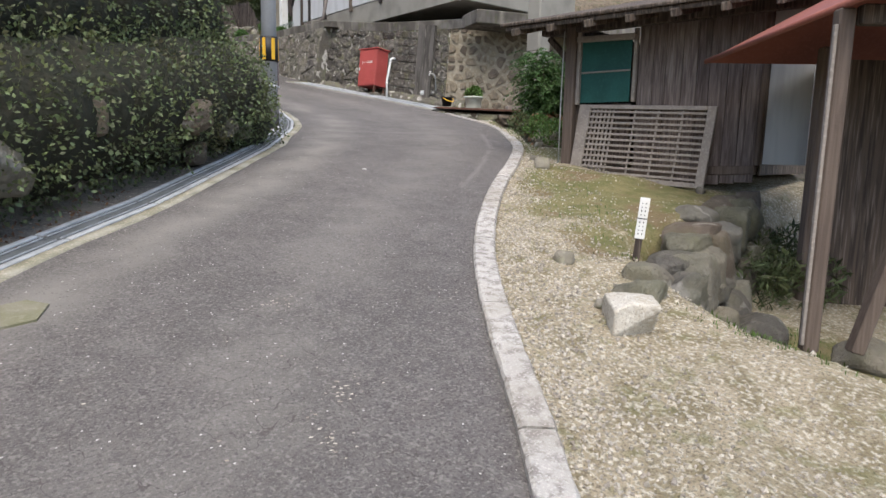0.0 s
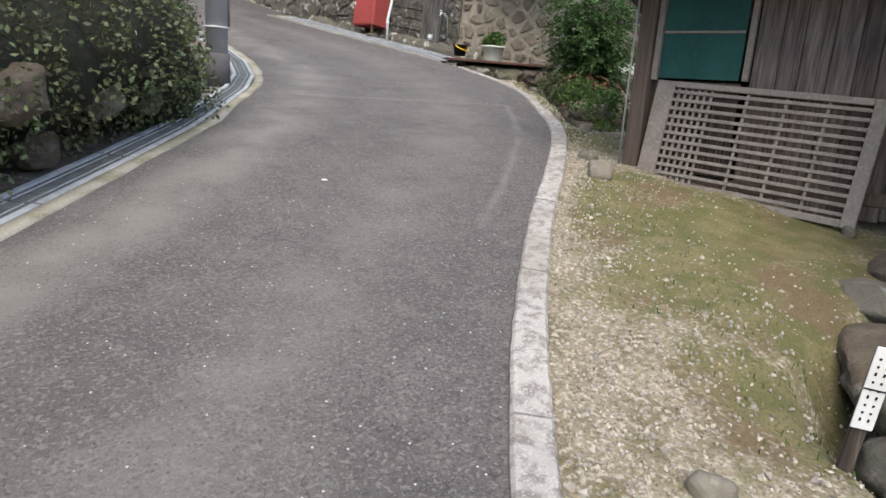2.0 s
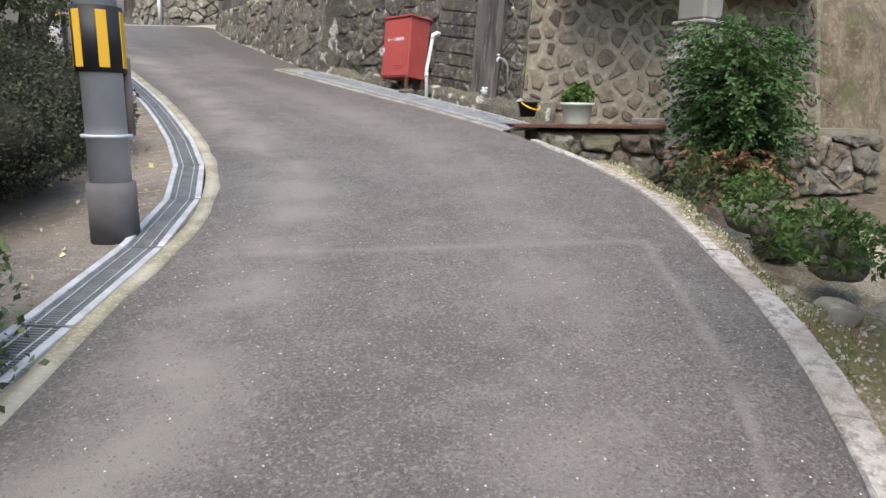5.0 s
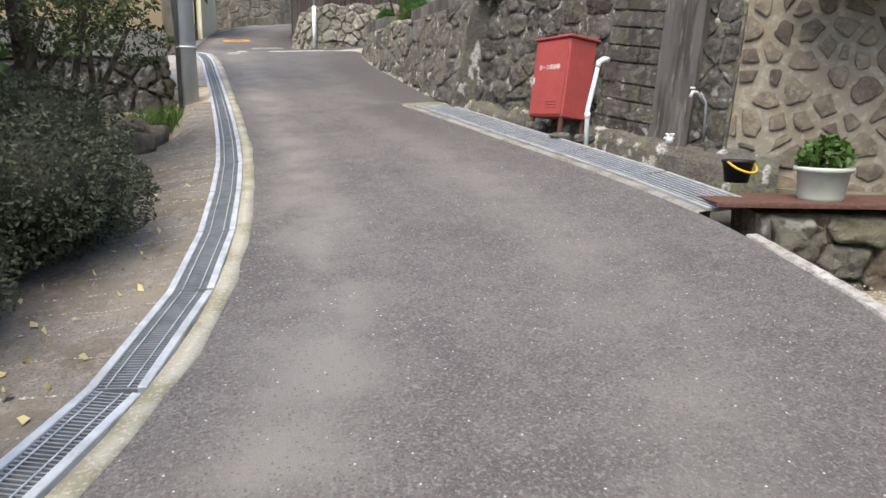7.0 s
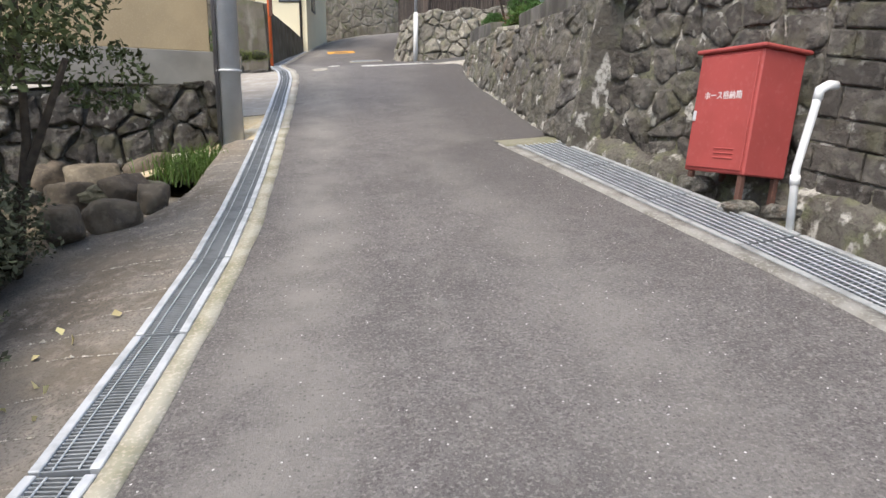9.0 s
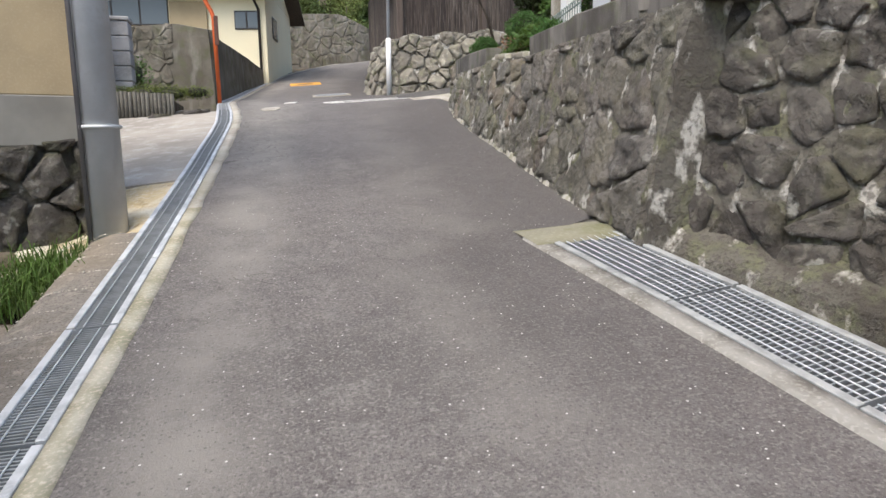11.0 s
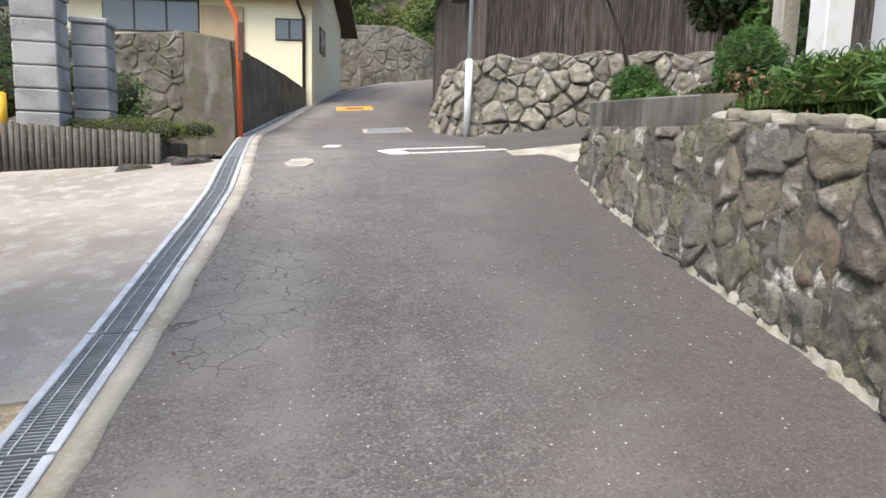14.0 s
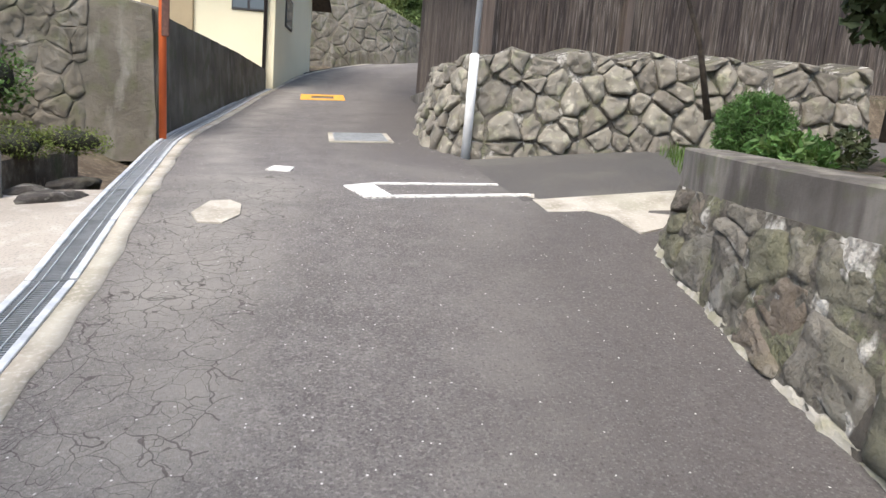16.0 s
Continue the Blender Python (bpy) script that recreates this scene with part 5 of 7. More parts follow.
for k in range(3):
    part("louvre", box(0.012, 0.2, 0.012, RED, 0.004), door, Matrix.Translation((-0.008, -0.1, 0.08 + 0.035 * k)))
part("door_handle", box(0.02, 0.025, 0.08, STEEL, 0.005), door, Matrix.Translation((-0.012, 0.27, 0.36)), "small steel handle")
for sx in (-1, 1):
    for sy in (-1, 1):
        part("leg", box(0.045, 0.045, 0.26, RUST, 0.006), cab, Matrix.Translation((sx * (D_ / 2 - 0.04), sy * (W_ / 2 - 0.05), -0.06)), "rusty angle-iron leg")
txt = bpy.data.curves.new("writing", "FONT")
txt.body, txt.size, txt.align_x, txt.extrude = "ホース格納箱", 0.066, "CENTER", 0.001
tmp = new("tmp", txt)
wm = bpy.data.meshes.new_from_object(tmp.evaluated_get(bpy.context.evaluated_depsgraph_get()))
bpy.data.objects.remove(tmp)
wm.materials.clear()
wm.materials.append(WHITEP)
part("lettering", wm, door, Matrix.Translation((-0.009, 0.0, 0.53)) @ pose(0, 0, 0, 90, 0, -90), "white lettering")
for k, (a, b, s_) in enumerate(((9.53, 13.8, 0.2), (9.6, 14.5, 0.24), (9.75, 13.65, 0.18))):
    ob = new("footing_stone", rock((s_ * 1.3, s_, s_ * 0.7), STONE, k + 60))
    ob.matrix_world = on(a, b, -0.17, 50 * k)
    tagged(ob, "rough stone under the cabinet's leg", "stone", "footing stones")

pipe = thing("drain_pipe", on(9.57, 13.31, -0.17), "white plastic drain pipe with an elbow on the wall", "pipe")
part("pipe", tube([(0, 0, -0.05), (0.0, 0, 0.4), (0.09, 0, 0.8), (0.1, 0, 0.86)], 0.026, WHITEP, 12), pipe)
part("elbow", tube([(0.1, 0, 0.84), (0.11, 0, 0.9), (0.17, 0.0, 0.93), (0.24, 0.02, 0.93)], 0.031, WHITEP, 12), pipe)
part("socket", cyl(0.031, 0.06, WHITEP, 14), pipe, Matrix.Translation((0, 0, 0.3)))

tap = thing("water_tap", on(10.32, 12.62, 0.48), "small white water tap on a pipe by the wall", "tap")
part("pipe", tube([(0.25, 0.1, -0.1), (0.1, 0.05, 0.0), (0, 0, 0), (-0.03, -0.01, -0.05)], 0.016, WHITEP, 8), tap)
part("handle", box(0.06, 0.02, 0.02, WHITEP, 0.005), tap, Matrix.Translation((0, 0, 0.03)))
part("stand_pipe", tube([(0.1, 0.0, 0.0), (0.13, -0.06, -0.1), (0.14, -0.06, -0.5)], 0.012, DARKSTEEL, 8), tap)
valve = thing("valve", on(10.14, 12.65, -0.04), "white plastic valve at the wall's foot", "valve")
part("body", cyl(0.045, 0.09, WHITEP, 12, 0.03), valve)
for k in range(3):
    part("spoke", box(0.12, 0.025, 0.025, WHITEP, 0.008), valve, pose(0, 0, 0.06, 0, 25, 60 * k))

# ---- metal bridge over the ditch, planter, bucket ----
plate_m = on(10.4, 10.88, -0.165, -23)
bridge = thing("metal_bridge", plate_m, "rusty steel plate laid over the ditch as a small bridge", "steel plate")
part("plate", box(2.2, 0.7, 0.012, RUST, 0.003), bridge, Matrix.Translation((0, 0, 0)))
part("edge_angle", box(2.2, 0.02, 0.035, RUST, 0.004), bridge, Matrix.Translation((0, -0.35, -0.03)))
part("beam", box(0.75, 0.2, 0.09, LATTICE, 0.012), bridge, Matrix.Translation((0.98, -0.16, 0.012)), "weathered wooden beam")
part("support", box(0.12, 0.6, 0.6, WALLCON, 0.02), bridge, Matrix.Translation((1.0, 0, -0.6)), "concrete support")

POTM = material("pale_green_plastic", (0.5, 0.53, 0.45), 0.6, [(5, (0.38, 0.4, 0.33), 0.6, 0.45, 0.65)])
planter = thing("planter", on(10.2, 10.86, -0.152) @ Matrix.Scale(1.2, 4), "pale rounded plastic planter with leafy green plants", "planter")
part("pot", lathe([(0.0, 0.0), (0.125, 0.0), (0.14, 0.03), (0.158, 0.2), (0.178, 0.205), (0.18, 0.235), (0.165, 0.235), (0.155, 0.2), (0.0, 0.19)], POTM), planter)
part("soil", cyl(0.15, 0.01, SOIL, 20), planter, Matrix.Translation((0, 0, 0.195)))
p, d = blob_points([((0, 0, 0.3), (0.16, 0.16, 0.1)), ((0.03, 0, 0.36), (0.1, 0.1, 0.08))], 500, 31)
part("foliage", leaves(p, d, 0.06, LEAF2, 31, 0.7), planter)
tray = thing("planter", Matrix.Translation((g(13.2, 10.2, 0).x, g(13.2, 10.2, 0).y, LEDGE_Z - 0.008)) @ pose(0, 0, 0, 0, 0, -15), "long pale trough planter with leafy green plants on the ledge", "planter")
part("trough", box(0.62, 0.24, 0.2, POTM, 0.02), tray)
part("rim", box(0.66, 0.28, 0.025, POTM, 0.008), tray, Matrix.Translation((0, 0, 0.195)))
p, d = blob_points([((-0.15, 0, 0.3), (0.2, 0.15, 0.16)), ((0.18, 0, 0.34), (0.2, 0.15, 0.2))], 600, 36)
part("foliage", leaves(p, d, 0.07, LEAF2, 36, 0.5), tray)
bucket = thing("bucket", on(10.05, 11.6, -0.17), "black plastic bucket with a yellow rim handle", "bucket")
part("pail", lathe([(0.0, 0.0), (0.10, 0.0), (0.13, 0.18), (0.142, 0.18), (0.142, 0.2), (0.122, 0.2), (0.1, 0.03), (0, 0.02)], BLACK), bucket)
part("bail", tube([(0.14 * math.cos(t), -0.145 * math.sin(t) - 0.02, 0.185 - 0.09 * math.sin(t)) for t in np.linspace(0, math.pi, 12)], 0.011, YELLOW, 8), bucket, None, "yellow handle hanging down")

# column of the old gate
col = thing("gate_column", on(11.2, 9.85, -0.55), "grey moulded concrete column beside the ditch", "column")
part("shaft", box(0.42, 0.42, 1.7, PLINTH, 0.03), col)
part("moulding", box(0.5, 0.5, 0.09, PLINTH, 0.02), col, Matrix.Translation((0, 0, 1.25)))
part("moulding", box(0.46, 0.46, 0.05, PLINTH, 0.015), col, Matrix.Translation((0, 0, 1.7)))
part("upper_shaft", box(0.38, 0.38, 1.4, PLINTH, 0.03), col, Matrix.Translation((0, 0, 1.75)))

# shrub by the ditch: nandina-like, dry red leaves below
FEATHER = material("feathery_leaf", (0.06, 0.115, 0.032), 0.55, island=0.5, spec=0.4, subsurf=0.3)


def spray_foliage(sprays, seed, leaf=0.065, width=0.016, mat=FEATHER):
    """Arching sprays (base, direction, length), each carrying pairs of narrow leaflets."""
    r_ = np.random.RandomState(seed)
    v, f = [], []
    for p0, d0, L in sprays:
        p0, d0 = Vector(p0), Vector(d0).normalized()
        for t in np.linspace(0.2, 1.0, 11):
            c = p0 + d0 * L * t + Vector((0, 0, L * (0.3 * t - 0.6 * t * t)))
            tan = (d0 + Vector((0, 0, 0.3 - 1.2 * t))).normalized()
            sd = tan.cross(Vector((r_.normal() * 0.3, r_.normal() * 0.3, 1))).normalized()
            for sgn in (-1, 1):
                d = (tan * r_.uniform(0.4, 1.0) + sd * sgn * r_.uniform(0.5, 1.0) + Vector((0, 0, r_.uniform(-0.5, 0.2)))).normalized()
                ll = leaf * r_.uniform(0.7, 1.3)
                w = d.cross(Vector((r_.normal(), r_.normal(), 1.2))).normalized() * width * r_.uniform(0.7, 1.2)
                m = c + d * ll * 0.45 + Vector((0, 0, 0.006))
                n = len(v)
                v += [c, m + w, c + d * ll, m - w]
                f += [(n, n + 1, n + 2), (n, n + 2, n + 3)]
    return mesh_of("foliage", v, f, mat)


sh = thing("ditch_shrub", on(10.35, 8.72, -0.6), "feathery green shrub by the ditch, reddish dry leaves below", "shrub")
r_ = random.Random(33)
stems, sprays = [], []
for k in range(15):
    q_ = 0.42 * k + r_.uniform(-0.2, 0.2)
    lean, hgt = r_.uniform(0.2, 0.75), r_.uniform(1.0, 1.85)
    stems.append([(0.08 * math.cos(q_), 0.08 * math.sin(q_), 0.0), (0.45 * lean * math.cos(q_), 0.45 * lean * math.sin(q_), hgt * 0.5), (lean * math.cos(q_), lean * math.sin(q_), hgt)])
for pts in stems:
    part("stem", tube(pts, 0.012, BARK, 6, [0.014, 0.011, 0.006]), sh)
    for k in range(58):
        t = r_.uniform(0.12, 1.0) ** 0.7
        c = Vector(pts[1]).lerp(Vector(pts[2]), max(0, 2 * t - 1)) if t > 0.5 else Vector(pts[0]).lerp(Vector(pts[1]), 2 * t)
        q_ = r_.uniform(0, 6.283)
        sprays.append((c, (math.cos(q_), math.sin(q_), r_.uniform(-0.1, 0.7)), r_.uniform(0.35, 0.7) * (1.1 - 0.25 * t)))
part("foliage", spray_foliage(sprays, 33), sh)
low = [((r_.uniform(-0.6, 0.1), r_.uniform(-0.5, 0.4), r_.uniform(0.15, 0.6)), (r_.uniform(-1, 0.4), r_.uniform(-1, 1), r_.uniform(-0.2, 0.5)), r_.uniform(0.2, 0.4)) for _ in range(90)]
part("dry_leaves", spray_foliage(low, 35, 0.06, 0.015, DEADLEAF), sh, None, "rust-red dry leaves")

# ---- shed with lattice panel ----
SH_YAW = 7.0     # its front wall looks down the lane's side
shed = thing("shed", on(6.72, 5.28, -0.12, SH_YAW), "weathered timber shed with green board and dark eaves", "shed")
# local axes: -x looks at the yard, y runs uphill; the corner post stands at the origin


def shed_plank(y, w, z0, z1, mat=WOOD, x=0.08):
    part("plank", box(0.022, w - 0.006, z1 - z0, mat, 0.003), shed, Matrix.Translation((x + random.uniform(-0.004, 0.004), y, z0)))


part("corner_post", box(0.13, 0.14, 1.8, POST, 0.012), shed, Matrix.Translation((0, 0, -0.05)))
part("frame_strip", box(0.05, 0.045, 0.85, LATTICE, 0.005), shed, Matrix.Translation((0.055, -0.83, 0.82)), "pale frame strip")
part("post", box(0.1, 0.08, 1.8, POST, 0.012), shed, Matrix.Translation((0.13, -2.26, 0.1)))
y = -0.86
for k in range(8):
    w = (0.19, 0.15, 0.2, 0.17, 0.14, 0.2, 0.16, 0.19)[k]
    shed_plank(y - w / 2, w, -0.22 + 0.02 * k, 1.86)
    y -= w
part("ground_sill", box(0.12, 2.25, 0.1, POST, 0.01), shed, Matrix.Translation((0.12, -1.15, -0.05)) @ pose(0, 0, 0, -3, 0, 0))
gb = part("green_board", box(0.02, 0.72, 0.74, GREEN, 0.004), shed, Matrix.Translation((0.03, -0.43, 0.82)), "dark green painted board")
part("batten", box(0.015, 0.72, 0.02, LATTICE, 0.003), gb, Matrix.Translation((-0.014, 0, 0.36)))
part("top_rail", box(0.06, 0.82, 0.07, LATTICE, 0.006), shed, Matrix.Translation((0.0, -0.43, 1.55)) @ pose(0, 0, 0, 2, 0, 0))
part("side_rail", box(0.05, 0.05, 0.95, LATTICE, 0.006), shed, Matrix.Translation((0.0, -0.1, 0.8)))
part("lower_panel", box(0.03, 0.75, 0.75, OLDWOOD, 0.004), shed, Matrix.Translation((0.06, -0.43, 0.05)))
part("eave_beam", box(0.12, 3.3, 0.15, OLDWOOD, 0.012), shed, Matrix.Translation((0, -1.2, 1.68)))
part("side_wall", box(2.6, 0.03, 1.8, OLDWOOD, 0.004), shed, Matrix.Translation((1.35, 0.02, 0)))
part("back_wall", box(0.04, 2.6, 2.3, OLDWOOD, 0.004), shed, Matrix.Translation((2.66, -1.25, 0)))
part("far_wall", box(2.5, 0.03, 1.8, OLDWOOD, 0.004), shed, Matrix.Translation((1.4, -2.3, 0)))
part("roof_deck", box(4.4, 3.5, 0.06, OLDWOOD, 0.01), shed, Matrix.Translation((1.5, -1.15, 2.2)) @ pose(0, 0, 0, 0, -14, 0))
part("roof_cover", box(4.5, 3.6, 0.04, OLDWOOD, 0.01), shed, Matrix.Translation((1.5, -1.15, 2.265)) @ pose(0, 0, 0, 0, -14, 0))
for k in range(7):
    part("rafter", box(1.1, 0.06, 0.08, OLDWOOD, 0.006), shed, Matrix.Translation((-0.2, 0.4 - 0.5 * k, 1.72)) @ pose(0, 0, 0, 0, -14, 0))
part("brace", box(0.07, 0.5, 0.07, OLDWOOD, 0.006), shed, Matrix.Translation((0, 0.2, 1.45)) @ pose(0, 0, 0, 45, 0, 0))
part("wire_pipe", tube([(-0.08, 0.09, 0.0), (-0.085, 0.09, 0.8), (-0.08, 0.09, 1.4), (-0.085, 0.08, 1.7)], 0.009, SHEET, 6), shed)
part("sheet_wall", box(0.02, 0.42, 1.9, SHEET, 0.003), shed, Matrix.Translation((0.16, -2.53, 0.12)), "pale grey metal sheet")

# lattice door panel leaning on the shed
lat = thing("lattice_panel", on(6.62, 5.16, -0.2, SH_YAW) @ pose(0, 0, 0, 0, 0, 0) @ pose(0, 0, 0, 2.2, 0, 0) @ pose(0, 0, 0, 0, 9, 0), "bleached wooden lattice door panel leaning sideways against the shed", "lattice panel")
LW, LH = 1.72, 0.92
part("side_stile", box(0.035, 0.16, LH, LATTICE, 0.005), lat, Matrix.Translation((0, -0.08, 0)))
part("side_stile", box(0.035, 0.1, LH, LATTICE, 0.005), lat, Matrix.Translation((0, -LW + 0.05, 0)))
part("rail", box(0.034, LW - 0.262, 0.055, LATTICE, 0.005), lat, Matrix.Translation((0, -(LW + 0.06) / 2, 0)))
part("rail", box(0.034, LW - 0.262, 0.05, LATTICE, 0.005), lat, Matrix.Translation((0, -(LW + 0.06) / 2, LH - 0.05)))
for k in range(12):
    z = 0.055 + (LH - 0.105) * (k + 0.5) / 12 - 0.014
    part("slat", box(0.014, LW - 0.262, 0.028, LATTICE, 0.003), lat, Matrix.Translation((-0.004, -(LW + 0.06) / 2, z)))
for yv in (-0.2, -0.255, -0.31, -0.365, -0.42, -0.475, -0.76, -1.05, -1.34):
    part("bar", box(0.014, 0.024, LH - 0.1, LATTICE, 0.003), lat, Matrix.Translation((0.008, yv, 0.05)))

# ---- hut with red-brown roof at the lower side ----
hut = thing("hut", on(4.5, 1.34, -0.42, -45), "open dark timber hut under a red-brown metal roof", "hut")
# local x runs away from the yard's corner, y to the back
part("corner_post", box(0.1, 0.1, 2.2, POST, 0.012), hut, Matrix.Translation((0.02, 0.02, 0)))
part("corner_strip", box(0.022, 0.03, 2.05, LATTICE, 0.004), hut, Matrix.Translation((-0.045, -0.02, 0.05)), "bleached cover strip")
part("brace", box(0.09, 0.1, 2.05, POST, 0.01), hut, Matrix.Translation((0.32, 0.02, 0)) @ pose(0, 0, 0, 0, 14, 0))
part("post", box(0.12, 0.12, 2.2, POST, 0.012), hut, Matrix.Translation((1.7, 0, 0)))
part("post", box(0.12, 0.12, 2.2, POST, 0.012), hut, Matrix.Translation((0.65, 1.5, 0)))
part("back_wall", box(1.6, 0.03, 2.1, OLDWOOD, 0.004), hut, Matrix.Translation((1.5, 1.5, 0)))
part("side_wall", box(0.03, 1.9, 2.3, OLDWOOD, 0.004), hut, Matrix.Translation((2.2, 1.1, 0)))
part("eave_beam", box(2.6, 0.1, 0.12, OLDWOOD, 0.01), hut, Matrix.Translation((1.4, 0, 2.1)))
rv = [(0.02, -0.25, 2.24), (3.0, -0.25, 2.24), (3.0, 1.2, 3.15), (1.6, 1.2, 3.15), (0.02, 2.6, 2.24), (3.0, 2.6, 2.24)]
rv += [(x_, y_, z_ - 0.035) for x_, y_, z_ in rv]
roof = part("roof", mesh_of("roof", rv, [(0, 1, 2, 3), (3, 4, 0), (3, 2, 5, 4), (7, 6, 9, 8), (6, 10, 9), (8, 9, 10, 11), (0, 6, 7, 1), (0, 4, 10, 6)], REDROOF), hut, None, "red-brown painted hipped metal roof")
part("roof_edge", tube([(0.0, 2.6, 2.22), (0.0, -0.28, 2.22), (3.0, -0.28, 2.22)], 0.025, REDROOF, 8), roof)
part("hip_cap", tube([(0.02, -0.25, 2.25), (1.6, 1.2, 3.16), (3.0, 1.2, 3.16)], 0.03, REDROOF, 8), roof)

# ---- boulders and small stones in the yard ----
EDGE_STONES = [(3.42, 2.0, -0.09, 0.34, 0.3, 0.34), (3.83, 2.17, -0.07, 0.38, 0.3, 0.3), (3.97, 2.0, -0.18, 0.38, 0.32, 0.42), (4.27, 2.3, -0.05, 0.46, 0.32, 0.2), (4.37, 2.14, -0.16, 0.4, 0.32, 0.44), (4.75, 2.44, -0.05, 0.5, 0.34, 0.24),
               (4.77, 2.28, -0.2, 0.42, 0.34, 0.46), (5.2, 2.66, -0.1, 0.9, 0.5, 0.3), (5.2, 2.42, -0.22, 0.44, 0.34, 0.5), (5.66, 2.6, -0.18, 0.42, 0.34, 0.44), (5.75, 2.95, -0.05, 0.52, 0.4, 0.26), (6.1, 2.76, -0.14, 0.44, 0.36, 0.42),
               (6.36, 3.02, -0.04, 0.42, 0.32, 0.26), (6.55, 2.8, -0.12, 0.38, 0.32, 0.42), (6.86, 2.95, -0.04, 0.32, 0.26, 0.3)]
lower_course = [(a + 0.1 + 0.05 * (k % 3), b - 0.17, h - 0.33, sx * 0.95, sy, sz * 0.85) for k, (a, b, h, sx, sy, sz) in enumerate(EDGE_STONES[1:])]
foot_stones = [(4.35, 1.55, -0.5, 0.5, 0.4, 0.24), (4.85, 1.8, -0.55, 0.45, 0.4, 0.26), (4.0, 1.62, -0.38, 0.36, 0.3, 0.18), (5.2, 1.15, -0.55, 0.5, 0.42, 0.26)]
for k, (a, b, h, sx, sy, sz) in enumerate(EDGE_STONES + lower_course + foot_stones):
    ob = new("boulder", fieldstone((sx * 1.12, sy * 1.12, sz * 1.1), WALLSTONE, k + 3))
    ob.matrix_world = on(a, b, h - 0.02, 17 + 9 * math.sin(k * 2.3))
    tagged(ob, "grey-brown lichened stone of the yard's edge wall", "boulder", "edge boulders")
PALEROCK = material("pale_granite", (0.5, 0.47, 0.41), 0.9, [(6, (0.34, 0.3, 0.23), 0.7, 0.45, 0.64), (40, (0.62, 0.6, 0.54), 0.6, 0.5, 0.64), (90, (0.22, 0.2, 0.17), 0.5, 0.55, 0.64)], [(12, 0.6, 0.03), (60, 0.6, 0.01)])
big = new("pale_rock", fieldstone((0.3, 0.26, 0.26), PALEROCK, 12, 5, 0.04, 5, 48))
big.matrix_world = on(2.97, 1.77, 0.03, 48)
tagged(big, "pale angular rock lying on the gravel", "rock")
for k, (a, b, s_) in enumerate(((3.0, 1.98, 0.09), (6.02, 5.12, 0.24), (3.48, 2.66, 0.15), (7.9, 6.95, 0.3), (7.75, 6.5, 0.22), (6.85, 3.5, 0.14), (8.85, 7.95, 0.18), (6.4, 5.55, 0.16), (7.3, 6.3, 0.14))):
    ob = new("yard_stone", fieldstone((s_ * 1.1, s_ * 0.85, s_ * 0.75), DRYSTONE, k + 81, 10, 0.06, 3))
    ob.matrix_world = on(a, b, yard(a, b) + s_ * 0.15, 40 * k)
    tagged(ob, "loose pale stone lying in the yard", "stone", "yard stones")
# gravel chips
rng = np.random.RandomState(4)
cv, cf = [], []
for k in range(17000):
    i = rng.randint(len(yl))
    o = 0.17 + min(2.2, abs(rng.normal()) * (0.75 if k % 3 else 0.22))
    t_ = yl[min(i + 1, len(yl) - 1)] - yl[max(i - 1, 0)]
    t_ /= np.linalg.norm(t_)
    a, b = yl[i, 0] + t_[1] * o + rng.normal() * 0.05, yl[i, 1] - t_[0] * o + rng.normal() * 0.05
    if rng.rand() < (0.85 if b > 6.4 else 0.7 if b > 3.4 else 0.0) * min(1.0, 0.35 + o):
        continue
    c = g(a, b, yard(a, b) + 0.004)
    r = rng.uniform(0.005, 0.014) * (1.8 if rng.rand() < 0.05 else 1)
    q = rng.normal(size=(3, 3))
    q, _ = np.linalg.qr(q)
    n = len(cv)
    cv += [tuple(np.array(c) + q @ (np.array(u_) * r * rng.uniform(0.6, 1.2, 3))) for u_ in ((1, 0, 0), (-1, 0, 0), (0, 1, 0), (0, -1, 0), (0, 0, 0.8), (0, 0, -0.8))]
    cf += [(n + x, n + y_, n + z) for x, y_, z in ((0, 2, 4), (2, 1, 4), (1, 3, 4), (3, 0, 4), (2, 0, 5), (1, 2, 5), (3, 1, 5), (0, 3, 5))]
tagged(new("gravel", mesh_of("gravel", cv, cf, CHIP)), "pale loose gravel chips on the yard", "gravel", "", "stuff")
# moss and grass in the yard
pts = []
while len(pts) < 260:
    a, b = rng.uniform(3.6, 7.0), rng.uniform(2.0, 5.6)
    if a - lerp_table(RIGHT_ALL, b) < 0.3 or moss_at(a, b) < 0.55 or a - 0.75 * b > 2.6:
        continue
    pts.append(g(a, b, yard(a, b)))
for k in range(900):
    b = rng.uniform(6, 9.4)
    a = lerp_table(RIGHT_ALL, b) + 0.2 + abs(rng.normal()) * 0.3
    pts.append(g(a, b, yard(a, b)))
for k in range(900):
    a = rng.uniform(3.4, 5.2)
    b = 1.25 + (a - 3.4) * 0.3 + rng.normal() * 0.2
    pts.append(g(a, b, yard(a, b)))
tagged(new("yard_grass", blades(pts, 0.04, GRASSM, 6, 0.006, 1.3)), "short moss and grass on the yard", "grass", "", "stuff")

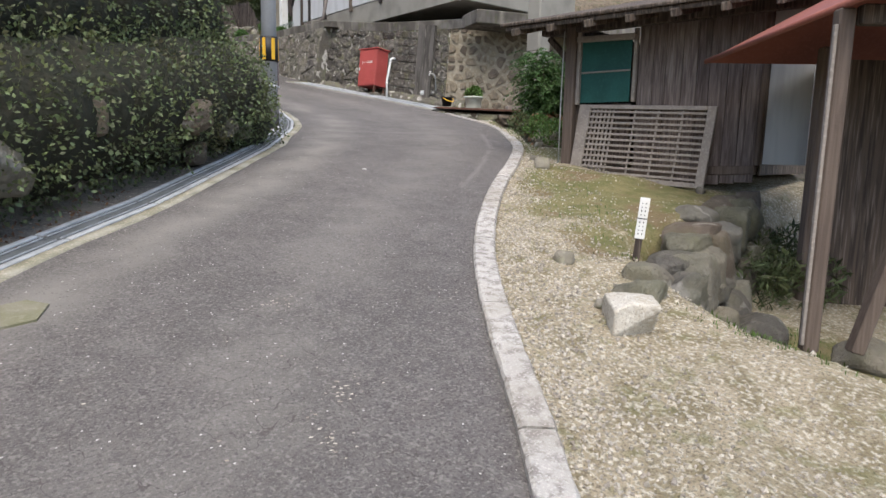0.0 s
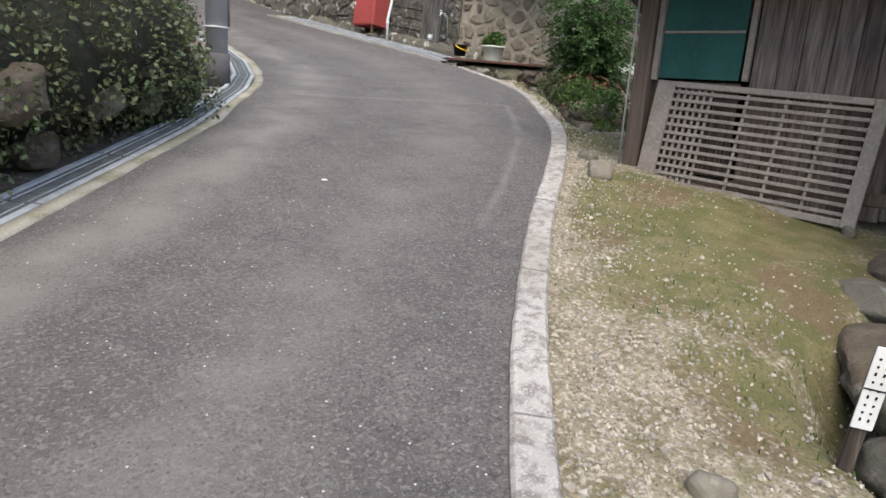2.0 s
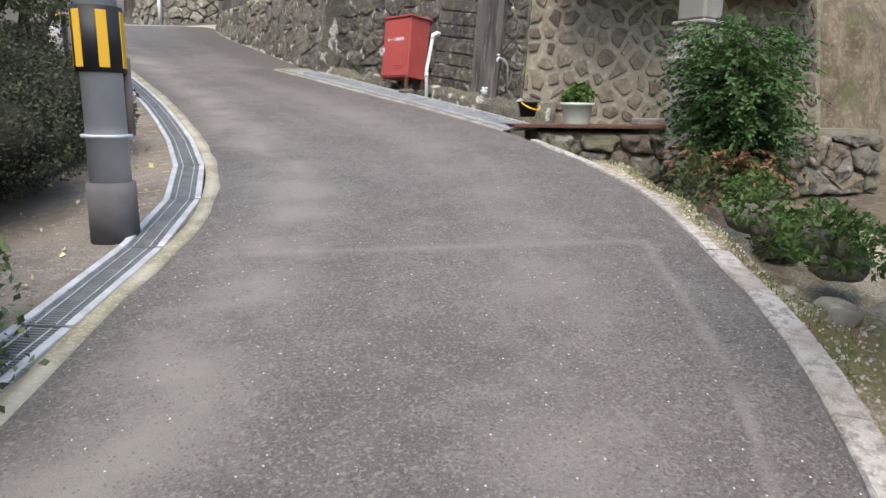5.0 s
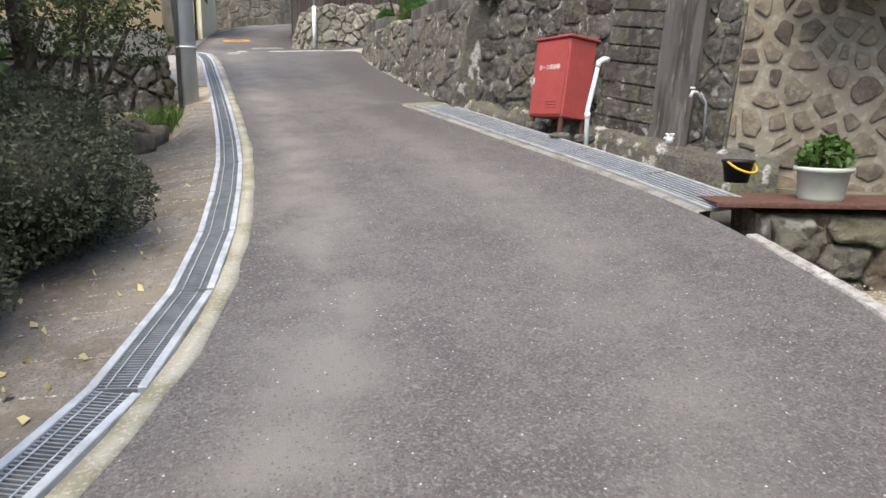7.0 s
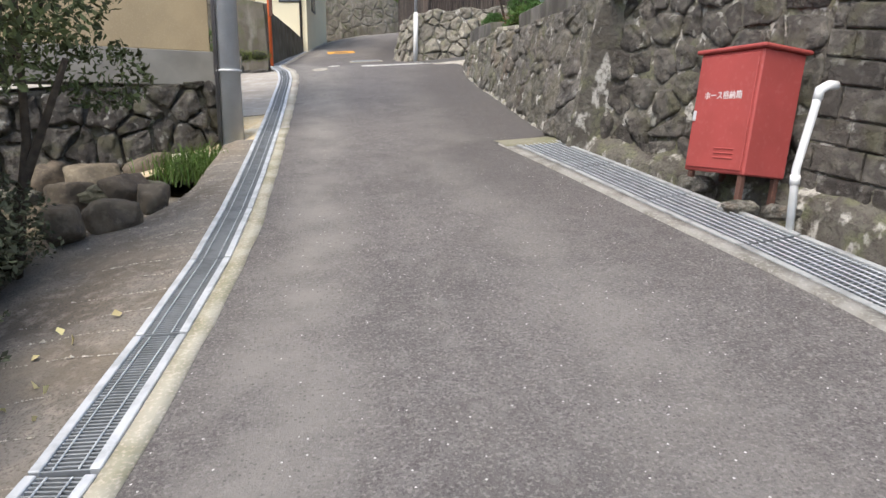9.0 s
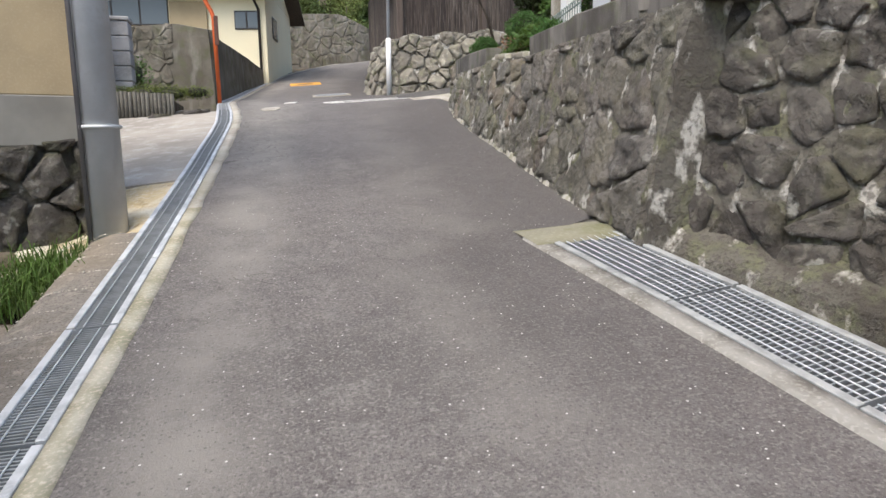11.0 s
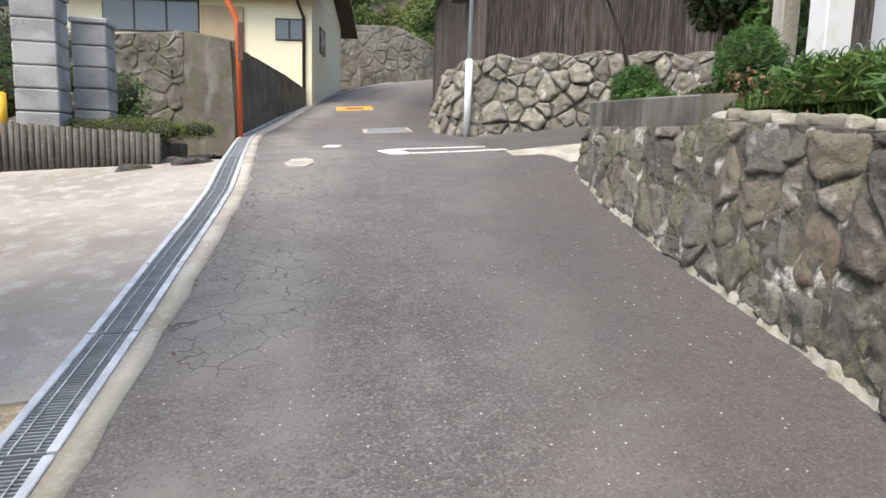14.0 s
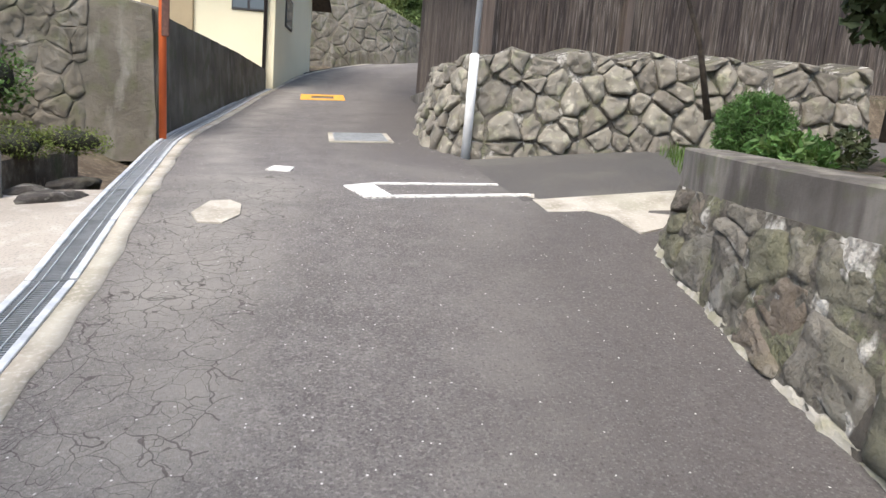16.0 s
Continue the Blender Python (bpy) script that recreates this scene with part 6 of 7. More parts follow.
# sign stake
stake = thing("sign_stake", on(4.1, 2.48, 0.04, -55) @ pose(0, 0, 0, 0, 5, 0), "small white sign with two columns of writing on a dark stake", "sign")
part("stake", box(0.05, 0.03, 0.46, OLDWOOD, 0.004), stake, Matrix.Translation((0, 0, -0.12)))
pl = part("plate", box(0.07, 0.006, 0.3, WHITEP, 0.002), stake, Matrix.Translation((0, -0.02, 0.06)), "white plate with black marks")
for c_ in range(2):
    for k in range(9):
        part("mark", box(0.007, 0.002, 0.008 if k % 3 else 0.012, BLACK, 0), pl, Matrix.Translation((-0.014 + 0.026 * c_, -0.0042, 0.03 + 0.028 * k)))
part("seam", box(0.07, 0.002, 0.006, BLACK, 0), pl, Matrix.Translation((0, -0.0042, 0.145)))

# ---- upper end: ochre building over the boulder base ----
def gable_roof(parent, x0, x1, y0, y1, z, rise, mat, over=0.4, thick=0.08, rows=0):
    """A gable roof with its ridge along x, over walls from y0 to y1."""
    ym = (y0 + y1) / 2
    sl = rise / (ym - y0)
    for sgn, ye in ((-1, y0 - over), (1, y1 + over)):
        ze = z - over * sl
        v = [(x0 - over, ye, ze), (x1 + over, ye, ze), (x1 + over, ym, z + rise), (x0 - over, ym, z + rise)]
        v += [(a, b, c + thick) for a, b, c in v]
        part("roof_slope", mesh_of("roof", v, [(0, 1, 2, 3), (7, 6, 5, 4), (0, 4, 5, 1), (1, 5, 6, 2), (2, 6, 7, 3), (3, 7, 4, 0)], mat), parent)


def wall_box(parent, name, x0, x1, y0, y1, z0, z1, mat, label=""):
    return part(name, box(x1 - x0, y1 - y0, z1 - z0, mat, 0.01), parent, Matrix.Translation(((x0 + x1) / 2, (y0 + y1) / 2, z0)), label)


och = thing("ochre_building", on(5.28, 18.62, 0.0, 17), "old ochre-rendered building with a grey plinth", "building")
wall_box(och, "wall", -5.5, 0.0, 0.0, 0.8, 0.78, 4.2, OCHRE)
wall_box(och, "plinth", -5.5, 0.03, -0.03, 0.83, 0.36, 0.78, PLINTH, "grey cement plinth")
wall_box(och, "eave", -6.0, 0.5, -0.5, 1.3, 4.2, 4.32, OLDWOOD)
gable_roof(och, -5.5, 0.0, 0, 0.8, 4.35, 0.5, SHEET, 0.5)

# ---- crumbled sandy bank beside the gutter ----
bb = np.arange(17.45, 19.36, 0.08)
rows = []
for o, h in ((0.0, -0.012), (0.08, -0.03), (0.2, -0.07), (0.35, -0.13), (0.55, -0.19), (0.8, -0.25), (1.1, -0.32), (1.5, -0.4), (2.2, -0.6)):
    q_ = lambda b: SMOOTHSTEP(b, 18.5, 19.2)
    rows.append([(at_b(G_L, b) + 0.004 - o, b, road_h(b) + h * (1 - q_(b)) + (-0.035 - 0.06 * o) * q_(b) + min(1, o * 4) * (1 - 0.7 * q_(b)) * 0.14 * noise.noise(Vector((o * 3, b * 2.2, 3)))) for b in bb])
setting("sand_bank", strip(rows, SAND, "bank"), "crumbled pale yellow sandstone edge below the driveway", "bank")
rows = [[(a, 19.252 - 0.05 * (1 - k), -0.95 * (1 - k) + k * (road_h(19.25) - 0.022 - 0.05 * (5.9 - a)) + (0.04 * noise.noise(Vector((a * 5, k, 2))) if k < 1 else 0)) for a in (5.92, 5.4, 5.0, 4.3, 2, -1)] for k in (0, 0.4, 0.8, 1.0)]
setting("driveway_edge", strip(rows, DRIVE, "edge"), "grey broken concrete edge of the driveway", "edging")
pts = [g(5.25 + rng.normal() * 0.2, 17.15 + rng.normal() * 0.25, -0.4) for _ in range(1000)]
tagged(new("grass_tuft", blades(pts, 0.36, GRASSM, 12, 0.01, 1.7)), "tuft of long green grass at the pole's foot", "grass", "", "stuff")
for k, (a, b, s_, h) in enumerate(((4.55, 17.9, 0.42, -0.5), (4.0, 17.6, 0.5, -0.55), (3.4, 17.9, 0.45, -0.5), (5.0, 17.9, 0.3, -0.55), (4.9, 15.6, 0.3, -0.15), (4.3, 16.0, 0.35, -0.3), (4.95, 15.0, 0.36, -0.2), (4.7, 14.7, 0.3, -0.15), (5.15, 15.45, 0.26, -0.2))):
    ob = new("garden_boulder", fieldstone((s_ * 1.35, s_ * 1.05, s_ * 1.05), BROWNSTONE, k + 130))
    ob.matrix_world = on(a, b, h, 63 * k)
    tagged(ob, "brown garden boulder near the building", "boulder", "garden boulders")
for k, (a, b, s_) in enumerate(((3.6, 16.2, 0.5), (2.9, 15.6, 0.6), (4.75, 16.2, 0.6))):
    ob = new("stepping_slab", fieldstone((s_ * 1.6, s_, 0.2), WALLSTONE, k + 150))
    ob.matrix_world = on(a, b, -0.28, 33 * k)
    tagged(ob, "flat stone slab set in the garden soil", "slab", "garden slabs")

# loose grit on the soil beside the gutter
cv, cf = [], []
for k in range(2600):
    i = rng.randint(len(vl) * 3 // 10, len(vl))
    o = 0.03 + min(0.9, abs(rng.normal()) * 0.35)
    t_ = vl[min(i + 1, len(vl) - 1)] - vl[max(i - 1, 0)]
    t_ = t_ / np.linalg.norm(t_)
    a, b = vl[i, 0] - t_[1] * o, vl[i, 1] + t_[0] * o
    c = np.array(g(a, b, left_soil(a, b, o) + 0.003))
    r = rng.uniform(0.003, 0.010) * (2.0 if rng.rand() < 0.04 else 1)
    n = len(cv)
    cv += [tuple(c + np.array(u_) * r * rng.uniform(0.6, 1.2, 3)) for u_ in ((1, 0, 0), (-1, 0, 0), (0, 1, 0), (0, -1, 0), (0, 0, 0.8))]
    cf += [(n, n + 2, n + 4), (n + 2, n + 1, n + 4), (n + 1, n + 3, n + 4), (n + 3, n, n + 4)]
tagged(new("verge_grit", mesh_of("grit", cv, cf, CHIP)), "pale grit strewn on the soil beside the gutter", "gravel", "", "stuff")

# ---- planting bed with log edging, gate pillars ----
ROWM = on(5.1, 24.62, -0.02, 3)
logs = thing("log_edging", ROWM, "low edging of grey upright logs round a planting bed", "log edging")
for k in range(58):
    part("log", cyl(0.034, 0.55 + 0.008 * math.sin(k * 2.3), LOG, 8, 0.032, 0.006), logs, Matrix.Translation((-0.03 - 0.066 * k, 0.012 * math.sin(k * 1.7), -0.24 + 0.0028 * k)))
bed = setting("planting_bed", box(3.9, 2.2, 0.5, SOIL, 0.03), "soil of the raised planting bed", "soil", ROWM @ Matrix.Translation((-2.0, 1.16, -0.25)))
pill = thing("gate_pillar", on(3.7, 25.15, 0.25, 4), "tall gate pillar of rough grey concrete blocks", "gate pillar", "gate pillars")
for k in range(6):
    part("block", box(0.47, 0.46, 0.255, BLOCK, 0.018), pill, Matrix.Translation((0, 0, 0.262 * k + 0.004)))
part("cap", box(0.51, 0.5, 0.09, BLOCK, 0.015), pill, Matrix.Translation((0, 0, 1.575)), "flat dark cap")
pill2 = thing("gate_pillar", on(4.1, 25.7, 0.2, 4), "shorter gate pillar of rough grey concrete blocks", "gate pillar", "gate pillars")
for k in range(5):
    part("block", box(0.4, 0.46, 0.255, BLOCK, 0.018), pill2, Matrix.Translation((0, 0, 0.262 * k + 0.004)))
part("cap", box(0.44, 0.5, 0.07, BLOCK, 0.015), pill2, Matrix.Translation((0, 0, 1.314)), "flat cap")
yp = thing("marker_post", on(3.35, 24.9, 0.28), "short yellow plastic marker post", "post")
part("shaft", cyl(0.05, 0.5, YELLOW, 14, 0.05, 0.01), yp)
for k, (a, b, s_) in enumerate(((5.22, 24.8, 0.3), (5.4, 25.2, 0.28), (5.45, 24.55, 0.36), (4.9, 24.2, 0.3))):
    ob = new("edge_stone", fieldstone((s_ * 1.5, s_ * 0.9, s_ * 0.6), DARKSTONE, k + 170))
    ob.matrix_world = on(a, b, road_h(b) - 0.05, 10 * k)
    tagged(ob, "dark flat stone beside the planting bed", "stone", "bed stones")
GROUNDLEAF = material("yellow_green_leaf", (0.13, 0.16, 0.04), 0.7, island=0.4, subsurf=0.2)
gb2 = [((0, 0, 0.05), (0.35, 0.22, 0.13)), ((0.45, 0.05, 0.05), (0.3, 0.2, 0.12)), ((-0.4, 0.05, 0.06), (0.3, 0.2, 0.14))]
for k, (a, b) in enumerate(((4.55, 25.1), (4.95, 25.3), (3.6, 25.0), (4.3, 25.3))):
    bush("groundcover", on(a, b, 0.22), gb2, 3000, 0.028, GROUNDLEAF, "low green groundcover in the planting bed", 50 + k)
gar = [((0, 0, 0.5), (0.9, 0.6, 0.5)), ((-0.9, 0.2, 0.7), (0.8, 0.6, 0.6)), ((0.8, 0.3, 0.4), (0.6, 0.5, 0.4))]
for k, (a, b, h) in enumerate(((2.9, 27.2, 0.2), (1.2, 26.6, 0.2), (2.2, 28.5, 0.7), (0.2, 28.0, 0.7), (-1.5, 27.5, 0.6))):
    bush("garden_shrub", on(a, b, h), gar, 7000, 0.06, (LEAF2, LEAF, LEAF3)[k % 3], "rounded garden shrub behind the gate", 60 + k)
for k in range(12):
    a, b = 3.4 - 0.5 * (k % 6), 26.5 + 0.5 * (k // 6) + 0.2 * (k % 3)
    ob = new("garden_rock", rock((0.5, 0.4, 0.42), STONE, k + 190))
    ob.matrix_world = on(a, b, 0.15 + 0.3 * (k // 6), 47 * k)
    tagged(ob, "mossy garden rock on the slope behind the gate", "rock", "garden rocks")

# ---- concrete and stone wall by the mirror ----
SIDEW = smooth([(5.42, 28.2), (5.55, 30), (5.85, 32.7), (6.3, 36.2)], 0.3)
place_s, SLEN = along(SIDEW, 0.04, -1)
side_wall = thing("wall_side", Matrix(), "stained brown concrete retaining wall with a level top", "concrete wall", kind="structure")
part("wall", face_sheet(place_s, 0, SLEN, lambda s: lerp_table([(0, 1.58), (2.2, 1.34), (5, 0.95), (8.1, 0.42)], s), 0.0, BANKWALL, "wall", lambda s: -0.4, 0.2), side_wall)
FRONTW = np.array([(2.6, 28.45), (3.5, 28.38), (4.4, 28.3), (5.0, 28.24), (5.42, 28.2)], float)
place_f, FLEN = along(FRONTW, 0.08, -1)
front_wall = thing("wall_front", Matrix(), "stone-faced garden wall ending in a concrete corner", "stone wall", kind="structure")
part("wall", face_sheet(place_f, 0, FLEN, lambda s: lerp_table([(0, 1.72), (2.0, 1.76), (2.8, 1.58)], s), 0.0, BANKWALL, "wall", lambda s: -0.3, 0.3), front_wall)

# ---- traffic mirror ----
mir = thing("traffic_mirror", on(5.52, 28.1, road_h(28.1)), "orange traffic mirror post with two round mirrors", "traffic mirror")
part("post", tube([(0, 0, 0), (-0.02, 0, 1.85), (-0.05, 0, 1.95), (-0.3, 0, 2.45), (-0.34, 0, 2.55), (-0.36, 0, 3.15)], 0.045, ORANGE, 12), mir)
part("dark_plate", box(0.09, 0.03, 0.62, RUST, 0.01), mir, Matrix.Translation((0.03, -0.06, 1.25)), "dark name plate on the post")


def mirror_head(m, parent):
    h = part("mirror_head", lathe([(0.0, 0.06), (0.2, 0.045), (0.27, 0.0), (0.28, -0.03), (0.27, -0.04), (0.265, -0.01)], ORANGE, 30), parent, m, "round orange hood")
    hood = [(r_ * math.cos(q_), -r_ * math.sin(q_), z_) for q_ in np.linspace(0.35, math.pi - 0.35, 15) for r_, z_ in ((0.272, -0.02), (0.282, -0.13), (0.29, -0.13), (0.284, -0.02))]
    part("visor", mesh_of("visor", hood, [(i * 4 + k, i * 4 + (k + 1) % 4, i * 4 + 4 + (k + 1) % 4, i * 4 + 4 + k) for i in range(14) for k in range(4)], ORANGE), h, None, "orange sun visor")
    part("mirror_face", lathe([(0.0, -0.035), (0.12, -0.03), (0.22, -0.018), (0.262, -0.008)], MIRROR, 30), h, None, "convex mirror")
    return h


mirror_head(Matrix.Translation((-0.06, -0.12, 3.1)) @ pose(0, 0, 0, -91, 0, 14), mir)
h2 = part("mirror_back", lathe([(0.0, 0.05), (0.12, 0.045), (0.14, 0.02), (0.25, 0.0), (0.28, -0.02)], WHITE, 30), mir, Matrix.Translation((0.25, 0.05, 2.86)) @ pose(0, 0, 0, -82, 0, -30) @ pose(0, 0, 0, 180, 0, 0), "pale mirror seen from behind")
for k in range(3):
    part("bracket", box(0.5, 0.03, 0.03, STEEL, 0.005), h2, pose(0, 0, 0.055, 0, 0, 60 * k))
part("arm", tube([(-0.36, 0, 3.0), (-0.2, -0.02, 3.0), (0.0, -0.05, 2.95), (0.25, 0.03, 2.86)], 0.025, ORANGE, 8), mir)
part("lamp_box", box(0.1, 0.1, 0.3, ORANGE, 0.02), mir, Matrix.Translation((-0.36, 0, 2.95)))

# ---- cream house with blue tiled roof ----
house = thing("cream_house", on(6.45, 36.0, -0.3, -9), "cream-walled house with a glossy blue tiled roof", "house")
# local x to the left is negative, y to the back; corner at the origin
EV = 2.95
wall_box(house, "wall", -12.0, 0.0, 0.0, 5.4, -1.2, EV, CREAM)
v = [(-12.0, 0, EV), (-12.0, 5.4, EV), (-12.0, 2.7, EV + 1.05), (0, 0, EV), (0, 5.4, EV), (0, 2.7, EV + 1.05)]
part("gable", mesh_of("gable", v, [(0, 1, 2), (3, 5, 4), (0, 2, 5, 3), (1, 4, 5, 2)], CREAM), house)
gable_roof(house, -12, 0, 0, 5.4, EV + 0.02, 1.08, OLDWOOD, 0.55, 0.06)
# roof tiles: rows of rounded pans on the slope to the street
th = math.atan2(1.08, 2.7)
tile_v, tile_f = [], []
for a_ in range(7):
    t = a_ / 6
    tile_v += [(-0.13 + 0.26 * t, y_, 0.02 + 0.03 * math.cos(2 * math.pi * (t - 0.35)) + z_) for y_, z_ in ((0, 0.02), (0.29, 0.0), (0.0, -0.02))]
for a_ in range(6):
    tile_f += [(a_ * 3, a_ * 3 + 3, a_ * 3 + 4, a_ * 3 + 1), (a_ * 3 + 2, a_ * 3 + 5, a_ * 3 + 3, a_ * 3)]
TILEMESH = mesh_of("roof_tile", tile_v, tile_f, TILE, True)
roofp = part("tile_field", box(13.0, 0.02, 0.02, TILE, 0.002), house, Matrix.Translation((-6.0, -0.6, EV - 0.12)), "blue glazed tiles")
allv, allf = [], []
for r in range(13):
    for c in range(50):
        m = Matrix.Translation((-12.45 + 0.26 * c, -0.58, EV + 0.085 - 0.58 * 0.4)) @ pose(0, 0, 0, math.degrees(th), 0, 0) @ Matrix.Translation((0, 0.265 * r, 0.015))
        if c >= 28 and r < 13:
            part("roof_tile", TILEMESH, house, m)
        else:
            n0 = len(allv)
            allv += [m @ Vector(q_) for q_ in tile_v]
            allf += [tuple(i + n0 for i in f_) for f_ in tile_f]
tagged(part("far_tiles", mesh_of("tiles", allv, allf, TILE, True), house), "", "", "", "stuff")
part("ridge", tube([(-12.6, 2.7, EV + 1.22), (-6, 2.7, EV + 1.22), (0.6, 2.7, EV + 1.22)], 0.12, TILE, 10), house)
part("ridge_end", box(0.1, 0.26, 0.3, TILE, 0.03), house, Matrix.Translation((0.58, 2.7, EV + 1.08)))
part("gutter", tube([(-12.4, -0.6, EV - 0.2), (0.5, -0.6, EV - 0.2)], 0.05, BRONZE, 8), house)
part("downpipe", tube([(-0.35, -0.58, EV - 0.2), (-0.3, -0.3, EV - 0.45), (-0.22, -0.06, EV - 0.7), (-0.22, -0.06, -0.9)], 0.045, BRONZE, 8), house)


def window(parent, w, h, m, panes=2):
    t = part("window", box(w, 0.06, h, BRONZE, 0.006), parent, m, "dark bronze window")
    for k in range(panes):
        part("pane", box(w / panes - 0.06, 0.02, h - 0.09, GLASS, 0.002), t, Matrix.Translation((-w / 2 + w / panes * (k + 0.5), -0.025, 0.045)))
    return t


window(house, 0.8, 0.6, Matrix.Translation((-0.62, -0.01, 1.62)))
window(house, 0.9, 0.75, Matrix.Translation((0.0, 1.6, 1.5)) @ pose(0, 0, 0, 0, 0, 90), 1)
window(house, 2.7, 0.95, Matrix.Translation((-4.5, -0.01, 1.75)), 3)
wall_box(house, "shutter", -3.1, -1.9, -0.08, 0.02, 0.9, 2.5, OCHRE, "brown shutter box")
dish = thing("satellite_dish", house.matrix_world @ Matrix.Translation((-4.9, 1.2, EV + 0.5)), "white satellite dish on a thin mast on the roof", "satellite dish")
part("dish", lathe([(0.0, -0.045), (0.1, -0.035), (0.2, 0.015), (0.21, 0.022)], WHITEP, 24), dish, Matrix.Translation((0, -0.15, 0.9)) @ pose(0, 0, 0, 75, 0, 15))
part("mast", cyl(0.02, 2.6, DARKSTEEL, 8), dish)
annex = thing("annex", on(-4.2, 34.6, 0.2, -10), "lower brown and cream wing of the house", "house")
wall_box(annex, "wall", -5, 1.2, 0, 4, -1, 2.3, CREAM)
wall_box(annex, "dark_front", -4.9, 1.0, -0.06, 0.02, -0.5, 1.6, OLDWOOD)
gable_roof(annex, -5, 1.2, 0, 4, 2.32, 0.9, TILE, 0.6)

# concrete bank wall at the end of the lane and pole behind
END = smooth([(7.2, 43.5), (9.2, 43.8), (11.0, 44.6), (12.5, 46.6), (14.5, 49.5)], 0.4)
place_e, ELEN = along(END, 0.25, -1)
end_wall = thing("wall_end", Matrix(), "tall mossy concrete block retaining wall where the lane bends", "concrete wall", kind="structure")
part("wall", face_sheet(place_e, 0, ELEN, lambda s: lerp_table([(0, 2.3), (2.6, 2.2), (4.5, 1.4), (8, 0.5)], s), 0, BANKWALL, "wall", lambda s: -1.5, 0.5), end_wall)
utility_pole(on(8.75, 46.6, 1.5), "grey concrete utility pole behind the bank wall", 9, 0.15)
blk = thing("kerb_block_stack", on(4.25, 21.1, -0.1, 5), "weathered concrete block at the driveway's edge", "concrete block")
part("base_block", box(0.7, 0.5, 0.3, CONCRETE, 0.02), blk, Matrix.Translation((0, 0, -0.25)))
part("upper_block", box(0.4, 0.3, 0.35, LOG, 0.02), blk, Matrix.Translation((-0.1, 0, 0.05)))
utility_pole(on(13.4, 50.0, 1.0), "slim grey pole by the far bend", 6, 0.08)
wp = thing("guy_wire", on(9.17, 26.9, road_h(26.9)) @ pose(0, 0, 0, 0, 0.5, 0), "steel guy rod with a white plastic guard at its foot", "guy wire")
part("guard", cyl(0.055, 1.22, WHITEP, 14, 0.055, 0.006), wp, Matrix.Translation((0, 0, -0.03)), "white tubular guard")
part("rod", cyl(0.035, 5.0, POLE, 10), wp, Matrix.Translation((0, 0, 1.15)))

# ---- weathered plank warehouse above the crossing ----
STAINED = material("stained_plaster", (0.4, 0.375, 0.34), 0.9, [(2.2, (0.13, 0.11, 0.1), 0.9, 0.46, 0.6, 8, (1.5, 1.5, 0.5)), (20, (0.3, 0.27, 0.24), 0.5, 0.5, 0.66)])
wh = thing("warehouse", on(9.75, 28.5, 0.5, 0), "old warehouse clad in weathered dark upright planks", "warehouse")
# added block behind the planks, with the indoor shade put into its colour
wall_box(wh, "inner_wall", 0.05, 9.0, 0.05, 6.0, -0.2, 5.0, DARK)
part("foundation", box(9.4, 6.2, 0.9, WALLCON, 0.02), wh, Matrix.Translation((4.6, 3.0, -0.75)))
x = 0.0
while x < 8.8:
    w = random.uniform(0.12, 0.2)
    part("plank", box(w - 0.006, 0.022, 2.42 + random.uniform(-0.06, 0.03), OLDWOOD, 0.003), wh, Matrix.Translation((x + w / 2, 0.03 + random.uniform(-0.006, 0.006), 0.1)))
    x += w
y = 0.06
while y < 6.0:
    w = random.uniform(0.12, 0.2)
    part("plank", box(0.022, w - 0.006, 2.5, OLDWOOD, 0.003), wh, Matrix.Translation((0.02, y + w / 2, 0.0)))
    y += w
part("corner_post", box(0.14, 0.14, 4.9, POST, 0.01), wh, Matrix.Translation((-0.02, -0.02, 0.0)))
part("post", box(0.12, 0.12, 4.9, POST, 0.01), wh, Matrix.Translation((2.05, -0.02, 0.0)))
part("rail", box(2.2, 0.08, 0.14, OLDWOOD, 0.01), wh, Matrix.Translation((1.05, -0.02, 2.5)))
part("rail", box(6.6, 0.08, 0.14, OLDWOOD, 0.01), wh, Matrix.Translation((5.5, -0.02, 2.75)))
for k in range(3):
    part("upper_panel", box(0.64, 0.03, 1.6, PLINTH, 0.004), wh, Matrix.Translation((0.37 + 0.66 * k, 0.02, 2.7)), "grey plastered upper panel")
for k in range(5):
    part("upper_panel", box(1.25, 0.03, 1.6, STAINED, 0.004), wh, Matrix.Translation((2.75 + 1.28 * k, 0.02, 2.95)), "stained pale plaster panel")
part("window_board", box(0.05, 1.2, 0.95, material("pale_teal_board", (0.16, 0.32, 0.33), 0.6, [(3, (0.1, 0.22, 0.23), 0.6, 0.42, 0.62)]), 0.006), wh, Matrix.Translation((-0.14, 1.1, 2.0)), "pale teal board hung on the side wall")
part("slat_box", box(0.3, 1.0, 0.16, WOOD, 0.01), wh, Matrix.Translation((-0.2, 1.1, 1.75)))
part("roof", box(11.5, 9.0, 0.1, OLDWOOD, 0.02), wh, Matrix.Translation((4.6, 2.8, 4.9)), "dark timber eaves")
part("side_eave", box(1.1, 8.4, 0.07, OLDWOOD, 0.02), wh, Matrix.Translation((-0.5, 3.4, 3.6)) @ pose(0, 0, 0, 0, -28, 0))
for k in range(9):
    part("rafter", box(0.9, 0.07, 0.09, OLDWOOD, 0.01), wh, Matrix.Translation((-0.42, -0.65 + 0.95 * k, 3.52)) @ pose(0, 0, 0, 0, -28, 0))
part("old_log", tube([(0.75, -0.75, 0.42), (2.1, -0.8, 0.38)], 0.055, RUST, 10), wh, None, "dark red-brown log laid on the wall")

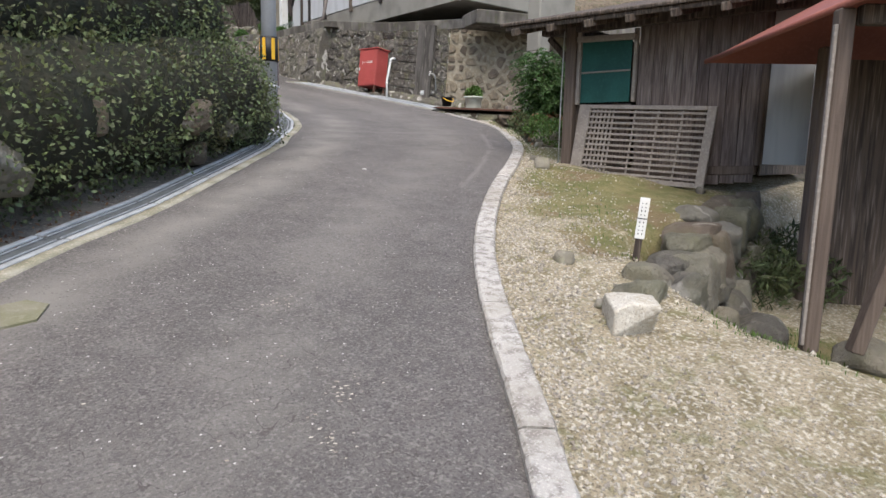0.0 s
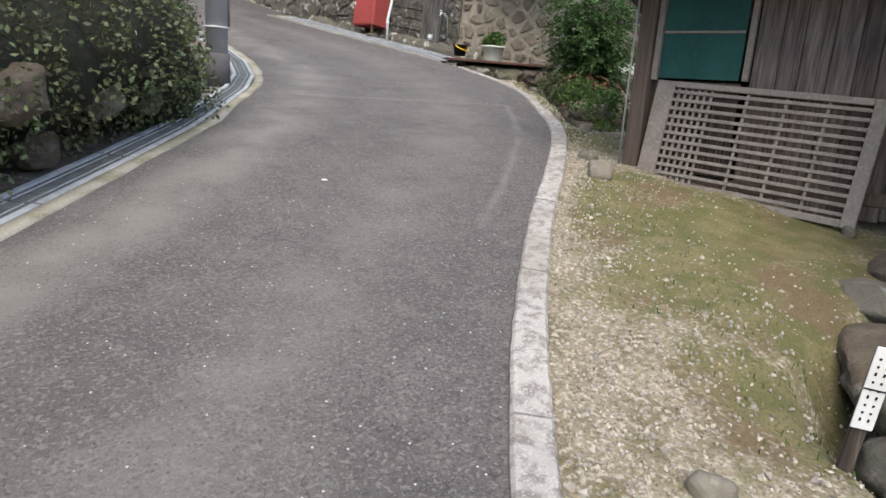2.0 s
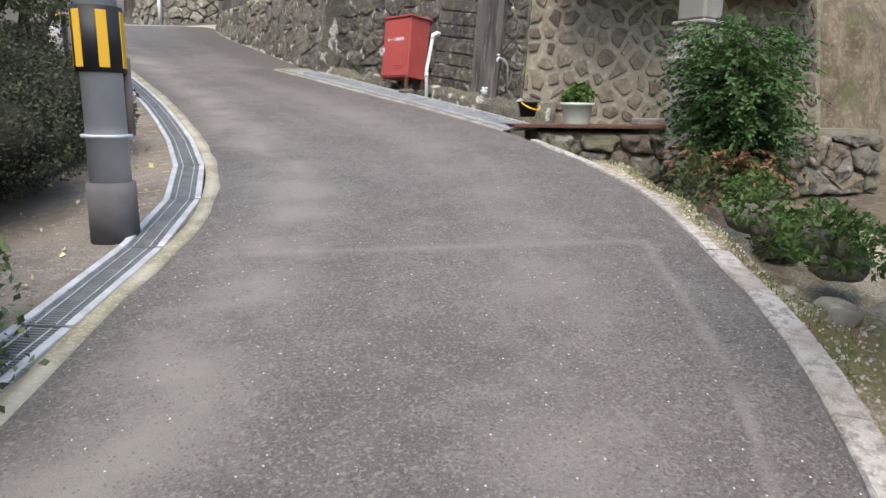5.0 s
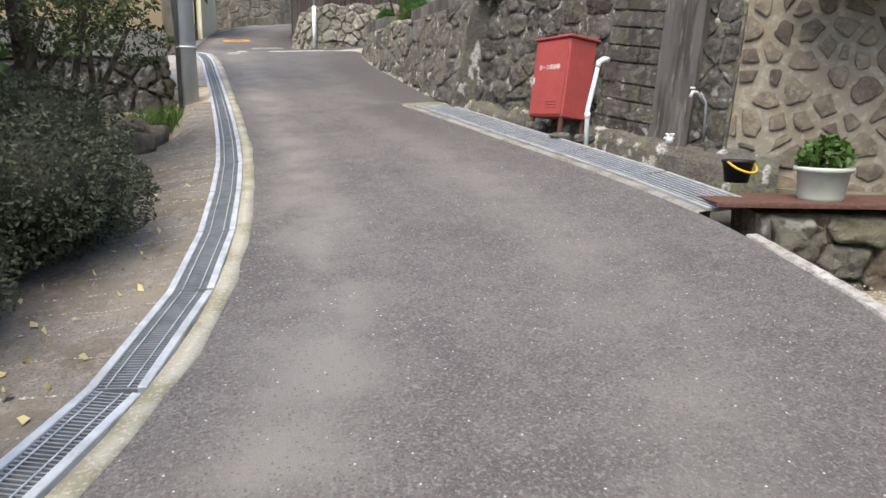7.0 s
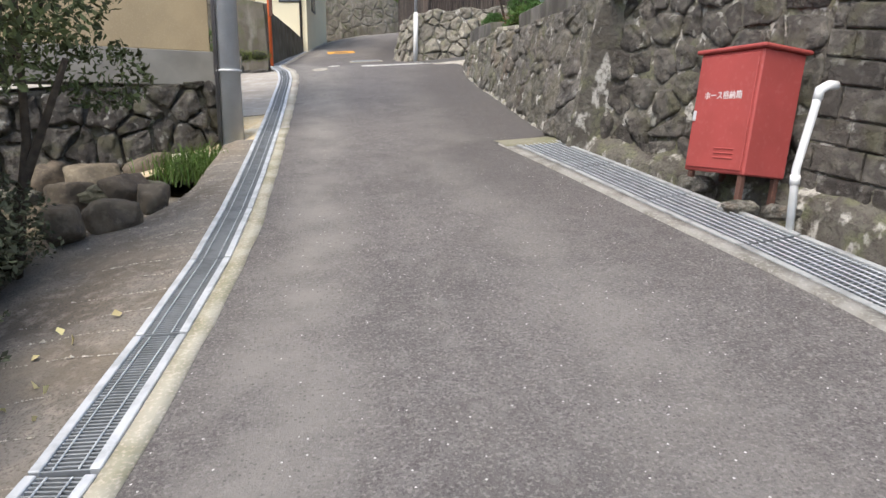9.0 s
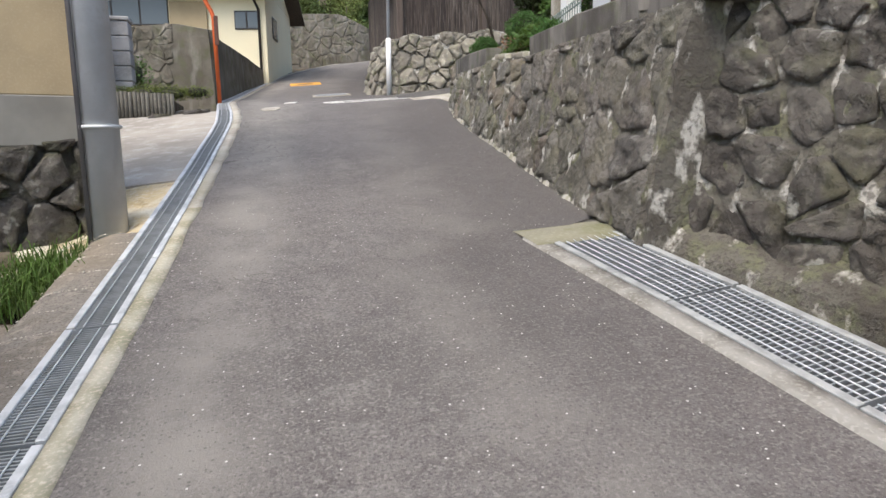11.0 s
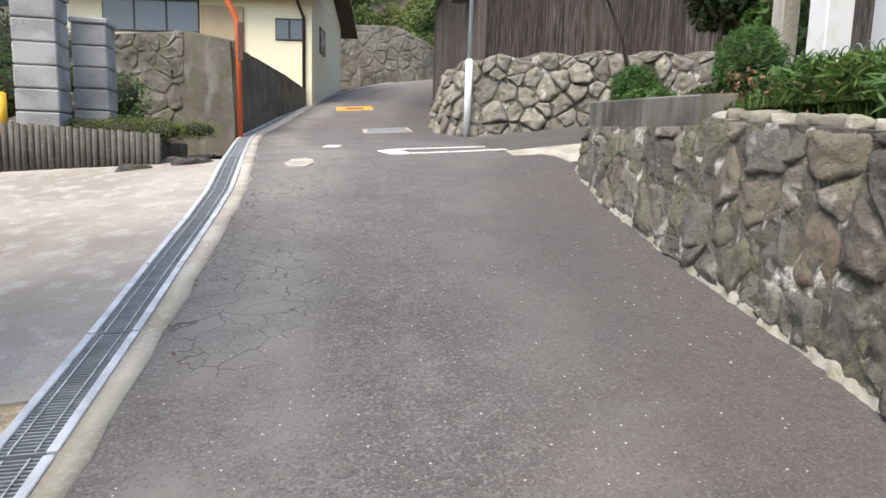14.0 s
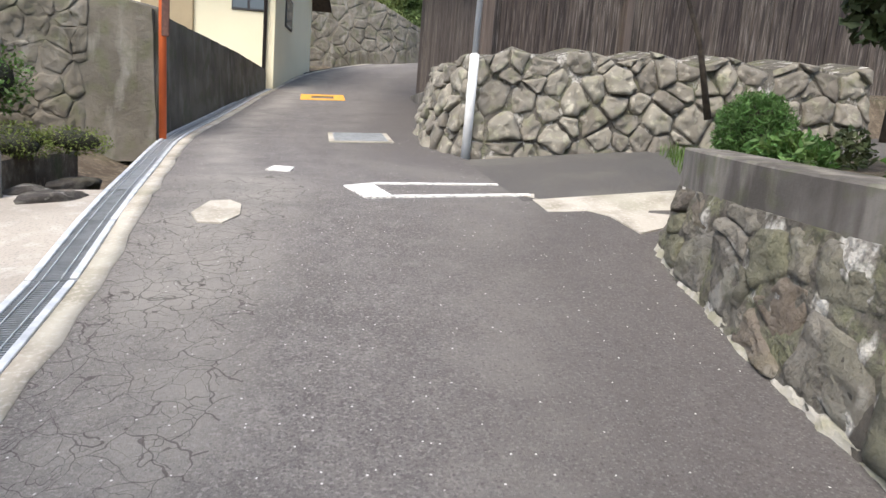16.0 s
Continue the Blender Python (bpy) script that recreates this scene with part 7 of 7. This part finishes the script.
# ---- white-panelled building on the terrace ----
wb = thing("white_building", on(11.15, 20.6, 1.15, -3), "building with white panels, brown posts and grey plinth on the terrace", "building")
# local y runs downhill (negative), front looks to -x
for k in range(5):
    part("panel", box(0.04, 1.55, 3.35, WHITE, 0.005), wb, Matrix.Translation((0, -1.0 - 1.6 * k, 0.22)), "white wall panel")
    part("post", box(0.1, 0.09, 3.4, BRONZE if k % 2 else OLDWOOD, 0.006), wb, Matrix.Translation((-0.03, -0.2 - 1.6 * k, 0.1)))
part("plinth", box(0.12, 8.2, 0.56, PLINTH, 0.01), wb, Matrix.Translation((0.06, -4.2, -0.35)), "drab plinth wall")
part("back", box(4.0, 8.2, 4.0, PLINTH, 0.02), wb, Matrix.Translation((2.15, -4.2, -0.3)))
part("siding", box(0.03, 1.3, 3.0, WHITE, 0.005), wb, Matrix.Translation((0.05, 0.02, 0.1)), "white siding")
v = [(x_, y_, z_) for x_ in (0.0, 0.03) for y_, z_ in ((0.62, 0.85), (0.62, 3.1), (-0.6, 3.1))]
part("brown_panel", mesh_of("panel", v, [(0, 1, 2), (5, 4, 3), (0, 3, 4, 1), (1, 4, 5, 2), (2, 5, 3, 0)], WOOD), wb, None, "brown raking board over the siding")
part("raking_batten", tube([(-0.01, 0.62, 0.85), (-0.01, -0.6, 3.1)], 0.03, BRONZE, 6), wb, None, "dark raking batten")
part("roof", box(5.6, 9.6, 0.12, SHEET, 0.02), wb, Matrix.Translation((1.9, -4.0, 3.65)))
part("white_column", box(0.22, 0.22, 3.6, WHITEP, 0.01), wb, Matrix.Translation((-0.25, 0.75, -0.2)), "white square column")
part("grey_column", box(0.16, 0.16, 3.6, CONCRETE, 0.01), wb, Matrix.Translation((-0.2, 1.4, -0.2)), "pale grey column")
part("porch_roof", box(2.4, 2.2, 0.1, OLDWOOD, 0.02), wb, Matrix.Translation((0.8, 0.9, 3.4)))
part("post", box(0.1, 0.09, 3.4, BRONZE, 0.006), wb, Matrix.Translation((-0.03, -0.75, 0.1)))
dp = thing("drain_pipe", Matrix(), "grey-brown drain pipe lying behind the wall's coping", "pipe")
DPIPE = material("grey_brown_pipe", (0.16, 0.14, 0.125), 0.6, [(5, (0.1, 0.09, 0.08), 0.6, 0.45, 0.62)])
part("pipe", tube([tuple(place(s_, h_, -0.2)) for s_, h_ in ((1.0, 1.53), (0.6, 1.6), (0.25, 1.66), (0.17, 1.7), (0.15, 1.78), (0.15, 2.6))], 0.045, DPIPE, 12), dp)
for s_, h_ in ((0.95, 1.54), (0.28, 1.655)):
    part("joint", tube([tuple(place(s_ + 0.06, h_ - 0.009, -0.2)), tuple(place(s_ - 0.06, h_ + 0.009, -0.2))], 0.054, DPIPE, 12), dp)
part("end_elbow", tube([tuple(place(1.0, 1.53, -0.2)), tuple(place(1.08, 1.5, -0.2)), tuple(place(1.12, 1.42, -0.2))], 0.05, DPIPE, 12), dp)

# ornamental fence on the coping
f0, f1 = g(9.68, 18.3, 1.2), g(10.3, 20.95, 0.9)
fen = thing("garden_fence", Matrix.Translation(f0), "low grey-green scrolled iron garden fence", "fence")
FENM = material("grey_green_iron", (0.2, 0.25, 0.23), 0.6)
run = f1 - f0
for z in (0.03, 0.17):
    part("rail", tube([(0, 0, z), tuple(run * 0.5 + Vector((0, 0, z))), tuple(run + Vector((0, 0, z)))], 0.009, FENM, 6), fen)
for k in range(23):
    c = run * (k / 22)
    part("upright", box(0.009, 0.009, 0.25, FENM, 0.002), fen, Matrix.Translation(c - Vector((0, 0, 0.05))))
    if k < 22:
        c = run * ((k + 0.5) / 22) + Vector((0, 0, 0.185))
        u = run.normalized()
        part("scroll", tube([tuple(c + u * 0.05 * math.cos(t) + Vector((0, 0, 0.045 * math.sin(t)))) for t in np.linspace(0, math.pi, 8)], 0.005, FENM, 6), fen)

# ---- planting on the terrace ----


def fine_bush(m, s_, n, seed, label):
    bush("fine_leaved_bush", m, [((0, 0, 0.3 * s_), (0.3 * s_, 0.3 * s_, 0.32 * s_))], n, 0.055, LEAF4, label, seed, "shrub", 0.14)
fine_bush(on(10.25, 23.2, 0.5), 0.8, 9000, 71, "round bright green fine-leaved bush on the terrace")
fine_bush(on(10.75, 22.0, 0.8), 0.75, 9000, 72, "round bright green fine-leaved bush on the terrace")
fine_bush(on(10.2, 21.2, 0.85), 0.8, 6000, 73, "round bright green fine-leaved bush on the terrace")
bush("camellia", on(10.95, 22.9, 0.75), [((0, 0, 1.35), (0.5, 0.5, 0.45)), ((0.1, 0.1, 0.95), (0.35, 0.35, 0.35)), ((-0.05, 0, 1.65), (0.3, 0.3, 0.2))], 4200, 0.11, LEAF, "dark glossy camellia bush on a bare stem", 74, "shrub", 0.55, [([(0, 0, 0), (0.02, 0, 0.7), (0, 0, 1.3)], 0.03, 0.015)])
bush("pine_shrub", on(10.75, 25.0, 0.6), [((-0.3, 0, 1.35), (0.45, 0.35, 0.18)), ((0.25, 0, 1.5), (0.35, 0.3, 0.14))], 3500, 0.06, LEAF, "thin shaped garden pine with a bent stem", 75, "shrub", 0.15, [([(0.3, 0, 0), (0.1, 0, 0.7), (-0.2, 0, 1.3)], 0.035, 0.015)])
bush("leafy_shrub", on(11.3, 22.4, 0.6), [((0, 0, 0.5), (0.32, 0.32, 0.45)), ((0.2, 0.1, 0.85), (0.3, 0.3, 0.3)), ((-0.2, 0, 0.75), (0.2, 0.2, 0.25))], 1500, 0.1, LEAF2, "bright green leafy shrub on the terrace", 76, "shrub", 0.5, [([(0, 0, -0.1), (0.03, 0, 0.4), (0.05, 0, 0.8)], 0.02, 0.01)], 0.2, False)
terr = []
for k in range(30):
    terr.append((rng.uniform(10.1, 11.1), rng.uniform(19.6, 23.4)))
for k, (a, b) in enumerate(terr):
    hh = lerp_table([(19, 1.0), (20.6, 0.85), (22, 0.62), (24.3, 0.42)], b)
    bush("bedding_plant", on(a, b, hh), [((0, 0, 0.1), (0.18, 0.18, 0.14)), ((0.12, 0.1, 0.16), (0.12, 0.12, 0.12))], 420, 0.07, (LEAF2, LEAF4, LEAF)[k % 3], "leafy garden plant on the wall's terrace", 90 + k, "plant", 0.4, with_core=False)
for k, s_ in enumerate((2.75, 3.1, 3.5)):
    bush("grassy_clump", Matrix.Translation(place(s_, top1(s_) + 0.02, -0.28)), [((0, 0, 0.16), (0.2, 0.2, 0.16)), ((0.08, 0.1, 0.24), (0.14, 0.14, 0.12))], 520, 0.13, (LEAF4, GRASSM, LEAF2)[k], "bushy green clump leaning over the wall", 180 + k, "plant", 0.16, with_core=False)
pts = []
for k in range(2600):
    s_ = rng.uniform(2.7, 5.0) if k < 1700 else rng.uniform(5.0, 8.4)
    q = place(s_, top1(s_) + 0.02, -0.1 - 0.35 * rng.rand())
    pts.append(q)
tagged(new("terrace_grass", blades(pts, 0.17, GRASSM, 14, 0.007, 1.4)), "long green blades spilling over the wall", "grass", "", "stuff")
pts = [tuple(place(rng.uniform(3.2, 4.3), 1.0 + 0.16 * rng.rand(), -0.05 - 0.3 * rng.rand())) for _ in range(150)]
tagged(new("dry_blooms", leaves(pts, [(0, 0, 1)] * len(pts), 0.045, DEADLEAF, 15, 0.4)), "withered reddish blooms in the bed", "flowers", "", "stuff")
pts = [tuple(place(rng.uniform(2.4, 3.6), 1.0 + 0.3 * rng.rand(), -0.4 - 0.4 * rng.rand())) for _ in range(90)]
tagged(new("white_blooms", leaves(pts, [(0, 0, 1)] * len(pts), 0.035, FLOWER, 16, 0.8)), "small white blooms by the fence", "flowers", "", "stuff")
TERR = [[(lerp_table(RIGHT_UP, b) + 0.35 + 0.5 * k, b, lerp_table([(16, 1.35), (18.6, 1.1), (20.6, 0.82), (22, 0.6), (24.4, 0.4)], b) - (0.5 if b > 24.3 else 0)) for b in np.arange(16, 24.6, 0.4)] for k in range(6)]
setting("terrace", strip(TERR[::-1], SOIL, "terrace"), "dark garden soil of the terrace behind the wall", "soil")

for k in range(9):
    s_ = 2.66 + 0.17 * k
    ob = new("top_stone", fieldstone((0.15 + 0.05 * (k % 3), 0.13, 0.09 + 0.02 * (k % 2)), DRYSTONE if k % 4 else LIME, k + 240, 10, 0.06, 3))
    ob.matrix_world = Matrix.Translation(place(s_, top1(s_) + 0.01, -0.06)) @ pose(0, 0, 0, 0, 0, 60 + 25 * k)
    tagged(ob, "rounded pale stone set on top of the wall", "stone", "top stones")
for k, (a, b, h) in enumerate(((9.5, 7.5, -0.55), (9.9, 7.9, -0.75), (9.15, 6.9, -0.35), (8.75, 7.6, -0.12), (9.05, 8.3, -0.2), (10.3, 7.6, -0.8), (8.3, 6.85, -0.1))):
    bush("weed_clump", on(a, b, h), [((0, 0, 0.12), (0.26, 0.26, 0.2)), ((0.14, 0.12, 0.2), (0.18, 0.18, 0.16))], 520, 0.07, (LEAF2, LEAF, LEAF4)[k % 3], "green weeds on the ditch's bank", 260 + k, "plant", 0.4, with_core=False)
for k, (a, b, h, s_) in enumerate(((8.9, 7.1, -0.16, 0.3), (9.35, 7.15, -0.42, 0.4), (9.2, 7.9, -0.3, 0.36), (9.8, 7.3, -0.62, 0.45), (8.5, 7.0, -0.05, 0.24), (10.4, 8.1, -0.85, 0.4))):
    ob = new("ditch_stone", fieldstone((s_ * 1.2, s_, s_ * 0.8), WALLSTONE, k + 280))
    ob.matrix_world = on(a, b, h, 50 * k)
    tagged(ob, "mossy stone on the ditch's bank", "stone", "ditch stones")
for k, (a, b, h) in enumerate(((5.6, 2.15, -0.6), (6.1, 2.3, -0.6), (6.6, 2.45, -0.55), (5.9, 1.9, -0.62))):
    bush("fern", on(a, b, h), [((0, 0, 0.16), (0.28, 0.28, 0.22)), ((0.15, -0.1, 0.26), (0.2, 0.2, 0.2))], 480, 0.1, LEAF, "dark green fern at the foot of the edge wall", 300 + k, "plant", 0.22, with_core=False)

# ---- road marks, covers ----
def decal(name, corners, mat, label, cat, lift=0.012):
    v = [g(a, b, road_h(b) + lift) for a, b in corners]
    v += [q_ - Vector((0, 0, 0.02)) for q_ in v]
    n = len(corners)
    me = mesh_of(name, v, [tuple(range(n))] + [(i, i + n, (i + 1) % n + n, (i + 1) % n) for i in range(n)], mat)
    return setting(name, me, label, cat)


decal("stop_line", [(7.64, 24.96), (7.79, 24.43), (8.03, 24.45), (7.89, 25.08)], LINE, "worn white painted corner mark on the asphalt", "road mark")
decal("edge_line", [(8.02, 24.45), (9.2, 24.5), (9.2, 24.58), (8.0, 24.53)], LINE, "thin worn white line across the side lane", "road mark")
decal("edge_line", [(7.9, 25.05), (9.05, 25.0), (9.05, 25.05), (7.9, 25.11)], LINE, "thin worn white line across the side lane", "road mark")
decal("concrete_patch", [(9.65, 23.4), (10.1, 23.6), (10.6, 24.2), (10.7, 24.75), (9.9, 24.68), (9.1, 24.55), (9.3, 24.2), (9.6, 23.8)], CONCRETE, "pale concrete patch at the lane's mouth", "patch", 0.011)
decal("concrete_patch", [(6.55, 23.95), (6.62, 23.75), (6.78, 23.72), (6.88, 23.9), (6.86, 24.2), (6.76, 24.36), (6.62, 24.32)], CONCRETE, "small pale cement patch in the asphalt", "patch", 0.011)
decal("paint_trace", [(6.93, 25.8), (7.16, 25.7), (7.2, 25.95), (7.0, 26.05)], LINE, "remains of white paint on the asphalt", "road mark", 0.012)
mh = thing("manhole_cover", SITE @ Matrix.Translation((8.02, 28.5, road_h(28.5) + 0.006)) @ pose(0, 0, 0, -3, 0, 0), "rectangular patterned grey steel cover in a concrete frame", "manhole cover")
part("frame", box(0.86, 0.98, 0.03, CONCRETE, 0.006), mh, Matrix.Translation((0, 0, -0.022)))
part("cover", box(0.72, 0.84, 0.02, DARKSTEEL, 0.004), mh, Matrix.Translation((0, 0, -0.004)))
for k in range(7):
    part("rib", box(0.68, 0.03, 0.008, DARKSTEEL, 0.002), mh, Matrix.Translation((0, -0.36 + 0.12 * k, 0.014)))
for k, (x_, y_, w_, l_) in enumerate(((0, -0.36, 0.95, 0.28), (0, 0.36, 0.95, 0.28), (-0.36, 0, 0.23, 0.44), (0.36, 0, 0.23, 0.44))):
    ob = new("orange_mark", box(w_, l_, 0.01, ORLINE, 0))
    ob.matrix_world = SITE @ Matrix.Translation((7.6, 34.3, road_h(34.3) + 0.005)) @ Matrix.Translation((x_, y_, 0))
    tagged(ob, "orange painted band round a square cover", "road mark", "orange marks", "structure")
ob = new("bottle_cap", cyl(0.024, 0.012, WHITEP, 14, 0.02, 0.003))
ob.matrix_world = on(3.84, 5.68, road_h(5.68) + 0.001)
tagged(ob, "white bottle cap lying on the asphalt", "bottle cap")
decal("cement_patch", [(0.1, 3.2), (0.42, 3.24), (0.5, 3.4), (0.42, 3.5), (0.12, 3.46)], PADCON, "small grey cement patch at the lane's edge", "patch", 0.011)
def chip_cluster(a, b, rx, ry, n, seed):
    r_ = np.random.RandomState(seed)
    v, f = [], []
    for k in range(n):
        c = g(a + r_.normal() * rx, b + r_.normal() * ry, road_h(b) + 0.003)
        s_ = r_.uniform(0.004, 0.010)
        n0 = len(v)
        v += [c + Vector((s_ * math.cos(q_ + k) * r_.uniform(0.6, 1.2), s_ * math.sin(q_ + k) * r_.uniform(0.6, 1.2), 0.2 * s_ * c_)) for q_ in (0, 1.25, 2.5, 3.75, 5.0) for c_ in (1,)] + [c + Vector((0, 0, s_ * 0.45))]
        f += [(n0 + q_, n0 + (q_ + 1) % 5, n0 + 5) for q_ in range(5)]
    tagged(new("loose_chips", mesh_of("chips", v, f, CHIP)), "cluster of pale stone chips broken out of the asphalt", "stone chips", "", "stuff")


for k, (a, b, rx, ry, n) in enumerate(((1.45, 2.89, 0.06, 0.04, 26), (1.29, 1.98, 0.06, 0.05, 26), (1.06, 1.74, 0.04, 0.07, 24), (2.3, 2.6, 0.3, 0.3, 14), (0.9, 2.4, 0.3, 0.4, 16))):
    chip_cluster(a, b, rx, ry, n, 500 + k)


# ---- wooded hillside ----
def far_tree(seed, h, mat):
    t = thing("forest_tree", Matrix.Translation((0, 0, -50)), "dark evergreen tree of the wooded hillside", "tree", "hillside trees")
    r_ = random.Random(seed)
    blobs = [((r_.uniform(-0.8, 0.8), r_.uniform(-0.8, 0.8), h * (0.3 + 0.11 * k)), (1.9 - 0.2 * k, 1.9 - 0.2 * k, h * 0.12)) for k in range(6)]
    p, d = blob_points(blobs, 9000, seed, 0.4, 0.5)
    part("crown", leaves(p, d, 0.24, mat, seed, 0.55, droop=0.2), t)
    part("trunk", tube([(0, 0, -1.5), (0.1, 0, h * 0.5), (0, 0.1, h * 0.9)], 0.2, BARK, 8, [0.2, 0.13, 0.04]), t)
    return t


kinds = [far_tree(300 + k, h, mat) for k, (h, mat) in enumerate(((8.5, CONIFER), (7.0, CONIFER), (7.8, CONIFER)))]
r_ = random.Random(77)
spots = []
for row in range(6):
    for k in range(20):
        spots.append((-26 + 3.0 * k + r_.uniform(-1, 1), 47 + 5.0 * row + r_.uniform(-1.3, 1.3) - (3 if k < 8 else 0)))
first = {}
for k, (a, b) in enumerate(spots):
    if 8.0 < a < 17 and b < 47.2 + max(0, a - 10.5) * 1.5:
        continue
    i = k % 3
    s_ = r_.uniform(0.8, 1.25)
    m = Matrix.Translation(g(a, b, terrain(a, b) - 0.3)) @ pose(0, 0, 0, 0, 0, r_.uniform(0, 360)) @ Matrix.Scale(s_, 4)
    if i not in first:
        first[i] = kinds[i]
        kinds[i].matrix_world = m
    else:
        c_ = copy_thing(kinds[i], Matrix.Translation(m.translation) @ pose(0, 0, 0, 0, 0, r_.uniform(0, 360)))
        c_.scale = (s_, s_, s_)

# low growth above the bank wall
r_ = random.Random(78)
for k in range(26):
    a = 7.0 + 9.5 * k / 25
    b = 45.6 + max(0, a - 10.8) * 1.45 + r_.uniform(0, 1.6)
    c_ = copy_thing(kinds[k % 3], Matrix.Translation(g(a, b, terrain(a, b) - 1.6)) @ pose(0, 0, 0, 0, 0, r_.uniform(0, 360)))
    c_.scale = (0.5, 0.5, 0.5)

# ---- stones of the walls ----
stone_face(wall_a, place, -0.35, 2.6, top1, 0.34, GREYSTONE, 3, 0.075, -0.003, lambda s: 0.0, 1.15, 0.2, 0.04, True, 0.07, True)
stone_face(wall_a, place, 2.6, LEN, top1, 0.3, WALLSTONE, 13, 0.07, -0.002, lambda s: 0.0, 1.0, 0.2, 0.035, True, 0.07, True)
stone_face(wall_b, place_low, LS + 0.16, LS + 0.56, top_low, 0.24, DARKSTONE, 24, 0.05, 0.002, lambda s: 0.0, 1.2, 0.12, 0.03, True, 0.07, True)
rb = random.Random(41)
h = 0.02
while h < top_low(LS + 1.4) - 0.1:
    hh, s_ = rb.uniform(0.17, 0.24), LS + 1.0
    while s_ < LS + 1.78:
        w = min(rb.uniform(0.22, 0.42), LS + 1.82 - s_)
        o = 0.03 + rb.uniform(0, 0.03)
        v = [place_low(s_ + x_, h + z_, q_) for q_, i_ in ((-0.02, 0.0), (o - 0.012, 0.004), (o, 0.018)) for x_, z_ in ((i_, i_), (w - i_, i_), (w - i_, hh - i_), (i_, hh - i_))]
        part("stone_block", mesh_of("block", v, [(r_ * 4 + k, r_ * 4 + (k + 1) % 4, r_ * 4 + 4 + (k + 1) % 4, r_ * 4 + 4 + k) for r_ in range(2) for k in range(4)] + [(8, 9, 10, 11)], DARKSTONE), wall_b)
        s_ += w + 0.008
    h += hh + 0.008
stone_face(wall_b, place_low, LS + 1.82, LOWLEN, top_low, 0.27, DARKSTONE, 4, 0.055, 0.002, lambda s: 0.0, 1.25, 0.12, 0.04, True, 0.07, True)
stone_face(wall_b, place_low, -1.1, LS + 0.12, top_low, 0.235, BROWNSTONE, 5, 0.014, 0.03, lambda s: -0.5, 0.95, 0.2, 0.014, True, 0.24, True)
stone_face(wall_c, place_dry, 0, DRYLEN, top_dry, 0.26, DRYSTONE, 6, 0.1, -0.002, lambda s: -0.08, 1.25, 0.3, 0.05, True, 0.2, True)
stone_face(wall_d, place_base, 0, BASELEN, lambda s: 0.56, 0.34, DARKSTONE, 7, 0.1, 0.002, lambda s: -0.85, 1.15, 0.3, 0.05, True, 0.2, True)
stone_face(wall_e, place_ditch2, 0, DITCH2LEN, top_ditch, 0.3, WALLSTONE, 8, 0.09, -0.002, lambda s: -1.0, 1.2, 0.3, 0.07, True, 0.12, True)
stone_face(front_wall, place_f, 0, FLEN - 0.85, lambda s: lerp_table([(0, 1.72), (2.0, 1.76), (2.8, 1.58)], s), 0.3, BANKWALL, 9, 0.022, -0.004, lambda s: 0.0, 1.1, 0.2, 0.035, True, 0.07, True)
stone_face(end_wall, place_e, 0, ELEN, lambda s: lerp_table([(0, 2.3), (2.6, 2.2), (4.5, 1.4), (8, 0.5)], s), 0.45, BANKWALL, 10, 0.03, -0.004, lambda s: -0.3, 1.2, 0.2, 0.03, True, 0.07, True)
